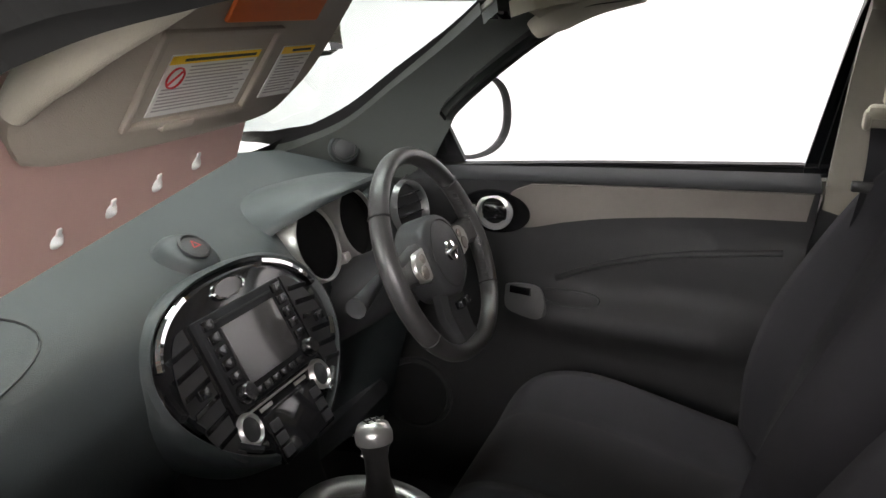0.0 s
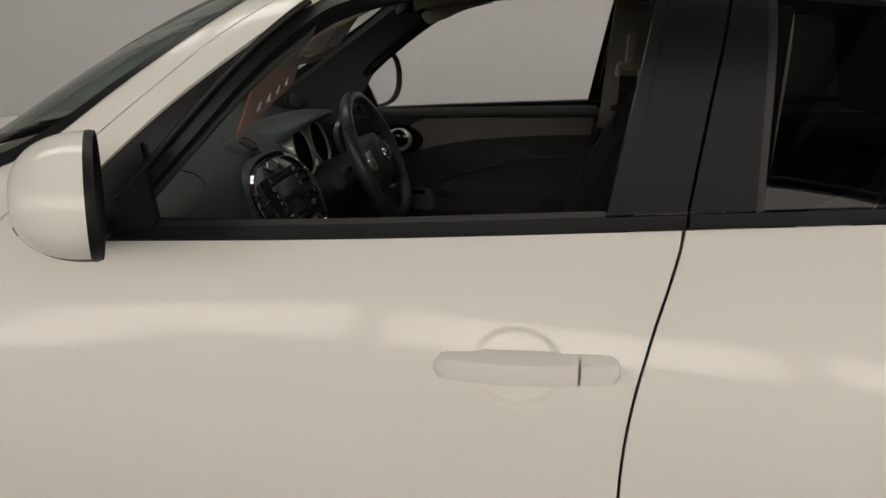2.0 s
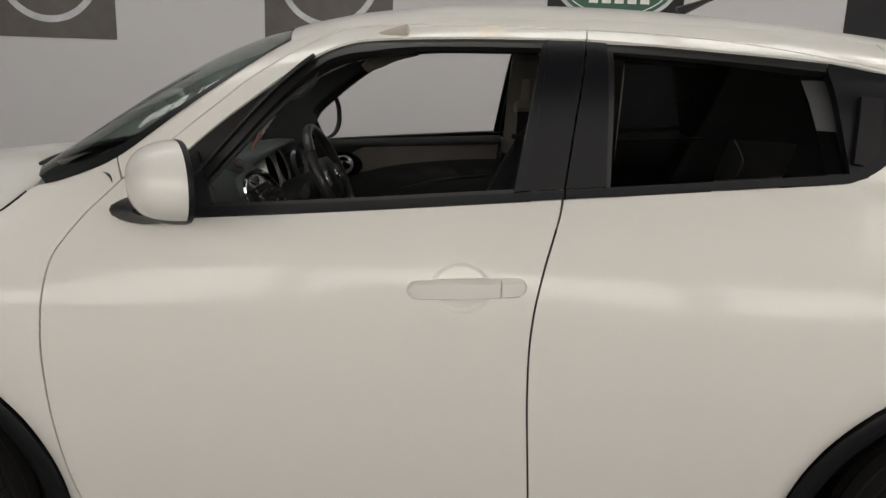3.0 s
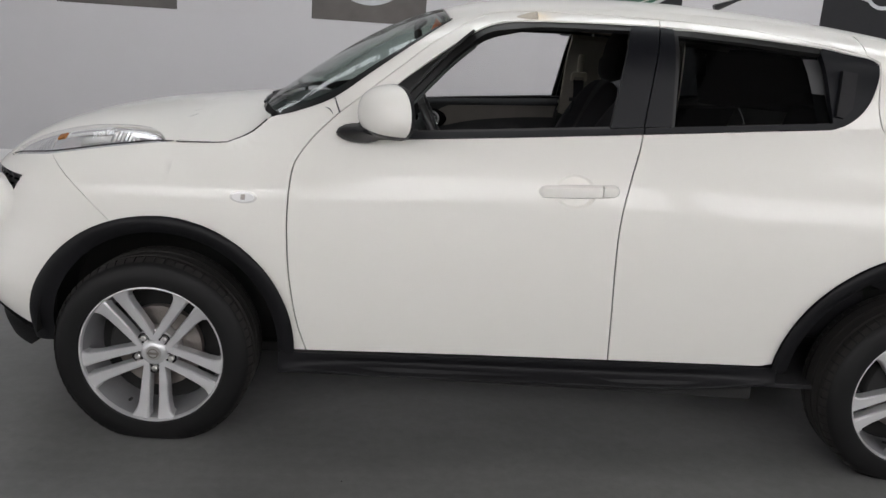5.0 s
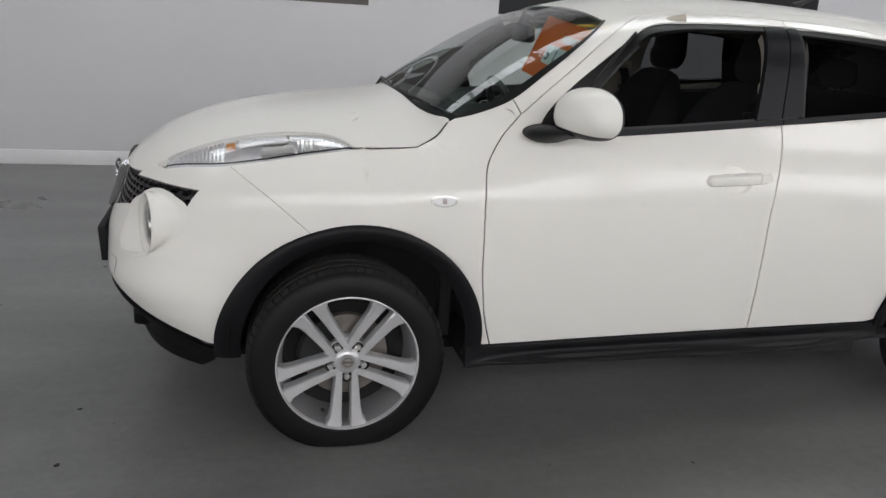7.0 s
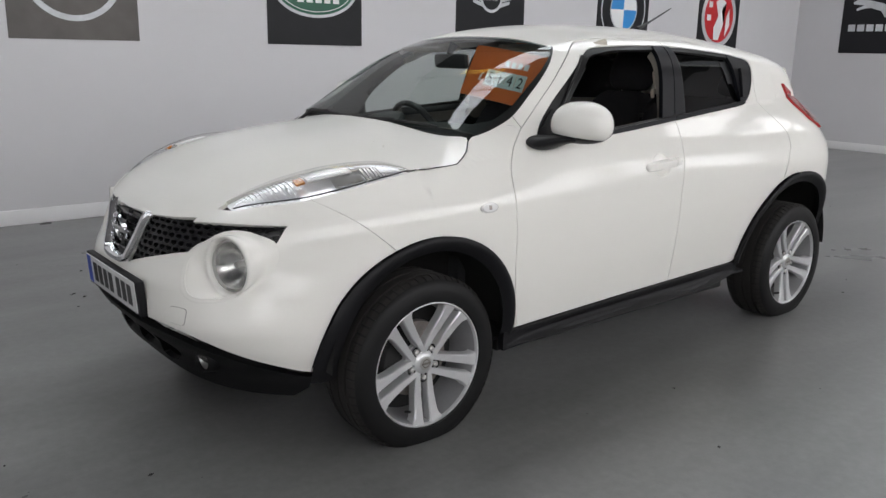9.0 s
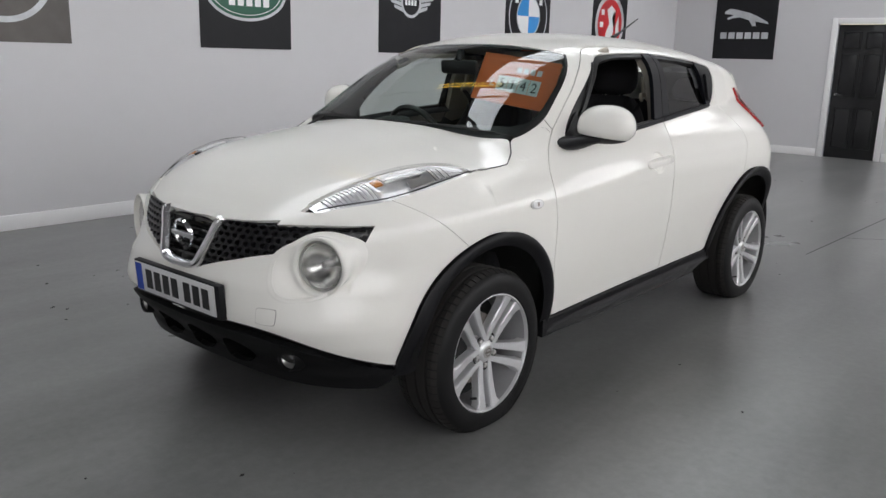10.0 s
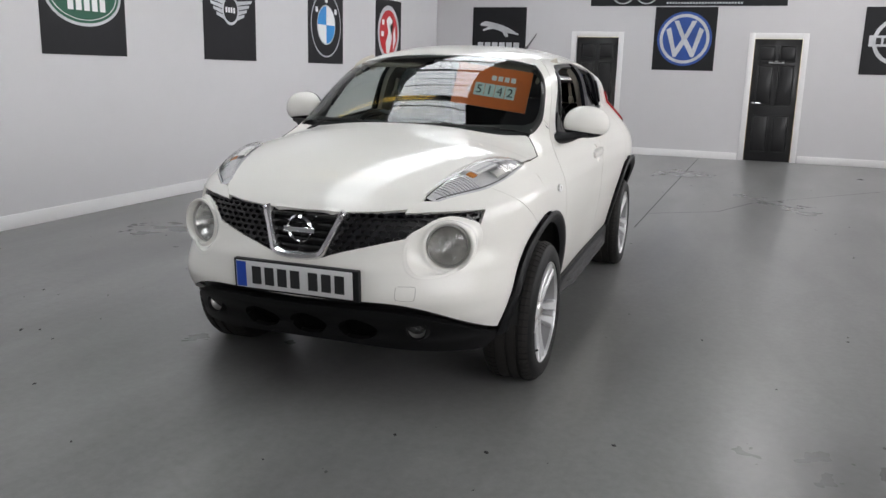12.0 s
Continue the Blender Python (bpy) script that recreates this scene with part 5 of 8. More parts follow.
    fc = [(UY(y, z), z) for y, z in ((0.452, 0.892), (0.428, 0.879), (0.410, 0.866))]
    topedge = [(UY(y, z), z) for y, z in smoothline([(0.405, 0.850), (0.52, 0.856), (0.668, 0.857)])]
    # lower side of the grille, rising round the lamp's collar
    lowg = [(UY(y, z), z) for y, z in [(0.668, 0.855), (0.664, 0.818), (0.657, 0.783)] + smoothline([(0.646, 0.789), (0.616, 0.809), (0.58, 0.824), (0.544, 0.828), (0.515, 0.816), (0.486, 0.796), (0.46, 0.772), (0.43, 0.757), (0.36, 0.741), (0.294, 0.724), (0.20, 0.699), (0.144, 0.682), (0.10, 0.668), (0.0, 0.662)])]
    near = bottom + corner + onside(af) + seam + lampb + fc + topedge + lowg[1:]
    for s in (-1, 1):
        panel("front_bumper", near, side(s), PAINT, car, 0.025, 0.02, hole=[(UY(*lampring(a, 0.90)), lampring(a, 0.90)[1]) for a in np.linspace(0, 360, 48, endpoint=False)])
    # grille
    gr = new("front_grille")
    gr.parent = car
    gtop = [(UY(y, z), z) for y, z in smoothline([(0.0, 0.845), (0.2, 0.845), (0.405, 0.852), (0.52, 0.858), (0.672, 0.860)])]
    for s in (-1, 1):
        panel("grille_back", lowg[::-1] + gtop[::-1][1:], side(s, -0.045), INK, gr, 0.04, 0.0)
        bm = bmesh.new()
        fn = side(s, -0.012)
        fb = side(s, -0.034)
        pz, py = 0.0215, 0.036
        for r in range(-1, 10):
            zc = 0.668 + r * pz
            for q in range(27):
                yc = 0.10 + q * py + (py / 2 if r % 2 else 0)
                lo = spl((0.0, 0.10, 0.20, 0.294, 0.36, 0.43, 0.486, 0.544, 0.614, 0.655, 0.68), (0.662, 0.668, 0.699, 0.724, 0.741, 0.757, 0.796, 0.828, 0.809, 0.785, 0.82))(yc)
                hi = spl((0.0, 0.2, 0.405, 0.52, 0.674), (0.845, 0.845, 0.852, 0.858, 0.860))(yc)
                if yc > 0.664 or zc < lo - 0.004 or zc > hi + 0.002 or yc < 0.09 + (zc - 0.67) * 0.5:
                    continue
                outer = [(yc + py * 0.5 * a, zc + pz * 0.667 * b) for a, b in ((-1, -0.5), (0, -1), (1, -0.5), (1, 0.5), (0, 1), (-1, 0.5))]
                inner = [(yc + py * 0.38 * a, zc + pz * 0.44 * b) for a, b in ((-1, -0.5), (0, -1), (1, -0.5), (1, 0.5), (0, 1), (-1, 0.5))]
                vo = [bm.verts.new(fn(UY(y, z), z)) for y, z in outer]
                vi = [bm.verts.new(fn(UY(y, z), z)) for y, z in inner]
                vb = [bm.verts.new(fb(UY(y, z), z)) for y, z in inner]
                for i in range(6):
                    j = (i + 1) % 6
                    bm.faces.new((vo[i], vo[j], vi[j], vi[i]))
                    bm.faces.new((vi[i], vi[j], vb[j], vb[i]))
        bmesh.ops.recalc_face_normals(bm, faces=bm.faces)
        tagged(part("grille_mesh", bm, GRILLEBLACK, gr, "black honeycomb mesh"), kind="stuff")

    def nose(y, z, d=0.0):
        x, yy = half(UY(abs(y), z), z)
        return Vector((x - d, y, z))
    for i in range(5):
        z = 0.705 + i * 0.029
        bm = bmesh.new()
        w = 0.095 + (z - 0.68) * 0.40
        rows = []
        for k in range(13):
            y = -w + 2 * w * k / 12
            p = nose(y, z, -0.006)
            rows.append([bm.verts.new(p + Vector((a, 0, b))) for a, b in ((0.012, -0.006), (-0.004, -0.005), (-0.004, 0.004), (0.012, 0.008))])
        for k in range(12):
            for j in range(4):
                bm.faces.new((rows[k][j], rows[k][(j + 1) % 4], rows[k + 1][(j + 1) % 4], rows[k + 1][j]))
        bmesh.ops.recalc_face_normals(bm, faces=bm.faces)
        part("slat", bm, GLOSSBLACK, gr)
    # the bright V
    bm = bmesh.new()
    line = smoothline([(0.176, 0.848), (0.150, 0.79), (0.118, 0.715), (0.098, 0.684), (0.05, 0.672), (0.0, 0.671)], 5)
    path = [nose(y, z, 0.0) for y, z in line] + [nose(-y, z, 0.0) for y, z in line[::-1][1:]]
    rows = []
    for i, p in enumerate(path):
        d = (path[min(i + 1, len(path) - 1)] - path[max(i - 1, 0)]).normalized()
        sd = d.cross(Vector((-1, 0, 0))).normalized()
        rows.append([bm.verts.new(p + sd * w * 0.5 + Vector((-e, 0, 0))) for w, e in ((-0.030, -0.02), (-0.030, 0.010), (-0.014, 0.021), (0.014, 0.021), (0.030, 0.010), (0.030, -0.02))])
    for i in range(len(rows) - 1):
        for j in range(5):
            bm.faces.new((rows[i][j], rows[i][j + 1], rows[i + 1][j + 1], rows[i + 1][j]))
    bm.faces.new(rows[0])
    bm.faces.new(rows[-1])
    bmesh.ops.recalc_face_normals(bm, faces=bm.faces)
    part("bright_trim", bm, TRIMCHROME, gr, "chrome V-shaped surround", smooth=50)
    m = Matrix.Translation(nose(0, 0.772, 0.010)) @ pose(0, 0, 0, 0, -90, 0) @ pose(0, 0, 0, 0, -12, 0)
    bm = bmesh.new()
    revolve(bm, [(0.046, 0.0), (0.047, 0.008), (0.052, 0.013), (0.057, 0.008), (0.058, 0.0)], m, 48)
    part("badge_ring", bm, CHROME, gr, smooth=40)
    bm = bmesh.new()
    box(bm, -0.011, 0.011, -0.068, 0.068, 0.006, 0.014, 0.003, m)
    part("badge_bar", bm, CHROME, gr, smooth=40)
    # lamps on the wings
    for s in (-1, 1):
        lamp = new("front_lamp")
        lamp.parent = car
        up = [(x, y + 0.001) for x, y in lt]
        dn = [(x, seam_y(x) - 0.002) for x in np.linspace(0.008, -0.567, 22)]
        def lens(x, y):
            q = max(0.0, min(1.0, (x + 0.567) / 0.577))
            ys, yt = seam_y(x), spl([p[0] for p in LAMPTOP], [p[1] for p in LAMPTOP])(x)
            w = max(0.0, min(1.0, (y * s - yt) / max(0.01, ys - yt)))
            x2, y2, z2 = hood_pt(x, y)
            return x2, y2, z2 + 0.002 + 0.028 * math.sin(math.pi * q) ** 0.8 * math.sin(math.pi * (0.12 + 0.88 * w))
        o = [(x, s * y) for x, y in up + dn]
        g = panel("lens", o, lens, CLEARGLASS, lamp, 0.02, 0.0, label="clear lens")
        g.visible_shadow = False
        panel("reflector", o, lifted(hood_pt, -0.012), LAMPSILVER, lamp, 0.02, 0.0, label="bright reflector")
        panel("lamp_edge", [(x, s * y) for x, y in dn] + [(x, s * (y - 0.002)) for x, y in dn[::-1]], lifted(lens, 0.001), INK, lamp, 0.03, 0.004)
        def strip(a, b, w0, w1, mt, nm, h, step=0.02):
            xs = np.linspace(a, b, 14)
            yt = spl([p[0] for p in LAMPTOP], [p[1] for p in LAMPTOP])
            f = lambda x, w: yt(x) + (seam_y(x) - yt(x)) * w
            pts = [(x, s * f(x, w0)) for x in xs] + [(x, s * f(x, w1)) for x in xs[::-1]]
            panel(nm, pts, lifted(lens, h), mt, lamp, step, 0.006)
        for k in range(12):
            strip(-0.53 + k * 0.0125, -0.523 + k * 0.0125, 0.12, 0.88, LAMPSILVER, "rib", -0.012)
        strip(-0.378, -0.350, 0.36, 0.58, AMBER, "indicator_bulb", -0.010)
        strip(-0.34, -0.19, 0.12, 0.55, WHITEPLASTIC, "light_guide", -0.012)
        strip(-0.18, -0.03, 0.12, 0.40, LAMPSILVER, "rear_reflector", -0.014)
        strip(-0.27, -0.17, 0.66, 0.84, SATIN, "inner_bezel", -0.013)
        for k in range(7):
            strip(-0.16 + k * 0.013, -0.151 + k * 0.013, 0.46, 0.84, LAMPSILVER if k % 2 else SATIN, "inner_facet", -0.012 + 0.002 * (k % 2))
        strip(-0.33, -0.20, 0.43, 0.49, LAMPSILVER, "bright_line", -0.010)
        strip(-0.10, -0.02, 0.46, 0.74, LAMPSILVER, "end_facet", -0.009)
        for x in (-0.22,):
            bm = bmesh.new()
            p = Vector(hood_pt(x, s * 0.615))
            revolve(bm, [(0.028, 0.004), (0.022, -0.004), (0.010, -0.010), (0.0, -0.012)], Matrix.Translation(p + Vector((0, 0, 0.004))) @ pose(0, 0, 0, s * -30, -20, 0), 20)
            part("bulb_cup", bm, SATIN, lamp, smooth=40)
        # round headlamp in its collar
        hl = new("round_headlamp")
        hl.parent = car
        ax = Vector((-1.0, s * 0.36, 0.04)).normalized()
        c = Vector((-0.616, s * 0.568, 0.724))
        m = Matrix.Translation(c) @ ax.to_track_quat("Z", "Y").to_matrix().to_4x4()
        bm = bmesh.new()
        rows = []
        fs = side(s, 0.0012)
        for k in range(73):
            a = 5.0 * k
            y0, z0 = lampring(a, 1.0)
            base = Vector(fs(UY(y0, z0), z0))
            rad = Vector((0, s * math.cos(radians(a)), math.sin(radians(a))))
            rad = (rad - ax * rad.dot(ax)).normalized()
            ridge = c + rad * 0.100 + ax * (0.016 + 0.006 * math.cos(radians(a)))
            y1, z1 = lampring(a, 0.93)
            tang = (Vector(fs(UY(y1, z1), z1)) - base).normalized()
            ln = (base - ridge).length
            b1 = ridge + (rad * 0.55 - ax * 0.35) * ln * 0.45
            b2 = base + tang * ln * 0.4
            y2, z2 = lampring(a, 1.07)
            row = [Vector(side(s, -0.0012)(UY(y2, z2), z2))]
            for q in range(9):
                u = q / 8
                row.append(base * (1 - u) ** 3 + b2 * 3 * u * (1 - u) ** 2 + b1 * 3 * u * u * (1 - u) + ridge * u ** 3)
            for r2, d in ((0.096, 0.0215), (0.0915, 0.020), (0.0885, 0.012), (0.0865, -0.004), (0.0855, -0.03)):
                row.append(c + rad * r2 + ax * (d - 0.006 + (0.006 * math.cos(radians(a)) if d > 0.015 else 0)))
            rows.append(row)
        grid_rows(bm, rows)
        bmesh.ops.remove_doubles(bm, verts=bm.verts, dist=1e-5)
        bmesh.ops.recalc_face_normals(bm, faces=bm.faces)
        part("collar", bm, PAINT, hl, "white bulging collar", smooth=True)
        bm = bmesh.new()
        revolve(bm, [(0.085, -0.008), (0.082, -0.004), (0.068, 0.005), (0.04, 0.011), (0.0, 0.013)], m, 48)
        g = part("lens", bm, CLEARGLASS, hl, "clear glass lens", smooth=60)
        g.visible_shadow = False
        bm = bmesh.new()
        rows = []
        for k in range(97):
            a = 2 * math.pi * k / 96
            dent = 0.0010 * abs(math.sin(3 * a + 0.4))
            rows.append([m @ Vector((r * math.cos(a), r * math.sin(a), d - dent * min(1.0, r / 0.05))) for r, d in ((0.080, -0.010), (0.076, -0.020), (0.066, -0.036), (0.054, -0.048), (0.040, -0.058), (0.028, -0.064), (0.016, -0.068), (0.0, -0.070))])
        grid_rows(bm, rows)
        bmesh.ops.remove_doubles(bm, verts=bm.verts, dist=1e-5)
        bmesh.ops.recalc_face_normals(bm, faces=bm.faces)
        part("reflector", bm, BOWL, hl, "bright panelled bowl", smooth=25)
        bm = bmesh.new()
        revolve(bm, [(0.0, -0.024), (0.010, -0.026), (0.012, -0.034), (0.012, -0.07)], m, 20)
        part("bulb_shield", bm, SATIN, hl, smooth=40)
        bm = bmesh.new()
        revolve(bm, [(0.0862, -0.010), (0.0845, -0.003), (0.081, -0.002), (0.079, -0.012), (0.079, -0.02)], m, 48)
        part("lens_ring", bm, SATIN, hl, "satin silver ring", smooth=50)
        # fog lamp
        fg = new("fog_lamp")
        fg.parent = car
        m = Matrix.Translation((-0.688, s * 0.470, 0.389)) @ Vector((-1, s * 0.15, 0)).normalized().to_track_quat("Z", "Y").to_matrix().to_4x4()
        bm = bmesh.new()
        revolve(bm, [(0.056, -0.06), (0.045, -0.008), (0.041, 0.002), (0.038, 0.0), (0.036, -0.015)], m, 32)
        part("surround", bm, VALANCE, fg, smooth=50)
        bm = bmesh.new()
        revolve(bm, [(0.036, -0.010), (0.026, 0.0), (0.0, 0.005)], m, 32)
        part("lens", bm, CLEARGLASS, fg, smooth=60).visible_shadow = False
        bm = bmesh.new()
        revolve(bm, [(0.036, -0.012), (0.026, -0.032), (0.0, -0.042)], m, 32)
        part("reflector", bm, FOGBOWL, fg, smooth=60)
    # lower valance: a deep slot under the bumper, a rolled lip, and three oval intakes
    def oval(yc, a0, a1, n):
        return [(UY(yc + 0.086 * math.cos(radians(a)), 0.372), 0.372 + 0.050 * math.sin(radians(a)) - 0.012 * abs(math.cos(radians(a))) * (math.sin(radians(a)) > 0)) for a in np.linspace(a0, a1, n)]
    ridge = smoothline([(0.0, 0.470), (0.15, 0.472), (0.30, 0.474), (0.416, 0.468), (0.513, 0.445), (0.60, 0.408), (0.66, 0.376), (0.700, 0.352)])
    val = [(UY(y, z), z) for y, z in ridge] + onside([(-0.40, 0.345), (-0.396, 0.305), (-0.425, 0.275)]) + [(UY(y, z), z) for y, z in ((0.60, 0.280), (0.40, 0.288), (0.2, 0.298), (0.0, 0.300))] + oval(0.0, -90, 90, 15)
    slot = [(UY(y, z), z + 0.006) for y, z in zlow] + [(UY(y, z), z - 0.012) for y, z in ridge[::-1]]

    def valfn(s, deep=0.0):
        base = side(s)
        def f(u, z):
            x, y, z2 = base(u, max(0.36, z))
            sc = 1.008 - deep - 0.55 * max(0, 0.33 - z)
            return X0 + (x - X0) * sc, y * (1 - 0.4 * deep - 0.25 * max(0, 0.34 - z)), z2 if z > 0.36 else z
        return f
    for s in (-1, 1):
        f = valfn(s)
        panel("bumper_recess", slot, valfn(s, 0.075), INK, car, 0.03, 0.0)
        panel("lower_valance", val, f, VALANCE, car, 0.02, 0.022, hole=oval(0.222, 0, 352, 45))
        for yc, a0, a1 in ((0.222, 0, 360), (0.0, -90, 90)):
            bm = bmesh.new()
            mid = Vector((f(UY(yc, 0.372), 0.372)[0] + 0.07, s * yc, 0.372))
            rows = []
            for u, z in oval(yc, a0, a1, 41):
                e = Vector(f(u, z))
                rows.append([e, e + Vector((0.02, 0, 0)) + (mid - e) * 0.06, e + Vector((0.06, 0, 0)) + (mid - e) * 0.10, mid])
            grid_rows(bm, rows)
            bmesh.ops.remove_doubles(bm, verts=bm.verts, dist=1e-5)
            bmesh.ops.recalc_face_normals(bm, faces=bm.faces)
            part("air_intake", bm, CUPBLACK, car, "black oval air intake", smooth=50)
    # tow-eye cover and number plate
    sq = [(-0.445 + 0.036 * (abs(math.cos(a)) ** 0.35) * (1 if math.cos(a) > 0 else -1), 0.551 + 0.027 * (abs(math.sin(a)) ** 0.35) * (1 if math.sin(a) > 0 else -1)) for a in np.linspace(0, 2 * math.pi, 32, endpoint=False)]
    panel("tow_eye_gap", [(UY(-y, z), z) for y, z in [((y + 0.445) * 1.045 - 0.445, (z - 0.551) * 1.05 + 0.551) for y, z in sq]], side(-1, 0.0006), STEEL, car, 0.04, 0.0)
    panel("tow_eye_cover", [(UY(-y, z), z) for y, z in sq], side(-1, 0.002), PAINT, car, 0.04, 0.0)
    m = Matrix.Translation((-0.823, 0.005, 0.575)) @ pose(0, 0, 0, 0, -4, 0)
    np_ = new("number_plate")
    np_.parent = car
    def yz(nm, mt, y0, y1, z0, z1, x0, x1, bv=0.0, label=""):
        bm = bmesh.new()
        box(bm, x0, x1, y0, y1, z0, z1, bv, m)
        part(nm, bm, mt, np_, label, smooth=40 if bv else False)
    yz("holder", BLACKTRIM, -0.285, 0.272, -0.066, 0.062, 0.004, 0.03, 0.004, "black plate holder")
    yz("plate", PLATEWHITE, -0.26, 0.26, -0.0555, 0.0555, 0.0, 0.005, 0.001, "white plate with plain dark bars")
    yz("plate_band", BLUE, 0.213, 0.257, -0.0525, 0.0525, -0.0008, 0.0005)
    for i in range(7):
        y = 0.165 - i * 0.058 - (0.022 if i > 3 else 0)
        yz("bar", INK, y - 0.021, y + 0.021, -0.037, 0.037, -0.001, 0.0004)
    # wipers at rest along the foot of the screen, and the aerial
    for y0, y1, pv in ((-0.50, 0.02, 0.06), (0.02, 0.50, 0.54)):
        pts = []
        for k in range(9):
            y = y0 + (y1 - y0) * k / 8
            x = 0.256 + 0.14 * abs(y) ** 2 + 0.004 * math.sin(math.pi * k / 8)
            pts.append((x, y, roof_pt(x, y)[2] + 0.006))
        bm = bmesh.new()
        tube(bm, pts, 0.005, 6)
        part("wiper_blade", bm, INK, car)
        bm = bmesh.new()
        tube(bm, [(0.268, pv, hood_pt(0.268, pv)[2] - 0.006), tuple(Vector(pts[7]) + Vector((0, 0, 0.004))), tuple(Vector(pts[4]) + Vector((0, 0, 0.007)))], [0.011, 0.006, 0.004], 6)
        part("wiper_arm", bm, INK, car)
    bm = bmesh.new()
    tube(bm, [(1.86, -0.20, 1.545), (1.93, -0.205, 1.575), (2.12, -0.21, 1.66)], [0.014, 0.006, 0.003], 8)
    part("aerial", bm, INK, car, "short black roof aerial")


front_end()


def under():
    # floor pan, bulkheads and tailgate that close the shell
    bm = bmesh.new()
    box(bm, -0.40, 3.05, -0.52, 0.52, 0.235, 0.27)
    box(bm, 0.42, 2.0, -0.74, 0.74, 0.255, 0.30)
    part("floor_pan", bm, DARK, car)
    bm = bmesh.new()
    box(bm, -0.50, 0.34, -0.47, 0.47, 0.27, 0.80)
    box(bm, -0.3, 0.40, -0.60, 0.60, 0.72, 0.93)
    part("engine_bay", bm, DARK, car)
    def back(a, z):
        w = house(2.5, (z - belt(2.5)) / (TOPLINE(2.5) - belt(2.5))) if z > belt(2.5) else width(2.5, z)
        return 2.5 + (TAIL(z) - 2.5) * (1 - abs(a) ** 2) ** (1 / 3), w * a, z
    panel("tailgate", [(-0.93, 0.35), (0.93, 0.35), (0.93, 1.36), (-0.93, 1.36)], back, PAINT, car, 0.05, 0.02)


under()


# ---- the cabin ----
def grid(bm, rows, closed=False):
    """Skin rows of points into quads."""
    vs = [[bm.verts.new(p) for p in r] for r in rows]
    for i in range(len(vs) - 1):
        n = len(vs[i])
        for j in range(n if closed else n - 1):
            bm.faces.new((vs[i][j], vs[i][(j + 1) % n], vs[i + 1][(j + 1) % n], vs[i + 1][j]))
    return vs


def local_box(bm, m, a0, a1, b0, b1, c0, c1, bevel=0.002):
    return box(bm, a0, a1, b0, b1, c0, c1, bevel, m)


def frame_of(origin, right, up):
    r, u = Vector(right).normalized(), Vector(up)
    u = (u - r * u.dot(r)).normalized()
    n = r.cross(u)
    return Matrix(((r.x, u.x, n.x, origin[0]), (r.y, u.y, n.y, origin[1]), (r.z, u.z, n.z, origin[2]), (0, 0, 0, 1)))


DASHX = spl((0, 0.12, 0.28, 0.40, 0.50, 0.60, 0.72, 0.84, 1.0), (0.302, 0.44, 0.570, 0.645, 0.690, 0.715, 0.712, 0.66, 0.60))
DASHZ = spl((0, 0.12, 0.28, 0.40, 0.50, 0.60, 0.72, 0.84, 1.0), (1.126, 1.100, 1.070, 1.045, 1.005, 0.94, 0.86, 0.74, 0.50))


def dash_pt(y, v):
    ay = abs(y)
    sag = 0.020 * (ay / 0.7) ** 2
    back = 0.05 * max(0.0, (ay - 0.35) / 0.35) ** 2
    scoop = 0.0
    if y > 0.17:
        scoop = 0.03 * min(1.0, (y - 0.17) / 0.1) * max(0.0, min(1.0, (v - 0.30) / 0.15))
    front = 0.075 * (ay / 0.585) ** 2 * max(0.0, 1 - v / 0.28)
    y *= 1 - 0.17 * max(0.0, 1 - v / 0.25)
    return DASHX(v) + front + back * (0.3 + v) * 0.6 - scoop, y, DASHZ(v) - sag - (0.02 * scoop / 0.03 if v < 0.6 else 0)


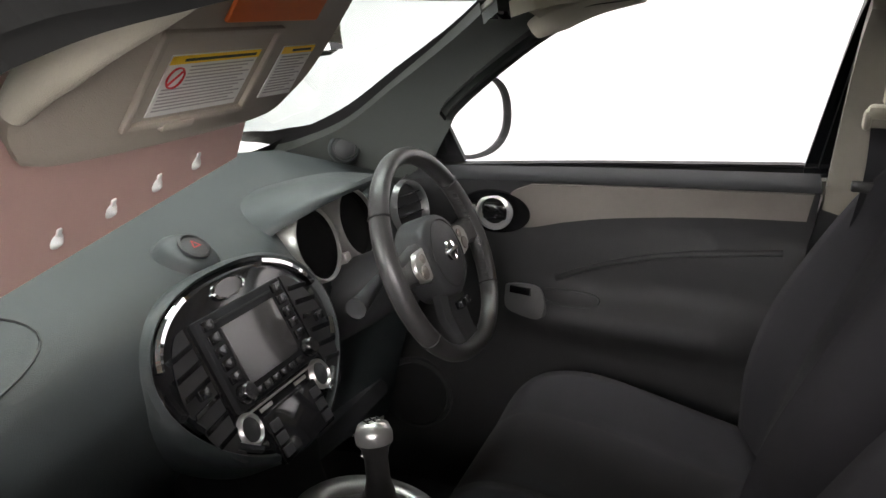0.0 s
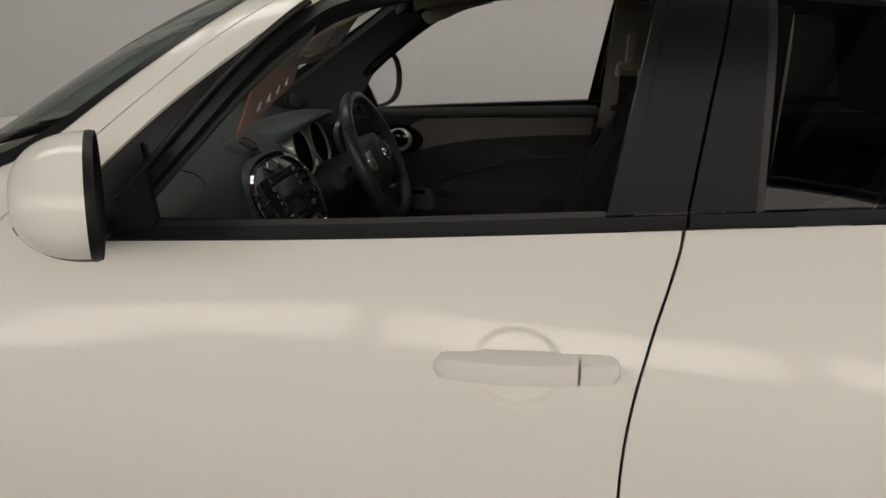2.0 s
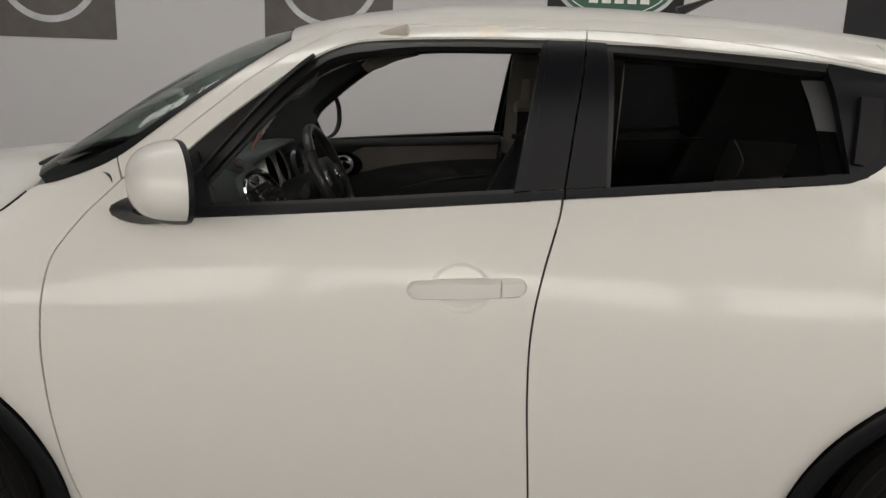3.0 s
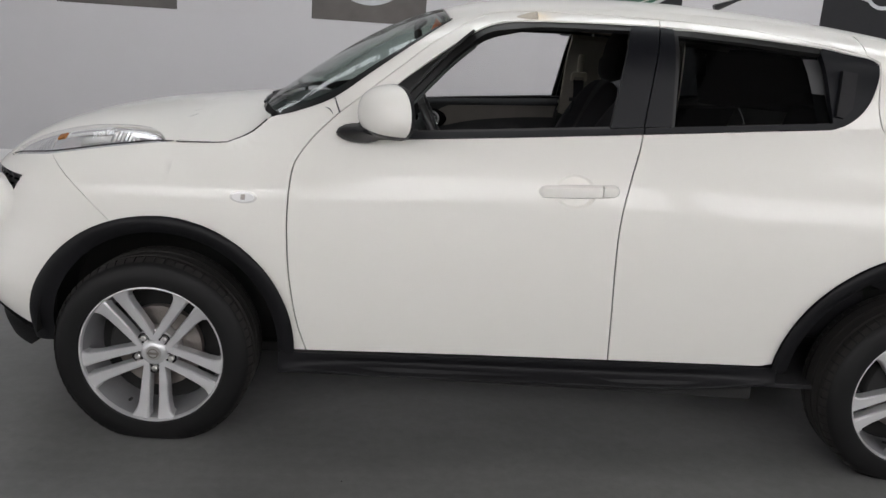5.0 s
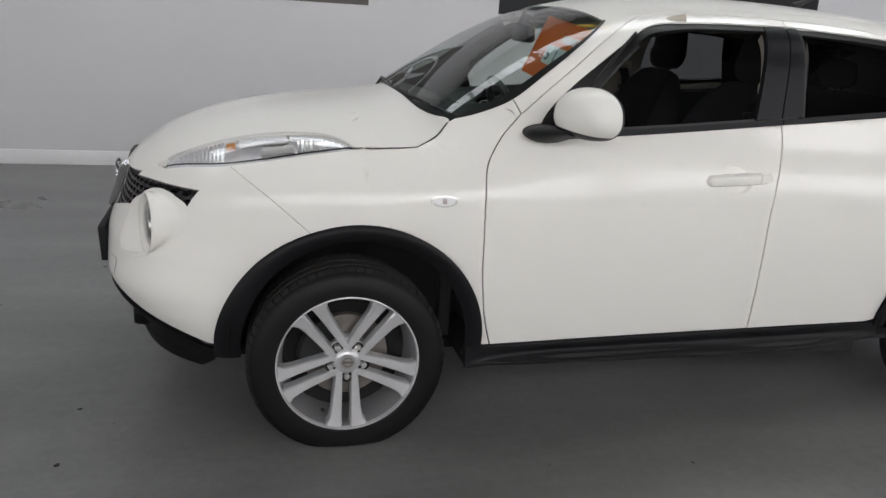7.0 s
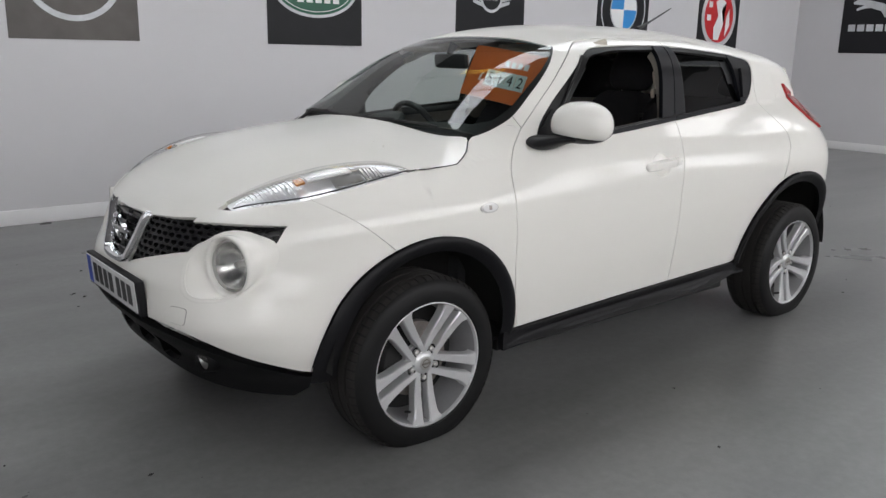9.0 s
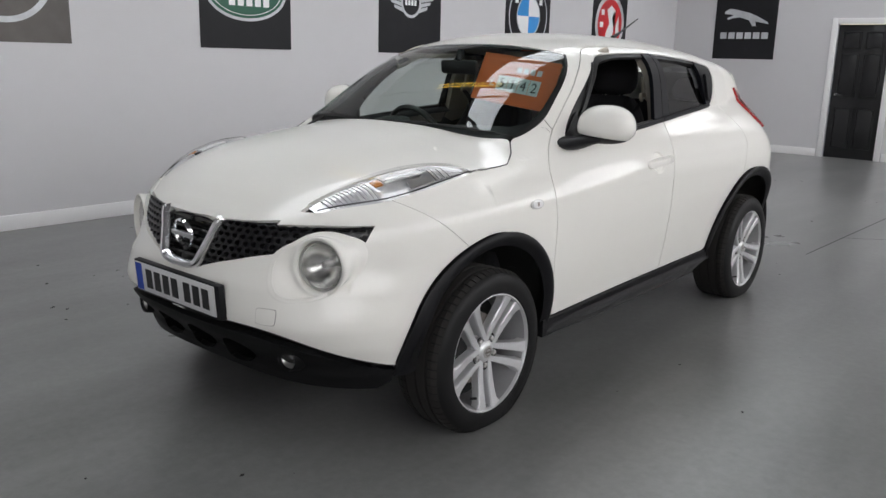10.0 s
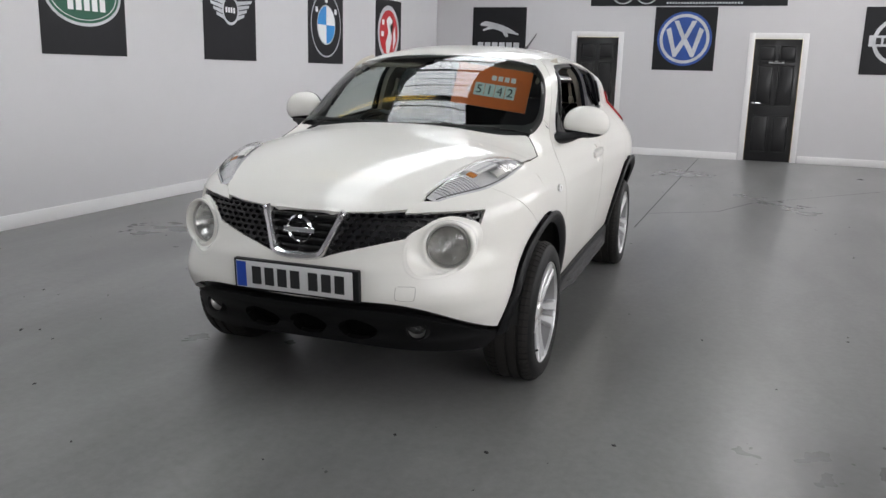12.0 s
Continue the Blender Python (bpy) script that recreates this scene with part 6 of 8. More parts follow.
def dashboard():
    d = new("dashboard")
    d.parent = car
    panel("dash_pad", [(-0.69, 0.0), (0.69, 0.0), (0.69, 1.0), (-0.69, 1.0)], dash_pt, DASH, d, 0.025, 0.02, inside=(0.42, 0, 0.8), label="soft grey moulded dash pad")
    # airbag seam
    bm = bmesh.new()
    pts = []
    for k in range(40):
        a = 2 * math.pi * k / 40
        q = (abs(math.cos(a)) ** 0.75 * (1 if math.cos(a) > 0 else -1), abs(math.sin(a)) ** 0.9 * (1 if math.sin(a) > 0 else -1))
        p = Vector(dash_pt(-0.53 + 0.275 * q[0], 0.335 + 0.125 * q[1]))
        if p.y > -0.672:
            pts.append(p + Vector((0.001, 0, 0.0008)))
    k = max(range(len(pts)), key=lambda i: (pts[i] - pts[i - 1]).length)
    tube(bm, pts[k:] + pts[:k], 0.0016, 5)
    part("airbag_seam", bm, INK, d)
    # hazard switch on its small mound
    m = frame_of((0.618, 0.018, 1.068), (0, 1, 0), (-0.85, 0, 0.5))
    bm = bmesh.new()
    revolve(bm, [(0.052, -0.024), (0.046, -0.008), (0.036, 0.002), (0.027, 0.006), (0.0, 0.007)], m, 32)
    part("hazard_mound", bm, DASH, d, smooth=50)
    bm = bmesh.new()
    revolve(bm, [(0.023, 0.006), (0.0245, 0.011), (0.021, 0.013), (0.019, 0.010), (0.0, 0.012)], m, 28)
    part("hazard_switch", bm, DASHDARK, d, smooth=50)
    bm = bmesh.new()
    tri = [(0.010 * math.cos(a), 0.010 * math.sin(a)) for a in (radians(90), radians(210), radians(330))]
    trj = [(0.006 * math.cos(a), 0.006 * math.sin(a)) for a in (radians(90), radians(210), radians(330))]
    o = [bm.verts.new(m @ Vector((a, b, 0.0132))) for a, b in tri]
    i = [bm.verts.new(m @ Vector((a, b, 0.0132))) for a, b in trj]
    for k in range(3):
        bm.faces.new((o[k], o[(k + 1) % 3], i[(k + 1) % 3], i[k]))
    part("hazard_triangle", bm, REDINK, d, "red warning triangle")
    # instrument cowl: a visor that sweeps from the dash pad over the two gauges
    bm = bmesh.new()
    rows = []
    for k in range(17):
        t = k / 16
        x = 0.490 + 0.235 * t
        zt = 1.072 + 0.046 * math.sin(min(1, t * 1.15) * math.pi / 2)
        row = []
        for q in np.linspace(-1, 1, 29):
            aq = abs(q)
            w = 0.135 + 0.030 * t
            drop = (0.030 + 0.045 * t) * aq ** 2.6
            row.append((x - 0.115 * aq ** 2.2 * t ** 1.2, 0.350 + w * q, zt - drop))
        rows.append(row)
    rows.append([(p[0] + 0.005, p[1], p[2] - 0.005) for p in rows[-1]])
    rows.append([(p[0] - 0.001, p[1], p[2] - 0.007) for p in rows[-1]])
    rows.append([(p[0] - 0.075, 0.350 + (p[1] - 0.350) * 0.95, p[2] - 0.006) for p in rows[-1]])
    grid(bm, rows)
    bmesh.ops.recalc_face_normals(bm, faces=bm.faces)
    part("instrument_cowl", bm, DASH, d, "grey curved instrument hood", smooth=45)
    bm = bmesh.new()
    box(bm, 0.50, 0.630, 0.195, 0.51, 0.93, 1.045, 0.02)
    part("instrument_back", bm, DASHDARK, d, smooth=40)
    ax = Vector((0.93, -0.0, 0.36))
    for gy in (0.272, 0.420):
        g = new("gauge")
        g.parent = d
        m = Matrix.Translation((0.675, gy, 1.018)) @ ax.to_track_quat("Z", "Y").to_matrix().to_4x4()
        bm = bmesh.new()
        revolve(bm, [(0.0612, -0.005), (0.0618, 0.001), (0.0640, 0.0022), (0.0662, 0.001), (0.067, -0.004), (0.067, -0.045)], m, 44)
        box(bm, -0.006, 0.006, 0.064, 0.083, -0.006, 0.001, 0.001, m)
        part("gauge_ring", bm, SATIN, g, "satin silver ring", smooth=50)
        bm = bmesh.new()
        revolve(bm, [(0.0614, -0.004), (0.060, -0.018), (0.0, -0.018)], m, 44)
        part("gauge_face", bm, CUPBLACK, g, smooth=40)
    bm = bmesh.new()
    m = Matrix.Translation((0.672, 0.346, 1.02)) @ ax.to_track_quat("Z", "Y").to_matrix().to_4x4()
    local_box(bm, m, -0.010, 0.010, -0.060, -0.040, -0.03, 0.002, 0.003)
    part("gauge_bridge", bm, SATIN, d, smooth=40)
    # driver's side vent, a ring
    m = Matrix.Translation((0.705, 0.600, 1.005)) @ Vector((0.95, -0.15, 0.25)).to_track_quat("Z", "Y").to_matrix().to_4x4()
    v = new("side_vent")
    v.parent = d
    bm = bmesh.new()
    revolve(bm, [(0.050, -0.02), (0.055, 0.002), (0.058, 0.004), (0.061, -0.01)], m, 40)
    part("vent_ring", bm, GUNMETAL, v, smooth=50)
    bm = bmesh.new()
    revolve(bm, [(0.052, -0.012), (0.0, -0.012)], m, 30)
    part("vent_disc", bm, INK, v)
    for k in range(4):
        bm = bmesh.new()
        local_box(bm, m, -0.045, 0.045, -0.03 + k * 0.02 - 0.0012, -0.03 + k * 0.02 + 0.0012, -0.011, -0.003, 0.0005)
        part("slat", bm, GLOSSBLACK, v)


dashboard()


def centre_stack():
    m = frame_of((0.722, 0.006, 0.945), (0, 1, 0), (-0.50, 0, 0.866))
    st = new("centre_stack")
    st.parent = car

    def shape(k, n=72):
        """The shield-like outline, k times its size."""
        out = []
        for i in range(n):
            a = 2 * math.pi * i / n
            c, s = math.cos(a), math.sin(a)
            w = 0.192 if s > 0 else 0.192 - 0.055 * (-s) ** 1.4
            h = 0.112 if s > 0 else 0.150
            out.append((k * w * abs(c) ** 0.85 * (1 if c > 0 else -1), 0.006 + k * h * abs(s) ** 0.9 * (1 if s > 0 else -1)))
        return out
    bm = bmesh.new()
    rows = [[m @ Vector((a, b, z)) for a, b in shape(k)] for k, z in ((1.10, -0.06), (1.10, -0.012), (1.075, 0.006), (1.03, 0.010), (1.0, 0.004), (1.0, -0.008))]
    grid(bm, rows, True)
    part("surround", bm, DASH, st, smooth=50)
    bm = bmesh.new()
    vs = grid(bm, [[m @ Vector((a, b, z)) for a, b in shape(k)] for k, z in ((1.0, -0.004), (0.97, 0.003), (0.90, 0.006))], True)
    bm.faces.new(vs[-1])
    part("fascia", bm, GLOSSBLACK, st, "glossy black fascia", smooth=50)
    # air vents
    for s in (-1, 1):
        v = new("air_vent")
        v.parent = st
        bm = bmesh.new()
        loop = [(s * (0.112 + 0.056 * q[0]), -0.012 + 0.083 * q[1]) for q in ((0, 1.0), (0.35, 0.93), (0.75, 0.6), (1, 0.0), (0.85, -0.6), (0.45, -1.1), (0.1, -1.2), (0.0, -0.5))]
        loop = smoothline(loop + [loop[0]], 4)[:-1]
        vs = grid(bm, [[m @ Vector((a, b, z)) for a, b in loop] for z in (0.0072, 0.0076)], True)
        bm.faces.new(vs[-1])
        bmesh.ops.recalc_face_normals(bm, faces=bm.faces)
        part("vent_recess", bm, INK, v)
        for k in range(6):
            b = 0.045 - k * 0.024
            w = 0.052 * math.sqrt(max(0.1, 1 - ((b + 0.01) / 0.10) ** 2))
            bm = bmesh.new()
            local_box(bm, m @ Matrix.Translation((s * (0.114 + w / 2), b, 0.011)) @ pose(0, 0, 0, 25, 0, -s * 8), -w / 2, w / 2, -0.0040, 0.0040, -0.0010, 0.0010, 0.0006)
            part("slat", bm, GLOSSBLACK, v)
        bm = bmesh.new()
        local_box(bm, m, s * 0.142 - 0.009, s * 0.142 + 0.009, -0.018, -0.004, 0.012, 0.022, 0.003)
        part("vent_tab", bm, GLOSSBLACK, v, smooth=40)
        bm = bmesh.new()
        edge = [p for p in shape(0.955) if p[0] * s > 0.085]
        edge.sort(key=lambda p: p[1])
        bm.free()
        for sel in ([p for p in edge if p[1] > 0.035], [p for p in edge if -0.055 < p[1] < -0.01], [p for p in edge if -0.15 < p[1] < -0.09]):
            if len(sel) > 2:
                bm = bmesh.new()
                tube(bm, [m @ Vector((a, b, 0.008)) for a, b in sel], 0.006, 6)
                part("bright_edge", bm, CHROME, v, "chrome accent", smooth=50)
    # clock glass at the top
    bm = bmesh.new()
    rows = [[m @ Vector((0.034 * k * math.cos(a), 0.092 + 0.0135 * k * math.sin(a), z)) for a in np.linspace(0, 2 * math.pi, 28, endpoint=False)] for k, z in ((1.1, 0.004), (1.06, 0.010), (0.9, 0.0105))]
    grid(bm, rows, True)
    part("oval_bezel", bm, CHROME, st, smooth=50)
    bm = bmesh.new()
    bm.faces.new([bm.verts.new(m @ Vector((0.031 * math.cos(a), 0.092 + 0.0122 * math.sin(a), 0.0095))) for a in np.linspace(0, 2 * math.pi, 28, endpoint=False)])
    part("oval_display", bm, DISPLAY, st)
    # head unit
    hu = new("head_unit")
    hu.parent = st
    bm = bmesh.new()
    local_box(bm, m, -0.098, 0.098, -0.060, 0.072, 0.0, 0.016, 0.004)
    part("unit_body", bm, CONSOLE, hu, smooth=40)
    bm = bmesh.new()
    local_box(bm, m, -0.062, 0.062, -0.036, 0.050, 0.014, 0.0185, 0.001)
    part("display", bm, DISPLAY, hu, "dark glossy display")
    bm = bmesh.new()
    local_box(bm, m, -0.066, 0.066, 0.058, 0.061, 0.014, 0.0172, 0.0005)
    part("disc_slot", bm, INK, hu)
    for s in (-1, 1):
        for k in range(5):
            b = 0.060 - k * 0.019
            bm = bmesh.new()
            local_box(bm, m, s * 0.080 - 0.011, s * 0.080 + 0.011, b - 0.007, b + 0.007, 0.014, 0.0195, 0.0015)
            part("button", bm, GLOSSBLACK, hu, smooth=40)
        bm = bmesh.new()
        revolve(bm, [(0.014, 0.014), (0.0135, 0.028), (0.011, 0.031), (0.0, 0.031)], m @ Matrix.Translation((s * 0.080, -0.040, 0)), 24)
        part("dial", bm, GLOSSBLACK, hu, smooth=40)
    for k in range(6):
        bm = bmesh.new()
        local_box(bm, m, -0.060 + k * 0.0205, -0.042 + k * 0.0205, -0.054, -0.043, 0.014, 0.0185, 0.001)
        part("key", bm, GLOSSBLACK, hu, smooth=40)
    bm = bmesh.new()
    local_box(bm, m, -0.09, 0.09, -0.0675, -0.0655, 0.006, 0.012, 0.0005)
    part("bright_line", bm, SATIN, st)
    # climate panel
    cl = new("climate_panel")
    cl.parent = st
    bm = bmesh.new()
    local_box(bm, m, -0.066, 0.066, -0.152, -0.082, 0.002, 0.013, 0.003)
    part("climate_display", bm, GLOSSBLACK, cl, smooth=40)
    for a0, a1 in ((-0.058, -0.03), (0.028, 0.058)):
        bm = bmesh.new()
        local_box(bm, m, a0, a1, -0.0765, -0.0715, 0.006, 0.0075, 0.0002)
        part("lettering", bm, SATIN, cl)
    for k in range(3):
        for s in (-1, 1):
            bm = bmesh.new()
            local_box(bm, m, s * 0.052 - 0.010, s * 0.052 + 0.010, -0.1 - k * 0.019 - 0.007, -0.1 - k * 0.019 + 0.007, 0.012, 0.016, 0.001)
            part("button", bm, DASHDARK, cl, smooth=40)
    for s in (-1, 1):
        mm = Matrix.Translation((0.755, 0.005 + s * 0.09, 0.866)) @ (m.to_3x3().to_4x4())
        k = new("climate_knob")
        k.parent = st
        bm = bmesh.new()
        revolve(bm, [(0.024, -0.012), (0.025, 0.006), (0.023, 0.020), (0.019, 0.024), (0.0165, 0.020)], mm, 32)
        part("knob_ring", bm, SATIN, k, "satin silver knob", smooth=40)
        bm = bmesh.new()
        revolve(bm, [(0.017, 0.019), (0.010, 0.023), (0.0, 0.024)], mm, 32)
        part("knob_face", bm, DASHDARK, k, smooth=60)
    # lower console and tunnel
    bm = bmesh.new()
    rows = []
    for x, z, w in ((0.70, 0.86, 0.150), (0.735, 0.80, 0.140), (0.745, 0.74, 0.130), (0.77, 0.685, 0.125), (0.83, 0.660, 0.122), (0.95, 0.655, 0.118), (1.10, 0.63, 0.110), (1.30, 0.60, 0.10), (1.55, 0.58, 0.10)):
        rows.append([(x - 0.05, -w - 0.01, 0.30), (x, -w, z - 0.03), (x, -w * 0.85, z - 0.006), (x, 0, z), (x, w * 0.85, z - 0.006), (x, w, z - 0.03), (x - 0.05, w + 0.01, 0.30)])
    grid(bm, rows)
    bmesh.ops.recalc_face_normals(bm, faces=bm.faces)
    part("centre_console", bm, CONSOLE, car, smooth=40)
    # gear lever
    gl = new("gear_lever")
    gl.parent = car
    c = Vector((0.888, 0.026, 0.688))
    mm = frame_of(c, (0, 1, 0), (-0.99, 0, 0.12))
    bm = bmesh.new()
    prof = [(0.102, -0.012), (0.104, 0.004), (0.097, 0.012), (0.078, 0.014), (0.070, 0.008), (0.066, -0.01)]
    rows = [[mm @ Vector((r * 1.06 * math.cos(a), r * 1.16 * math.sin(a), d)) for r, d in prof] for a in np.linspace(0, 2 * math.pi, 49)]
    grid(bm, rows)
    bmesh.ops.recalc_face_normals(bm, faces=bm.faces)
    part("gear_ring", bm, SATIN, gl, "satin silver ring", smooth=50)
    bm = bmesh.new()
    rows = []
    top = Vector((0.905, 0.018, 0.754))
    for k in range(9):
        t = k / 8
        r = 0.066 * (1 - t) ** 1.5 + 0.020
        rows.append([c.lerp(top, t) + Vector((r * 1.1 * math.cos(a), r * math.sin(a), 0.004 * math.sin(5 * a) * (1 - t))) for a in np.linspace(0, 2 * math.pi, 28, endpoint=False)])
    grid(bm, rows, True)
    part("gear_gaiter", bm, LEATHER, gl, "black leather gaiter", smooth=60)
    mm = Matrix.Translation(top) @ Vector((-0.03, 0.02, 0.2)).to_track_quat("Z", "Y").to_matrix().to_4x4()
    bm = bmesh.new()
    revolve(bm, [(0.0, -0.01), (0.021, -0.01), (0.022, 0.0), (0.017, 0.02), (0.0165, 0.05), (0.020, 0.065), (0.0255, 0.075)], mm, 28)
    part("gear_grip", bm, LEATHER, gl, smooth=50)
    bm = bmesh.new()
    revolve(bm, [(0.0258, 0.074), (0.0265, 0.086), (0.022, 0.098), (0.012, 0.104), (0.0, 0.105)], mm, 28)
    part("gear_knob", bm, SATIN, gl, "satin metal knob", smooth=60)
    bm = bmesh.new()
    for k in range(3):
        local_box(bm, mm @ Matrix.Translation((0, 0, 0.1052)), -0.010 + k * 0.010 - 0.001, -0.010 + k * 0.010 + 0.001, -0.008, 0.008, -0.001, 0.0006, 0.0)
    local_box(bm, mm @ Matrix.Translation((0, 0, 0.1052)), -0.010, 0.010, -0.001, 0.001, -0.001, 0.0006, 0.0)
    part("shift_pattern", bm, INK, gl)


centre_stack()


def steering():
    sw = new("steering_wheel")
    sw.parent = car
    c = Vector((0.857, 0.361, 0.996))
    m = frame_of(c, (0, 1, 0), (-0.423, 0, 0.906))
    R = 0.178
    bm = bmesh.new()
    rows = []
    for k in range(73):
        a = 2 * math.pi * k / 72
        rr = R - (0.010 * max(0.0, -math.sin(a)) ** 6)
        r = 0.0165 + 0.002 * abs(math.cos(a)) ** 4
        rows.append([m @ Vector(((rr + r * 0.86 * math.cos(b)) * math.cos(a), (rr + r * 0.86 * math.cos(b)) * math.sin(a), r * math.sin(b))) for b in np.linspace(0, 2 * math.pi, 14, endpoint=False)])
    grid(bm, rows, True)
    bmesh.ops.remove_doubles(bm, verts=bm.verts, dist=1e-5)
    part("wheel_rim", bm, LEATHER, sw, "worn black leather rim", smooth=True)
    # seams and stitches where the leather meets
    for a in (radians(35), radians(145), radians(215), radians(325)):
        bm = bmesh.new()
        pts = [m @ Vector(((R + 0.0155 * math.cos(b)) * math.cos(a), (R + 0.0155 * math.cos(b)) * math.sin(a), 0.0182 * math.sin(b))) for b in np.linspace(0, 2 * math.pi, 16, endpoint=False)]
        tube(bm, pts, 0.0016, 5, closed=True)
        part("rim_seam", bm, INK, sw)
    for a0, a1 in ((-32, 30), (150, 212)):
        for k in range(22):
            a = radians(a0 + (a1 - a0) * k / 21)
            bm = bmesh.new()
            q = m @ Matrix.Rotation(a, 4, "Z") @ Matrix.Translation((R - 0.0150, 0, 0.004))
            box(bm, -0.0015, 0.0015, -0.0016, 0.0016, -0.006, 0.006, 0.0, q @ pose(0, 0, 0, 25, 0, 0))
            part("stitch", bm, DASHDARK, sw)
    # pad and spokes
    bm = bmesh.new()
    loop = [(0.072, 0.018), (0.062, 0.048), (0.03, 0.066), (0, 0.070), (-0.03, 0.066), (-0.062, 0.048), (-0.072, 0.018), (-0.066, -0.025), (-0.045, -0.062), (0, -0.078), (0.045, -0.062), (0.066, -0.025)]
    loop = [(p[0], p[1]) for p in smoothline(loop + [loop[0]], 4)[:-1]]
    vs = grid(bm, [[m @ Vector((a * k, b * k, z)) for a, b in loop] for k, z in ((1.0, -0.04), (1.0, -0.005), (0.96, 0.008), (0.85, 0.015), (0.55, 0.021), (0.2, 0.023))], True)
    bm.faces.new(vs[-1])
    part("airbag_pad", bm, DASHDARK, sw, smooth=60)
    bm = bmesh.new()
    tube(bm, [m @ Vector((0.056 * math.cos(a), -0.002 + 0.060 * math.sin(a), 0.0175)) for a in np.linspace(0, 2 * math.pi, 40, endpoint=False)], 0.0012, 5, closed=True)
    part("pad_seam", bm, INK, sw)
    for s in (-1, 1):
        bm = bmesh.new()
        rows = []
        for t, w, z in ((0.062, 0.036, 0.000), (0.10, 0.027, -0.006), (0.14, 0.021, -0.006), (0.168, 0.026, 0.0)):
            rows.append([m @ Vector((s * t, 0.004 + w * b, z + d)) for b, d in ((-1, -0.014), (-1, 0.0), (-0.7, 0.009), (0.7, 0.009), (1, 0.0), (1, -0.014))])
        grid(bm, rows, True)
        part("side_spoke", bm, LEATHER, sw, smooth=50)
        k = new("switch_pod")
        k.parent = sw
        bm = bmesh.new()
        pts = [(s * 0.068, 0.030), (s * 0.100, 0.026), (s * 0.116, 0.010), (s * 0.112, -0.012), (s * 0.090, -0.024), (s * 0.069, -0.020)]
        pts = [p for p in smoothline(pts + [pts[0]], 4)[:-1]]
        cx, cy = s * 0.091, 0.003
        vs = grid(bm, [[m @ Vector((cx + (a - cx) * q, cy + (b - cy) * q, z)) for a, b in pts] for q, z in ((1, -0.004), (1, 0.006), (0.92, 0.0095))], True)
        bm.faces.new(vs[-1])
        bmesh.ops.recalc_face_normals(bm, faces=bm.faces)
        part("pod_plate", bm, SATIN, k, "satin silver switch plate", smooth=50)
        for a, b, r in ((0.084, 0.014, 0.008), (0.093, -0.007, 0.012)):
            bm = bmesh.new()
            revolve(bm, [(r, 0.009), (r * 0.95, 0.0115), (0.0, 0.0125)], m @ Matrix.Translation((s * a, b, 0)), 20)
            part("switch", bm, STEEL, k, smooth=50)
    bm = bmesh.new()
    for s in (-1, 1):
        local_box(bm, m, s * 0.011 - 0.009, s * 0.011 + 0.009, -0.098, -0.084, 0.0, 0.014, 0.002)
    part("cruise_keys", bm, GLOSSBLACK, sw, smooth=40)
    bm = bmesh.new()
    rows = []
    for t, w, z in ((0.055, 0.050, -0.004), (0.10, 0.044, -0.014), (0.14, 0.036, -0.012), (0.172, 0.042, -0.004)):
        rows.append([m @ Vector((w * b, -t, z + d)) for b, d in ((-1, -0.014), (-1, 0.0), (-0.75, 0.008), (-0.45, 0.0), (0.45, 0.0), (0.75, 0.008), (1, 0.0), (1, -0.014))])
    grid(bm, rows, True)
    part("lower_spoke", bm, DASHDARK, sw, smooth=50)
    bm = bmesh.new()
    revolve(bm, [(0.0145, 0.022), (0.016, 0.0265), (0.0185, 0.0265), (0.020, 0.022)], m, 32)
    part("badge_ring", bm, CHROME, sw, smooth=40)
    bm = bmesh.new()
    local_box(bm, m, -0.0235, 0.0235, -0.004, 0.004, 0.022, 0.0275, 0.001)
    part("badge_bar", bm, CHROME, sw, smooth=40)
    # column shroud and stalks
    bm = bmesh.new()
    rows = []
    for t, w, h, dz in ((0.03, 0.050, 0.045, 0.0), (0.08, 0.060, 0.055, -0.01), (0.16, 0.075, 0.065, -0.02), (0.26, 0.09, 0.075, -0.03)):
        p = c - Vector((0.906, 0, 0.423)) * t
        rows.append([p + Vector((0.03 * math.sin(a) * -1 * 0.4, w * math.cos(a), h * math.sin(a) + dz)) for a in np.linspace(0, 2 * math.pi, 24, endpoint=False)])
    vs = grid(bm, rows, True)
    bm.faces.new(vs[0])
    bmesh.ops.recalc_face_normals(bm, faces=bm.faces)
    part("column_shroud", bm, DASHDARK, car, smooth=50)
    for s in (-1, 1):
        bm = bmesh.new()
        p = c - Vector((0.906, 0, 0.423)) * 0.07
        tube(bm, [p, p + Vector((-0.005, s * 0.09, 0.005)), p + Vector((0.01, s * (0.155 if s > 0 else 0.185), 0.0)), p + Vector((0.012, s * (0.180 if s > 0 else 0.212), -0.002))], [0.010, 0.010, 0.014, 0.017], 10)
        part("stalk", bm, DASHDARK, car, smooth=50)


steering()


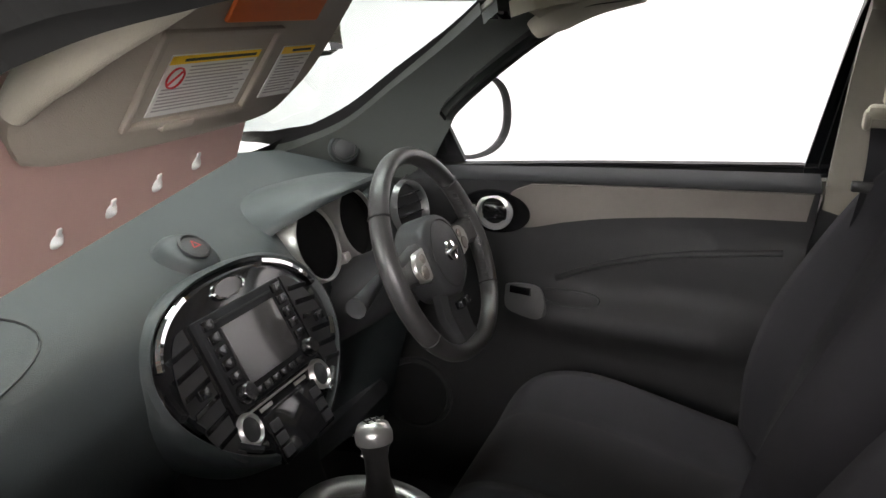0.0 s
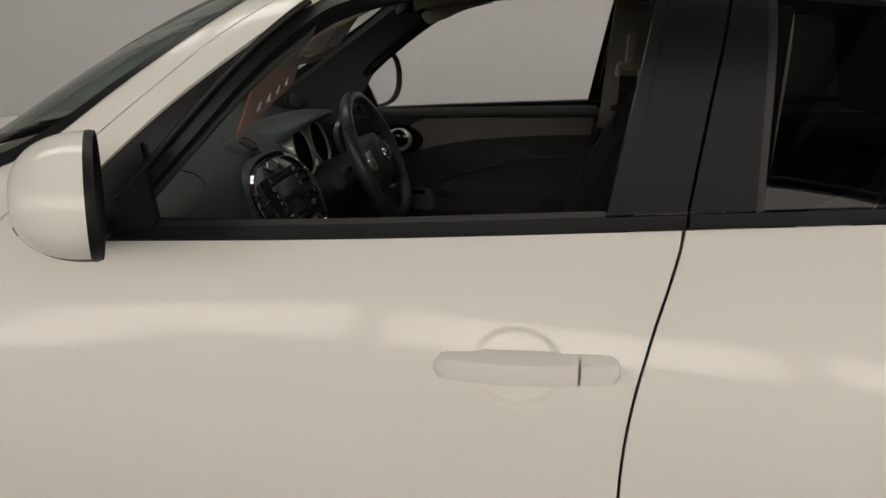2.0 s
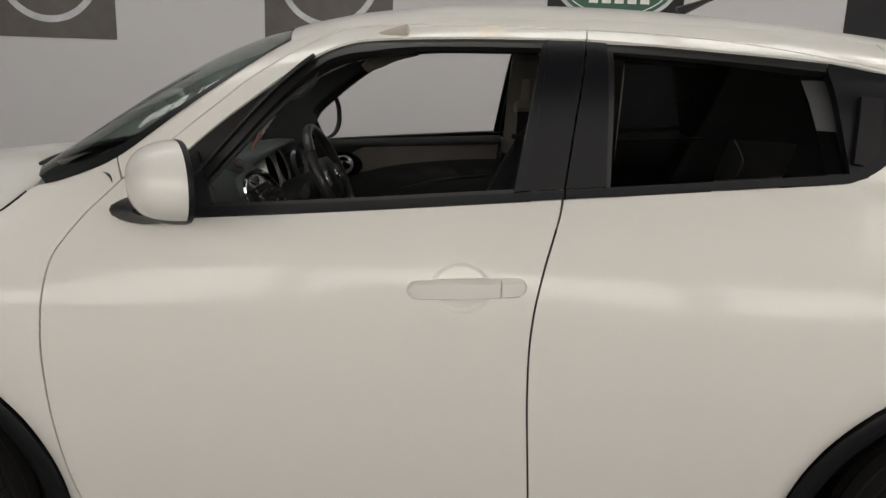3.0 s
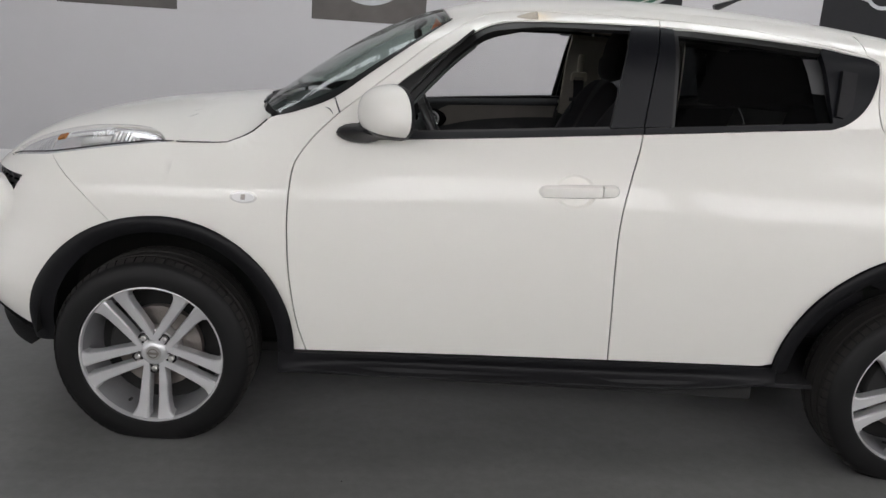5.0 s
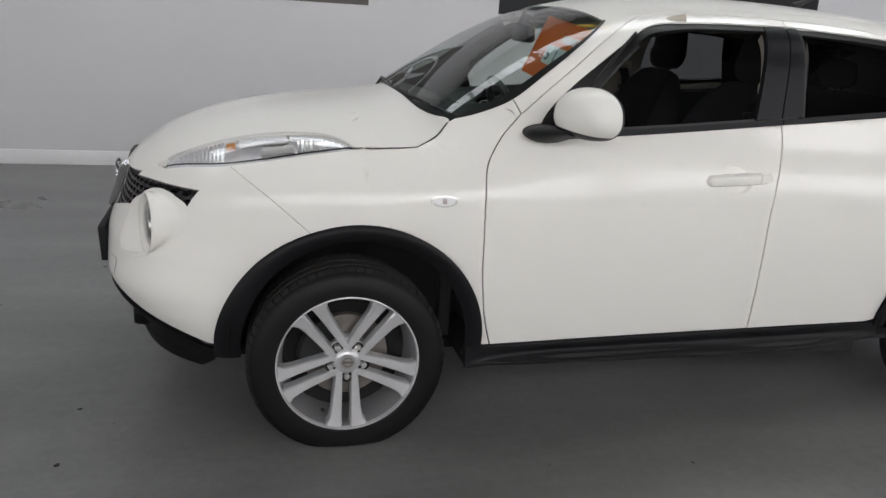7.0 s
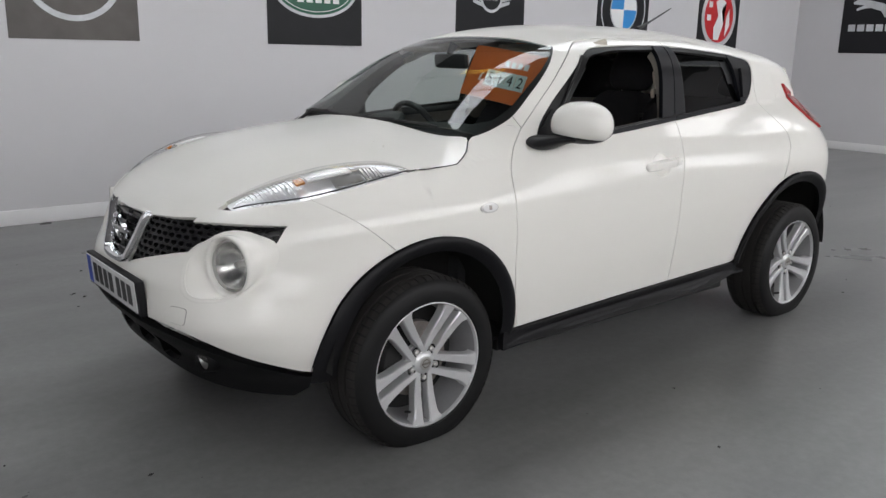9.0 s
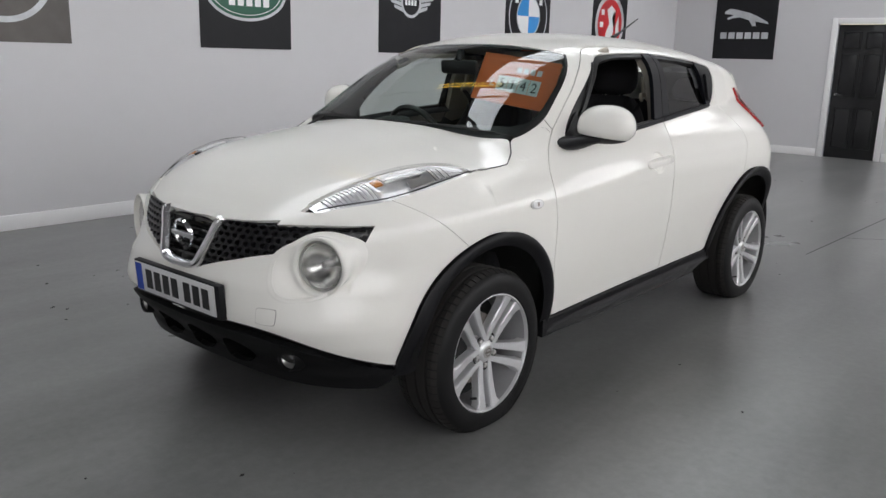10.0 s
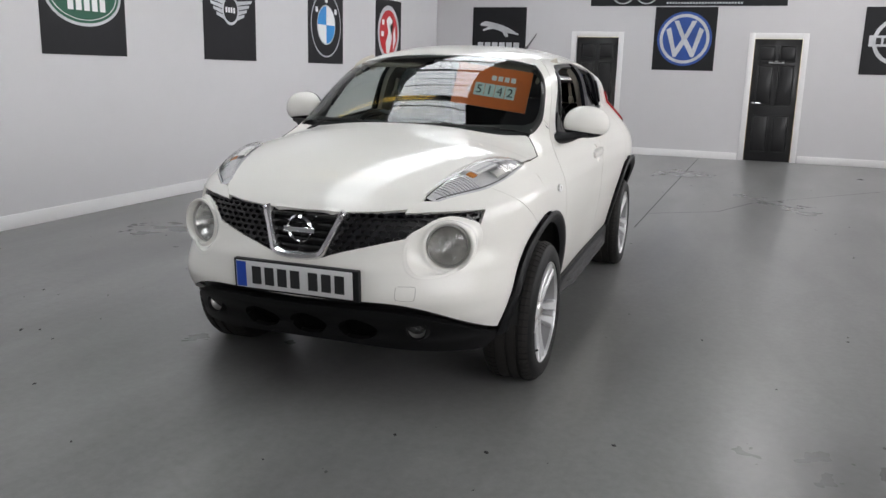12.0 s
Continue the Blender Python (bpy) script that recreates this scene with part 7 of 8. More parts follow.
def door_inner(s):
    d = new("door_lining")
    d.parent = car

    def fn(off=0.0):
        def f(x, z):
            y0 = width(x, min(z, belt(x))) - 0.055
            arm = math.exp(-((z - 0.775) / 0.055) ** 2) * max(0.0, min(1.0, (x - 0.86) / 0.12)) * max(0.0, min(1.0, (1.42 - x) / 0.1))
            y = min(y0, 0.742) - 0.028 * math.exp(-((z - 0.95) / 0.10) ** 2) - 0.055 * arm
            return x, s * (y - off), z
        return f
    base = [(0.60, 0.30), (1.33, 0.30), (1.40, 0.60), (1.425, 0.8), (1.455, 1.03), (1.455, 1.098), (0.66, 1.052), (0.58, 0.98), (0.545, 0.8), (0.555, 0.55)]
    c = (1.0, s * 2.0, 0.8)
    panel("lining_base", base, fn(), DOORPLASTIC, d, 0.025, 0.02, inside=c)
    top = [(0.66, 1.052), (1.455, 1.098), (1.45, 1.128), (0.70, 1.08)]

    def sill(x, z):
        t = (z - (1.052 + (x - 0.66) * 0.058)) / 0.03
        return x, s * (min(width(x, belt(x)) - 0.050, 0.70) + 0.03 * max(0, t) ** 2 - 0.018), z
    panel("lining_top", top, sill, CONSOLE, d, 0.015, 0.02, inside=c)
    up = [(x, 1.045 + (x - 0.66) * 0.058) for x in np.linspace(1.445, 0.93, 14)]
    cloth = smoothline([(0.93, 1.060), (0.885, 1.035), (0.875, 0.985), (0.91, 0.962), (1.00, 0.984), (1.10, 1.003), (1.28, 1.024), (1.44, 1.034)]) + up
    panel("cloth_insert", cloth, fn(0.004), DOORFABRIC, d, 0.025, 0.006, inside=c, label="taupe cloth insert")
    # handle bowl
    el = lambda k, a, b: [(0.850 + a * k * math.cos(t), 0.992 + b * k * math.sin(t)) for t in np.linspace(0, 2 * math.pi, 32, endpoint=False)]
    panel("handle_bowl", el(1, 0.075, 0.048), fn(0.006), GLOSSBLACK, d, 0.02, 0.006, inside=c)
    h = new("inner_handle")
    h.parent = d
    y = fn(0.012)(0.85, 0.992)[1]
    mm = frame_of((0.850, y, 0.994), (1, 0, 0), (0, 0, 1)) @ (Matrix() if s > 0 else pose(0, 0, 0, 0, 180, 0))
    bm = bmesh.new()
    revolve(bm, [(0.026, -0.004), (0.031, 0.006), (0.037, 0.004), (0.040, -0.006)], mm, 36)
    part("bright_ring", bm, INNERSILVER, h, smooth=50)
    bm = bmesh.new()
    local_box(bm, mm, -0.062, -0.038, -0.012, 0.012, -0.004, 0.008, 0.004)
    part("lock_tab", bm, INNERSILVER, h, smooth=40)
    bm = bmesh.new()
    local_box(bm, mm, -0.022, 0.030, -0.016, 0.016, -0.004, 0.006, 0.005)
    part("lever", bm, GLOSSBLACK, h, smooth=40)
    # armrest slot and switch plate
    sl = [(1.012 + 0.064 * math.cos(t), 0.822 + 0.014 * (abs(math.sin(t)) ** 0.7) * (1 if math.sin(t) > 0 else -1)) for t in np.linspace(0, 2 * math.pi, 32, endpoint=False)]
    # flat black oval in place of a shaded hollow
    panel("pull_pocket", sl, fn(0.003), INK, d, 0.02, 0.0, inside=c)
    bm = bmesh.new()
    tube(bm, [Vector(fn(0.004)(x, z)) for x, z in sl], 0.0025, 5, closed=True)
    part("pocket_edge", bm, DASHDARK, d, smooth=True)
    sp = smoothline([(0.872, 0.826), (0.90, 0.834), (0.948, 0.834), (0.966, 0.80), (0.955, 0.772), (0.905, 0.768), (0.872, 0.778), (0.872, 0.826)], 3)[:-1]
    panel("switch_plate", sp, fn(0.012), GUNMETAL, d, 0.02, 0.012, inside=c, label="gunmetal switch plate")
    panel("window_switch", [(0.884, 0.829), (0.930, 0.831), (0.932, 0.816), (0.884, 0.814)], fn(0.018), GLOSSBLACK, d, 0.02, 0.006, inside=c)
    # pocket moulding: a long soft ridge
    bm = bmesh.new()
    tube(bm, [Vector(fn(0.0)(x, z)) for x, z in smoothline([(0.98, 0.855), (1.08, 0.90), (1.20, 0.935), (1.32, 0.955), (1.41, 0.966)])], 0.007, 8)
    part("lining_ridge", bm, DOORPLASTIC, d, smooth=True)
    # speaker ring low in the door
    p = Vector(fn(0.004)(0.66, 0.52))
    mm = frame_of(p, (1, 0, 0), (0, 0, 1)) @ (Matrix() if s > 0 else pose(0, 0, 0, 0, 180, 0))
    bm = bmesh.new()
    revolve(bm, [(0.075, -0.002), (0.080, 0.008), (0.088, 0.006), (0.09, -0.004)], mm, 36)
    part("speaker_ring", bm, DASHDARK, d, smooth=50)
    # inner frame of the door and of the body side
    fin = smoothline(FIN if s < 0 else FINB)
    panel("screen_pillar_trim", [(0.37, 1.00), (0.352, 1.09)] + [(x - 0.004, z + 0.003) for x, z in smoothline(SCREENEDGE)[2:-1]] + [(0.915, 1.438), (0.985, 1.405)] + [(x + 0.006, z - 0.006) for x, z in fin[::-1] if x < 0.98] + [(0.70, 1.07), (0.66, 1.02), (0.55, 1.00), (0.45, 0.99)], side(s, -0.026), PILLARGREY, d, 0.02, 0.022 if s > 0 else 0.008, inside=c)
    panel("rail_trim", [(0.95, 1.41), (0.915, 1.44), (0.96, 1.455)] + [(x, share(x, 0.88)) for x in np.linspace(1.0, 2.2, 14)] + [(2.2, 1.42), (1.6, 1.465), (1.47, 1.472)] + [(x, z + 0.03) for x, z in fin[::-1] if x > 1.02], side(s, -0.034), CREAM, d, 0.03, 0.028, inside=c)
    bm = bmesh.new()
    if s < 0:
        tube(bm, smoothline([(0.926, -0.517, 1.344), (0.958, -0.522, 1.366), (1.0, -0.527, 1.388), (1.06, -0.532, 1.416), (1.12, -0.545, 1.446), (1.18, -0.56, 1.465)]), [0.009 + 0.005 * min(1, k / 8) for k in range(31)], 12, 1.2)
    else:
        tube(bm, smoothline([(0.940, 0.598, 1.362), (0.985, 0.592, 1.394), (1.05, 0.582, 1.424), (1.13, 0.57, 1.446)]), [0.016 + 0.014 * min(1, k / 6) for k in range(19)], 12, 1.2)
    part("corner_trim", bm, CREAM, d, "cream cloth-faced corner trim", smooth=60)
    panel("pillar_trim_upper", [(1.478, 1.445), (1.462, 1.09), (1.56, 1.06), (1.63, 1.08), (1.66, 1.44)], side(s, -0.05), PILLARTRIM, d, 0.03, 0.03, inside=c, label="beige pillar trim")
    panel("pillar_trim_lower", [(1.462, 1.088), (1.42, 0.75), (1.36, 0.45), (1.60, 0.42), (1.62, 0.8), (1.63, 1.078), (1.56, 1.058)], side(s, -0.045), DASHDARK, d, 0.04, 0.02, inside=c)
    panel("rear_lining", [(1.64, 0.4), (1.98, 0.4), (2.03, 0.64), (2.13, 0.82), (2.3, 0.93), (2.3, 1.17), (1.64, 1.12)], side(s, -0.045), DASHDARK, d, 0.05, 0.02, inside=c)
    panel("quarter_trim", [(2.05, 1.42), (2.12, 1.17), (2.75, 1.15), (2.75, 1.40), (2.3, 1.44)], side(s, -0.03), DASHDARK, d, 0.05, 0.0, inside=c)
    # tweeter
    p = Vector((0.529, s * 0.647, 1.108))
    mm = Matrix.Translation(p) @ Vector((0.55, -s * 0.82, 0.12)).to_track_quat("Z", "Y").to_matrix().to_4x4()
    bm = bmesh.new()
    revolve(bm, [(0.027, -0.016), (0.026, 0.004), (0.0225, 0.008), (0.021, 0.005), (0.012, 0.008), (0.0, 0.009)], mm, 28)
    part("tweeter", bm, DASHDARK, d, "round speaker grille", smooth=40)
    bm = bmesh.new()
    revolve(bm, [(0.034, -0.020), (0.033, 0.0), (0.029, 0.0045), (0.0265, 0.002), (0.0265, -0.01)], mm, 28)
    part("tweeter_ring", bm, DASH, d, smooth=40)
    # seat belt
    b = new("seat_belt")
    b.parent = car
    a0 = Vector(side(s, -0.085)(1.535, 1.240))
    pts = [a0, Vector((1.525, s * 0.545, 1.15)), Vector((1.512, s * 0.56, 1.03)), Vector(side(s, -0.10)(1.49, 0.8)), Vector(side(s, -0.09)(1.47, 0.45))]
    bm = bmesh.new()
    rows = []
    for q in smoothline([tuple(v) for v in pts], 5):
        q = Vector(q)
        rows.append([q + Vector((0.024, -s * 0.006, 0.0)), q + Vector((0, -s * 0.002, 0)), q + Vector((-0.024, -s * 0.006, 0.0))])
    grid(bm, rows)
    part("webbing", bm, FABRIC, b, smooth=True)
    bm = bmesh.new()
    mm = frame_of(a0 + Vector((0, -s * 0.012, 0.015)), (1, 0, 0), (0.06, -s * 0.2, 1)) @ (Matrix() if s > 0 else pose(0, 0, 0, 0, 180, 0))
    local_box(bm, mm, -0.014, 0.014, 0.022, 0.105, -0.012, 0.006, 0.008)
    local_box(bm, mm, -0.034, 0.034, 0.0, 0.024, -0.012, 0.010, 0.009)
    local_box(bm, mm, -0.038, -0.024, -0.02, 0.016, -0.012, 0.008, 0.008)
    local_box(bm, mm, 0.024, 0.038, -0.02, 0.016, -0.012, 0.008, 0.008)
    part("belt_guide", bm, CREAM, b, "cream plastic belt guide", smooth=40)
    p = Vector((1.519, s * 0.540, 1.116))
    mm = frame_of(p, (1, 0, 0), (0, 0, 1)) @ (Matrix() if s > 0 else pose(0, 0, 0, 0, 180, 0))
    bm = bmesh.new()
    local_box(bm, mm, -0.034, 0.034, 0.012, 0.030, -0.006, 0.006, 0.004)
    part("tongue_grip", bm, INK, b, smooth=40)
    bm = bmesh.new()
    for q in ((-0.014, -0.009, -0.035, 0.014), (0.009, 0.014, -0.035, 0.014), (-0.014, 0.014, -0.035, -0.028), (-0.014, 0.014, 0.004, 0.014)):
        local_box(bm, mm, q[0], q[1], q[2], q[3], -0.0015, 0.0015, 0.0)
    part("tongue", bm, CHROME, b)


for s in (-1, 1):
    door_inner(s)


def seat(yc, name):
    st = new(name)
    st.parent = car
    bm = bmesh.new()
    rows = []
    for x, z, w, k in ((0.925, 0.44, 0.225, 0.0), (0.918, 0.57, 0.235, 0.0), (0.942, 0.637, 0.245, 0.25), (1.00, 0.669, 0.252, 0.7), (1.09, 0.668, 0.257, 1.0), (1.20, 0.648, 0.258, 1.05), (1.32, 0.622, 0.255, 1.0), (1.44, 0.61, 0.25, 0.8)):
        row = []
        for q in np.linspace(-1, 1, 33):
            aq = abs(q)
            lift = 0.052 * k * max(0.0, (aq - 0.50) / 0.36) ** 1.2 if aq < 0.86 else 0.052 * k * max(0.0, 1 - ((aq - 0.86) / 0.14) ** 2 * 1.3)
            edge = 0.0 if aq < 0.86 else -0.10 * ((aq - 0.86) / 0.14) ** 2
            row.append((x, yc + w * q, z + min(lift, 0.052) + edge - 0.006 * math.exp(-((aq - 0.52) / 0.03) ** 2)))
        rows.append([(row[0][0], row[0][1], 0.42)] + row + [(row[-1][0], row[-1][1], 0.42)])
    fine = []
    for j in range(len(rows[0])):
        fine.append(smoothline([r[j] for r in rows], 4))
    grid(bm, list(map(list, zip(*fine))))
    bmesh.ops.recalc_face_normals(bm, faces=bm.faces)
    part("seat_cushion", bm, FABRIC, st, "black cloth cushion with side bolsters", smooth=True)
    bm = bmesh.new()
    rows = []
    for t, w, k, th in ((0.0, 0.245, 0.6, 0.10), (0.10, 0.262, 1.0, 0.12), (0.22, 0.268, 1.15, 0.12), (0.34, 0.254, 1.0, 0.11), (0.46, 0.222, 0.75, 0.10), (0.55, 0.178, 0.45, 0.085), (0.60, 0.135, 0.2, 0.06), (0.615, 0.08, 0.0, 0.03)):
        p = Vector((1.435 + 0.28 * t + 0.03 * t * t, yc, 0.64 + 0.97 * t))
        f, u = Vector((-0.93, 0, 0.37)), Vector((0.37, 0, 0.93))
        row = []
        for q in np.linspace(-1, 1, 33):
            aq = abs(q)
            lift = 0.062 * k * max(0.0, (aq - 0.52) / 0.34) ** 1.2 if aq < 0.86 else 0.062 * k * max(0.0, 1 - ((aq - 0.86) / 0.14) ** 2 * 1.2)
            row.append(p + Vector((0, w * q, 0)) + f * (min(lift, 0.075) + th * 0.35 - 0.006 * math.exp(-((aq - 0.54) / 0.03) ** 2) - (0.02 * ((aq - 0.86) / 0.14) ** 2 if aq > 0.86 else 0)))
        for q in np.linspace(1, -1, 13):
            row.append(p + Vector((0, w * 0.97 * q, 0)) - f * th * 0.65 * (1 - 0.4 * abs(q) ** 4))
        rows.append([tuple(v) for v in row])
    fine = []
    for j in range(len(rows[0])):
        fine.append(smoothline([r[j] for r in rows], 3))
    vs = grid(bm, list(map(list, zip(*fine))), True)
    bm.faces.new(vs[-1])
    bmesh.ops.recalc_face_normals(bm, faces=bm.faces)
    part("backrest", bm, FABRIC, st, "black cloth backrest with side bolsters", smooth=True)
    headrest(st, Vector((1.640, yc, 1.345)), 0.128, 0.112, 0.056)
    bm = bmesh.new()
    box(bm, 1.30, 1.50, yc - 0.285, yc - 0.245, 0.42, 0.60, 0.02)
    box(bm, 1.30, 1.50, yc + 0.245, yc + 0.285, 0.42, 0.60, 0.02)
    part("hinge_cover", bm, DASHDARK, st, smooth=40)
    bm = bmesh.new()
    box(bm, 0.95, 1.40, yc - 0.2, yc + 0.2, 0.29, 0.44, 0.02)
    part("seat_base", bm, DARK, st, smooth=40)


def headrest(parent, c, w, h, d):
    hr = new("headrest")
    hr.parent = parent
    bm = bmesh.new()
    rows = []
    for k in range(13):
        t = -1 + 2 * k / 12
        r = (1 - abs(t) ** 3.2) ** (1 / 2.4)
        wide = 1.0 - 0.10 * t
        rows.append([c + Vector((0.12 * t * h + d * r * math.cos(a) * (0.9 + 0.2 * (t < 0)), w * r * wide * math.sin(a) * (1 if abs(math.sin(a)) < 0.99 else 1), h * t)) for a in np.linspace(0, 2 * math.pi, 28, endpoint=False)])
    grid(bm, rows, True)
    bmesh.ops.remove_doubles(bm, verts=bm.verts, dist=1e-4)
    bmesh.ops.recalc_face_normals(bm, faces=bm.faces)
    part("headrest_pad", bm, FABRIC, hr, smooth=True)
    for s in (-1, 1):
        bm = bmesh.new()
        tube(bm, [c + Vector((-0.012, s * 0.055, -h * 0.7)), c + Vector((-0.05, s * 0.055, -h - 0.09))], 0.006, 8)
        part("headrest_post", bm, CHROME, hr, smooth=True)
        bm = bmesh.new()
        revolve(bm, [(0.014, 0.0), (0.013, 0.008), (0.007, 0.010)], Matrix.Translation(c + Vector((-0.038, s * 0.055, -h - 0.052))), 14)
        part("post_collar", bm, CHROME, hr, smooth=40)


seat(0.362, "driver_seat")
seat(-0.362, "passenger_seat")


def cabin_rest():
    bench = new("rear_bench")
    bench.parent = car
    boxed("bench_cushion", FABRIC, bench, (1.95, 2.42, -0.60, 0.60, 0.42, 0.68), 0.06)
    bm = bmesh.new()
    box(bm, -0.07, 0.07, -0.60, 0.60, 0, 0.58, 0.05, pose(2.44, 0, 0.62, 0, 16, 0))
    part("bench_back", bm, FABRIC, bench, smooth=40)
    for y in (-0.36, 0.36):
        headrest(bench, Vector((2.60, y, 1.26)), 0.12, 0.075, 0.045)
    bm = bmesh.new()
    box(bm, 0.40, 2.6, -0.735, 0.735, 0.30, 0.315)
    part("cabin_carpet", bm, CARPET, car)
    bm = bmesh.new()
    box(bm, 0.36, 0.40, -0.56, 0.56, 0.30, 0.74)
    box(bm, 0.36, 0.40, -0.64, 0.64, 0.745, 1.02)
    box(bm, 0.40, 0.62, -0.66, 0.66, 0.55, 0.60)
    part("bulkhead", bm, DASHDARK, car)
    bm = bmesh.new()
    box(bm, 2.55, 3.0, -0.58, 0.58, 1.0, 1.02)
    part("parcel_shelf", bm, DASHDARK, car)
    # headlining
    hy = [(x, house(x, 0.90) - 0.01) for x in np.linspace(0.98, 2.55, 20)]
    panel("headlining", mirrored([(0.93, 0.0), (0.94, 0.25), (0.965, 0.45)] + hy + [(2.56, 0.0)]), lifted(roof_pt, -0.035), CREAM, car, 0.05, 0.0, inside=(1.4, 0, 3.0))
    # inside mirror
    rm = new("rear_view_mirror")
    rm.parent = car
    m = frame_of((0.80, 0.02, 1.372), (0, 1, 0), (-0.12, 0.0, 1))
    bm = bmesh.new()
    local_box(bm, m, -0.115, 0.115, -0.034, 0.034, -0.03, 0.0, 0.016)
    part("mirror_housing", bm, INK, rm, smooth=40)
    bm = bmesh.new()
    local_box(bm, m, -0.105, 0.105, -0.027, 0.027, 0.0005, 0.002, 0.0)
    part("mirror_glass", bm, MIRROR, rm)
    bm = bmesh.new()
    tube(bm, [m @ Vector((0, 0, -0.02)), Vector((0.775, 0.02, 1.405)), Vector((0.80, 0.02, 1.445))], [0.012, 0.014, 0.022], 10)
    part("mirror_stem", bm, INK, rm, smooth=40)
    # buckles and levers between the seats
    for y in (0.105, -0.105):
        bk = new("belt_buckle")
        bk.parent = car
        m = frame_of((1.30, y, 0.655), (0, 1, 0), (-0.45, 0, 0.9))
        bm = bmesh.new()
        local_box(bm, m, -0.02, 0.02, -0.07, 0.0, -0.012, 0.012, 0.005)
        part("buckle_body", bm, DASHDARK, bk, smooth=40)
        bm = bmesh.new()
        local_box(bm, m, -0.017, 0.017, -0.012, 0.003, -0.010, 0.010, 0.003)
        part("release_button", bm, REDINK, bk, "red release button", smooth=40)
    # sun visors
    for s in (-1, 1):
        v = new("sun_visor")
        v.parent = car
        if s < 0:
            m = frame_of((0.965, -0.323, 1.449), (0, 1, 0), (0.56, 0, 0.83))
        else:
            m = frame_of((0.958, 0.325, 1.440), (0, 1, 0), (-1.0, 0, -0.30)) @ pose(0, 0, 0, 0, 0, 180)
            m = frame_of((0.955, 0.325, 1.428), (0, 1, 0), (-0.985, 0, -0.08)) @ Matrix.Translation((0, 0.0, 0))
        loop = [(0.205, 0.0), (0.205, -0.10), (0.185, -0.152), (0.13, -0.182), (-0.105, -0.186), (-0.150, -0.170), (-0.170, -0.122), (-0.172, 0.0)]
        if s > 0:
            loop = [(a, -b * 0.6) for a, b in loop][::-1]
        loop = [p for p in smoothline(loop, 4)]
        bm = bmesh.new()
        cx = sum(p[0] for p in loop) / len(loop)
        cy = sum(p[1] for p in loop) / len(loop)
        vs = grid(bm, [[m @ Vector((cx + (a - cx) * k, cy + (b - cy) * k, z)) for a, b in loop] for k, z in ((0.95, -0.011), (1.0, -0.005), (1.0, 0.004), (0.95, 0.010))], True)
        bm.faces.new(vs[-1])
        bm.faces.new(vs[0])
        bmesh.ops.recalc_face_normals(bm, faces=bm.faces)
        part("visor_pad", bm, VISOR, v, smooth=50)
        if s < 0:
            bm = bmesh.new()
            for q in ((-0.066, 0.092, -0.075, -0.069), (-0.066, 0.092, -0.161, -0.154), (-0.066, -0.059, -0.161, -0.069), (0.085, 0.092, -0.161, -0.069)):
                local_box(bm, m, *q, 0.008, 0.0145, 0.002)
            part("mirror_cover_frame", bm, VISOR, v, smooth=40)
            bm = bmesh.new()
            local_box(bm, m, -0.02, 0.02, -0.166, -0.156, 0.008, 0.016, 0.003)
            part("cover_tab", bm, VISOR, v, smooth=40)
            for nm, a0, a1, icon in (("warning_label", -0.043, 0.074, True), ("small_label", 0.112, 0.168, False)):
                lb = new(nm)
                lb.parent = v
                bm = bmesh.new()
                local_box(bm, m, a0, a1, -0.150, -0.092, 0.0102, 0.0112, 0.0)
                part("label_sheet", bm, LABEL, lb)
                bm = bmesh.new()
                local_box(bm, m, a0, a1, -0.100, -0.0925, 0.0112, 0.0118, 0.0)
                part("label_band", bm, YELLOW, lb, "yellow warning band")
                bm = bmesh.new()
                local_box(bm, m, a0 + 0.016, a1 - 0.006, -0.0975, -0.095, 0.0118, 0.0122, 0.0)
                part("label_heading", bm, INK, lb)
                for k in range(13):
                    bm = bmesh.new()
                    b = -0.1030 - k * 0.0034
                    x0 = a0 + (0.028 if icon and k < 6 else 0.004)
                    local_box(bm, m, x0, a1 - 0.004 - 0.006 * ((k * 7) % 3), b - 0.0011, b, 0.0112, 0.0116, 0.0)
                    part("text_bar", bm, LABELINK, lb)
                if icon:
                    bm = bmesh.new()
                    tube(bm, [m @ Vector((a0 + 0.014 + 0.0095 * math.cos(t), -0.113 + 0.0095 * math.sin(t), 0.0118)) for t in np.linspace(0, 2 * math.pi, 24, endpoint=False)], 0.0009, 5, closed=True)
                    tube(bm, [m @ Vector((a0 + 0.0075, -0.1195, 0.0118)), m @ Vector((a0 + 0.0205, -0.1065, 0.0118))], 0.0009, 5)
                    part("label_icon", bm, REDINK, lb)


cabin_rest()


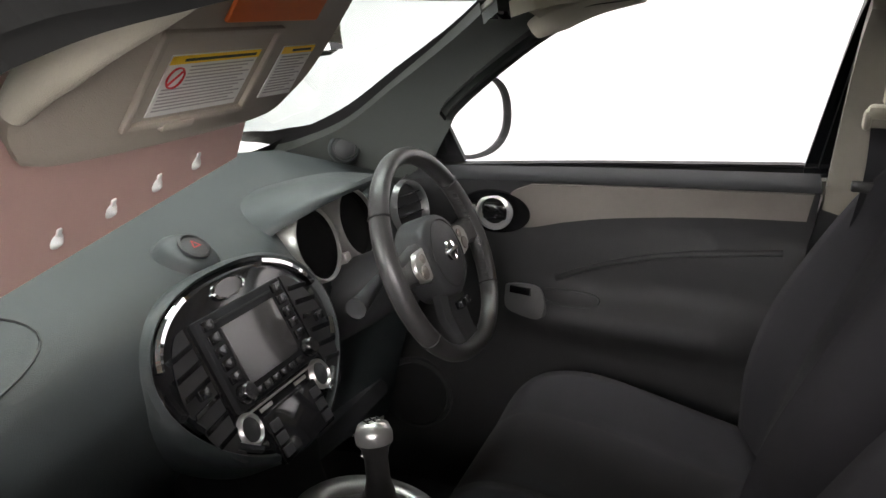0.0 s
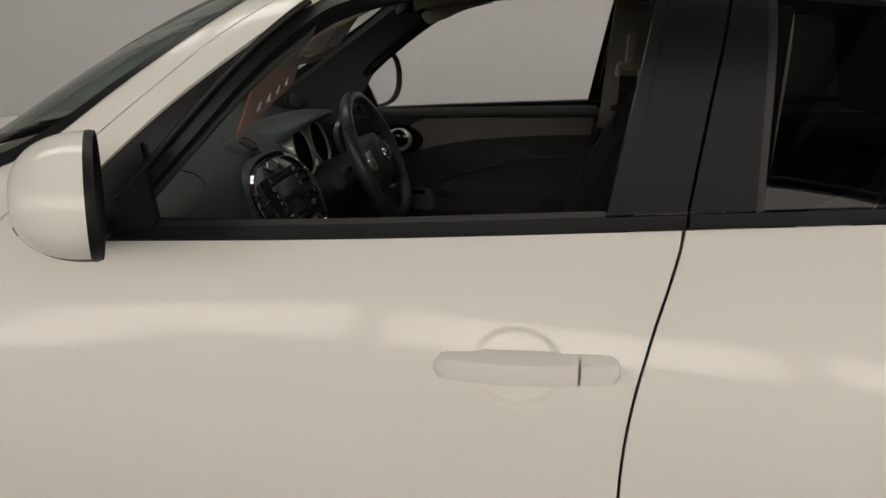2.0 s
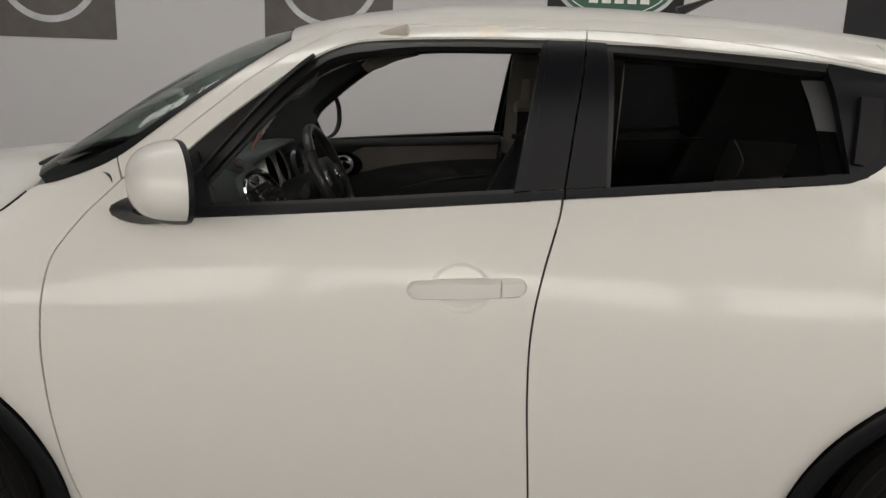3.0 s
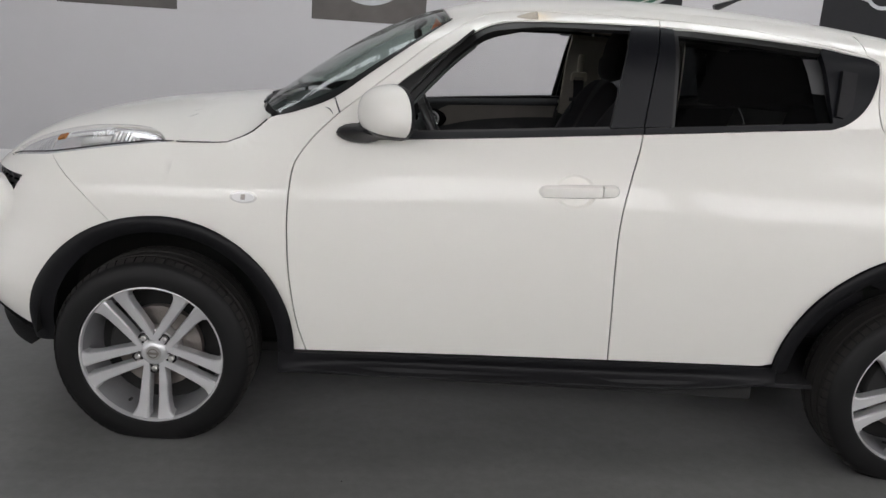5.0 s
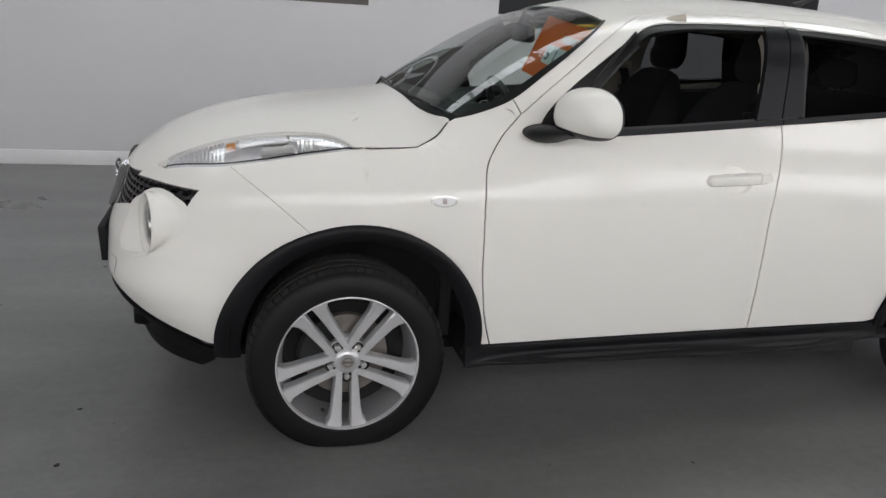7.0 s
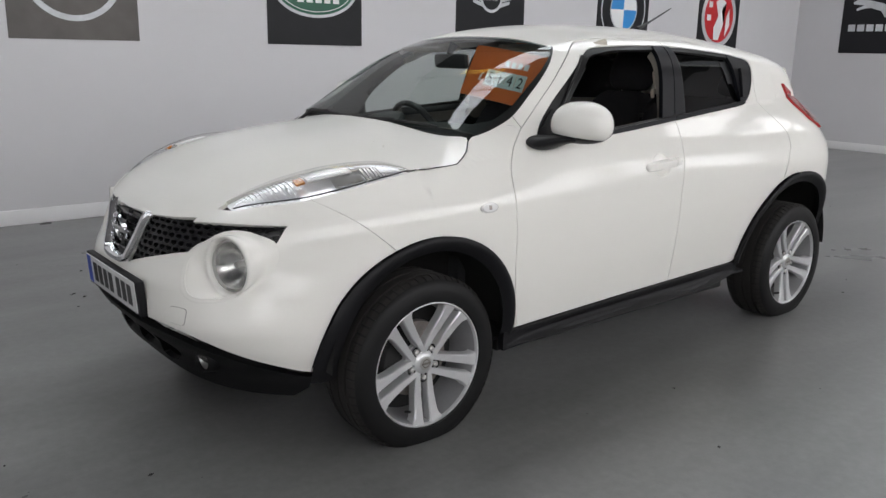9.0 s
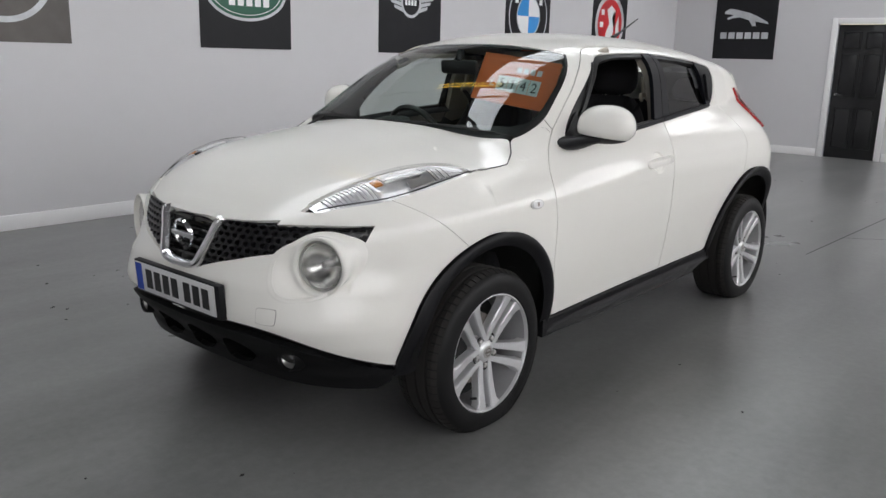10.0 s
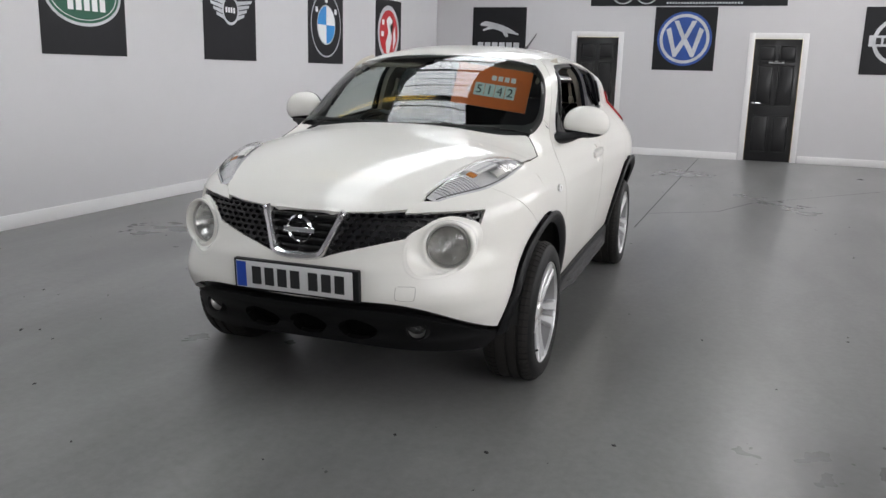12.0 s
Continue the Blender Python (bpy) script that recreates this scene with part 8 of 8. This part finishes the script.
def price_board():
    b = thing("price_board", "orange price board with number cards tucked behind the sun visor", "sign")
    T = Vector((0.804, -0.488, 1.178))
    m = frame_of(T, (-0.040, 0.420, 0.052), (0.37, 0, 0.93))
    W, H = 0.42, 0.235
    bm = bmesh.new()
    local_box(bm, m, 0, W, 0, H, -0.0015, 0.0015, 0.0)
    part("board_back", bm, BOARDBACK, b, "pale pink rear face")
    bm = bmesh.new()
    local_box(bm, m, 0.0, W, 0.0, H, -0.0024, -0.0016, 0.0)
    part("board_face", bm, ORANGE, b, "orange front face")
    # holder tongue folded over the visor
    bm = bmesh.new()
    v = frame_of((0.965, -0.323, 1.449), (0, 1, 0), (0.56, 0, 0.83))
    local_box(bm, v, -0.012, 0.125, -0.058, 0.03, 0.016, 0.020, 0.0015)
    part("hooked_flap", bm, ORANGE, b)
    for k in range(4):
        bm = bmesh.new()
        x = 0.106 + k * 0.0715
        revolve(bm, [(0.0, 0.007), (0.003, 0.006), (0.007, 0.003), (0.008, 0.0015)], m @ Matrix.Translation((x, 0.026, 0.0)), 12)
        local_box(bm, m, x - 0.003, x + 0.003, 0.026, 0.039, 0.0015, 0.004, 0.001)
        part("card_clip", bm, WHITEPLASTIC, b, smooth=40)
    # cards on the front, read from outside
    f = m @ Matrix.Translation((W, 0, -0.0026)) @ pose(0, 0, 0, 0, 180, 0)
    chars = "5142"
    for k, ch in enumerate(chars):
        x = 0.115 + k * 0.058
        cd = new("number_card")
        cd.parent = b
        bm = bmesh.new()
        local_box(bm, f, x, x + 0.055, 0.062, 0.135, 0.0, 0.0016, 0.0)
        part("card", bm, CARDBLUE, cd)
        letter("digit", ch, f @ Matrix.Translation((x + 0.0275, 0.076, 0.0020)), 0.068, INK, cd)
    letter("pound_sign", "\u00a3", f @ Matrix.Translation((0.088, 0.078, 0.0006)), 0.055, WHITEINK, b)
    bm = bmesh.new()
    for i in range(4):
        local_box(bm, f, 0.20 + i * 0.036, 0.226 + i * 0.036, 0.158, 0.186, 0.0, 0.0008, 0.0)
    part("emblem_bars", bm, WHITEINK, b)


def letter(name, text, m, size, material, parent):
    cu = bpy.data.curves.new(name, "FONT")
    cu.body, cu.size, cu.align_x, cu.extrude = text, size, "CENTER", 0.0003
    tmp = bpy.data.objects.new(name, cu)
    me = bpy.data.meshes.new_from_object(tmp)
    bpy.data.objects.remove(tmp)
    me.transform(m)
    me.materials.append(material)
    ob = new(name, me)
    ob.parent = parent
    return ob


price_board()
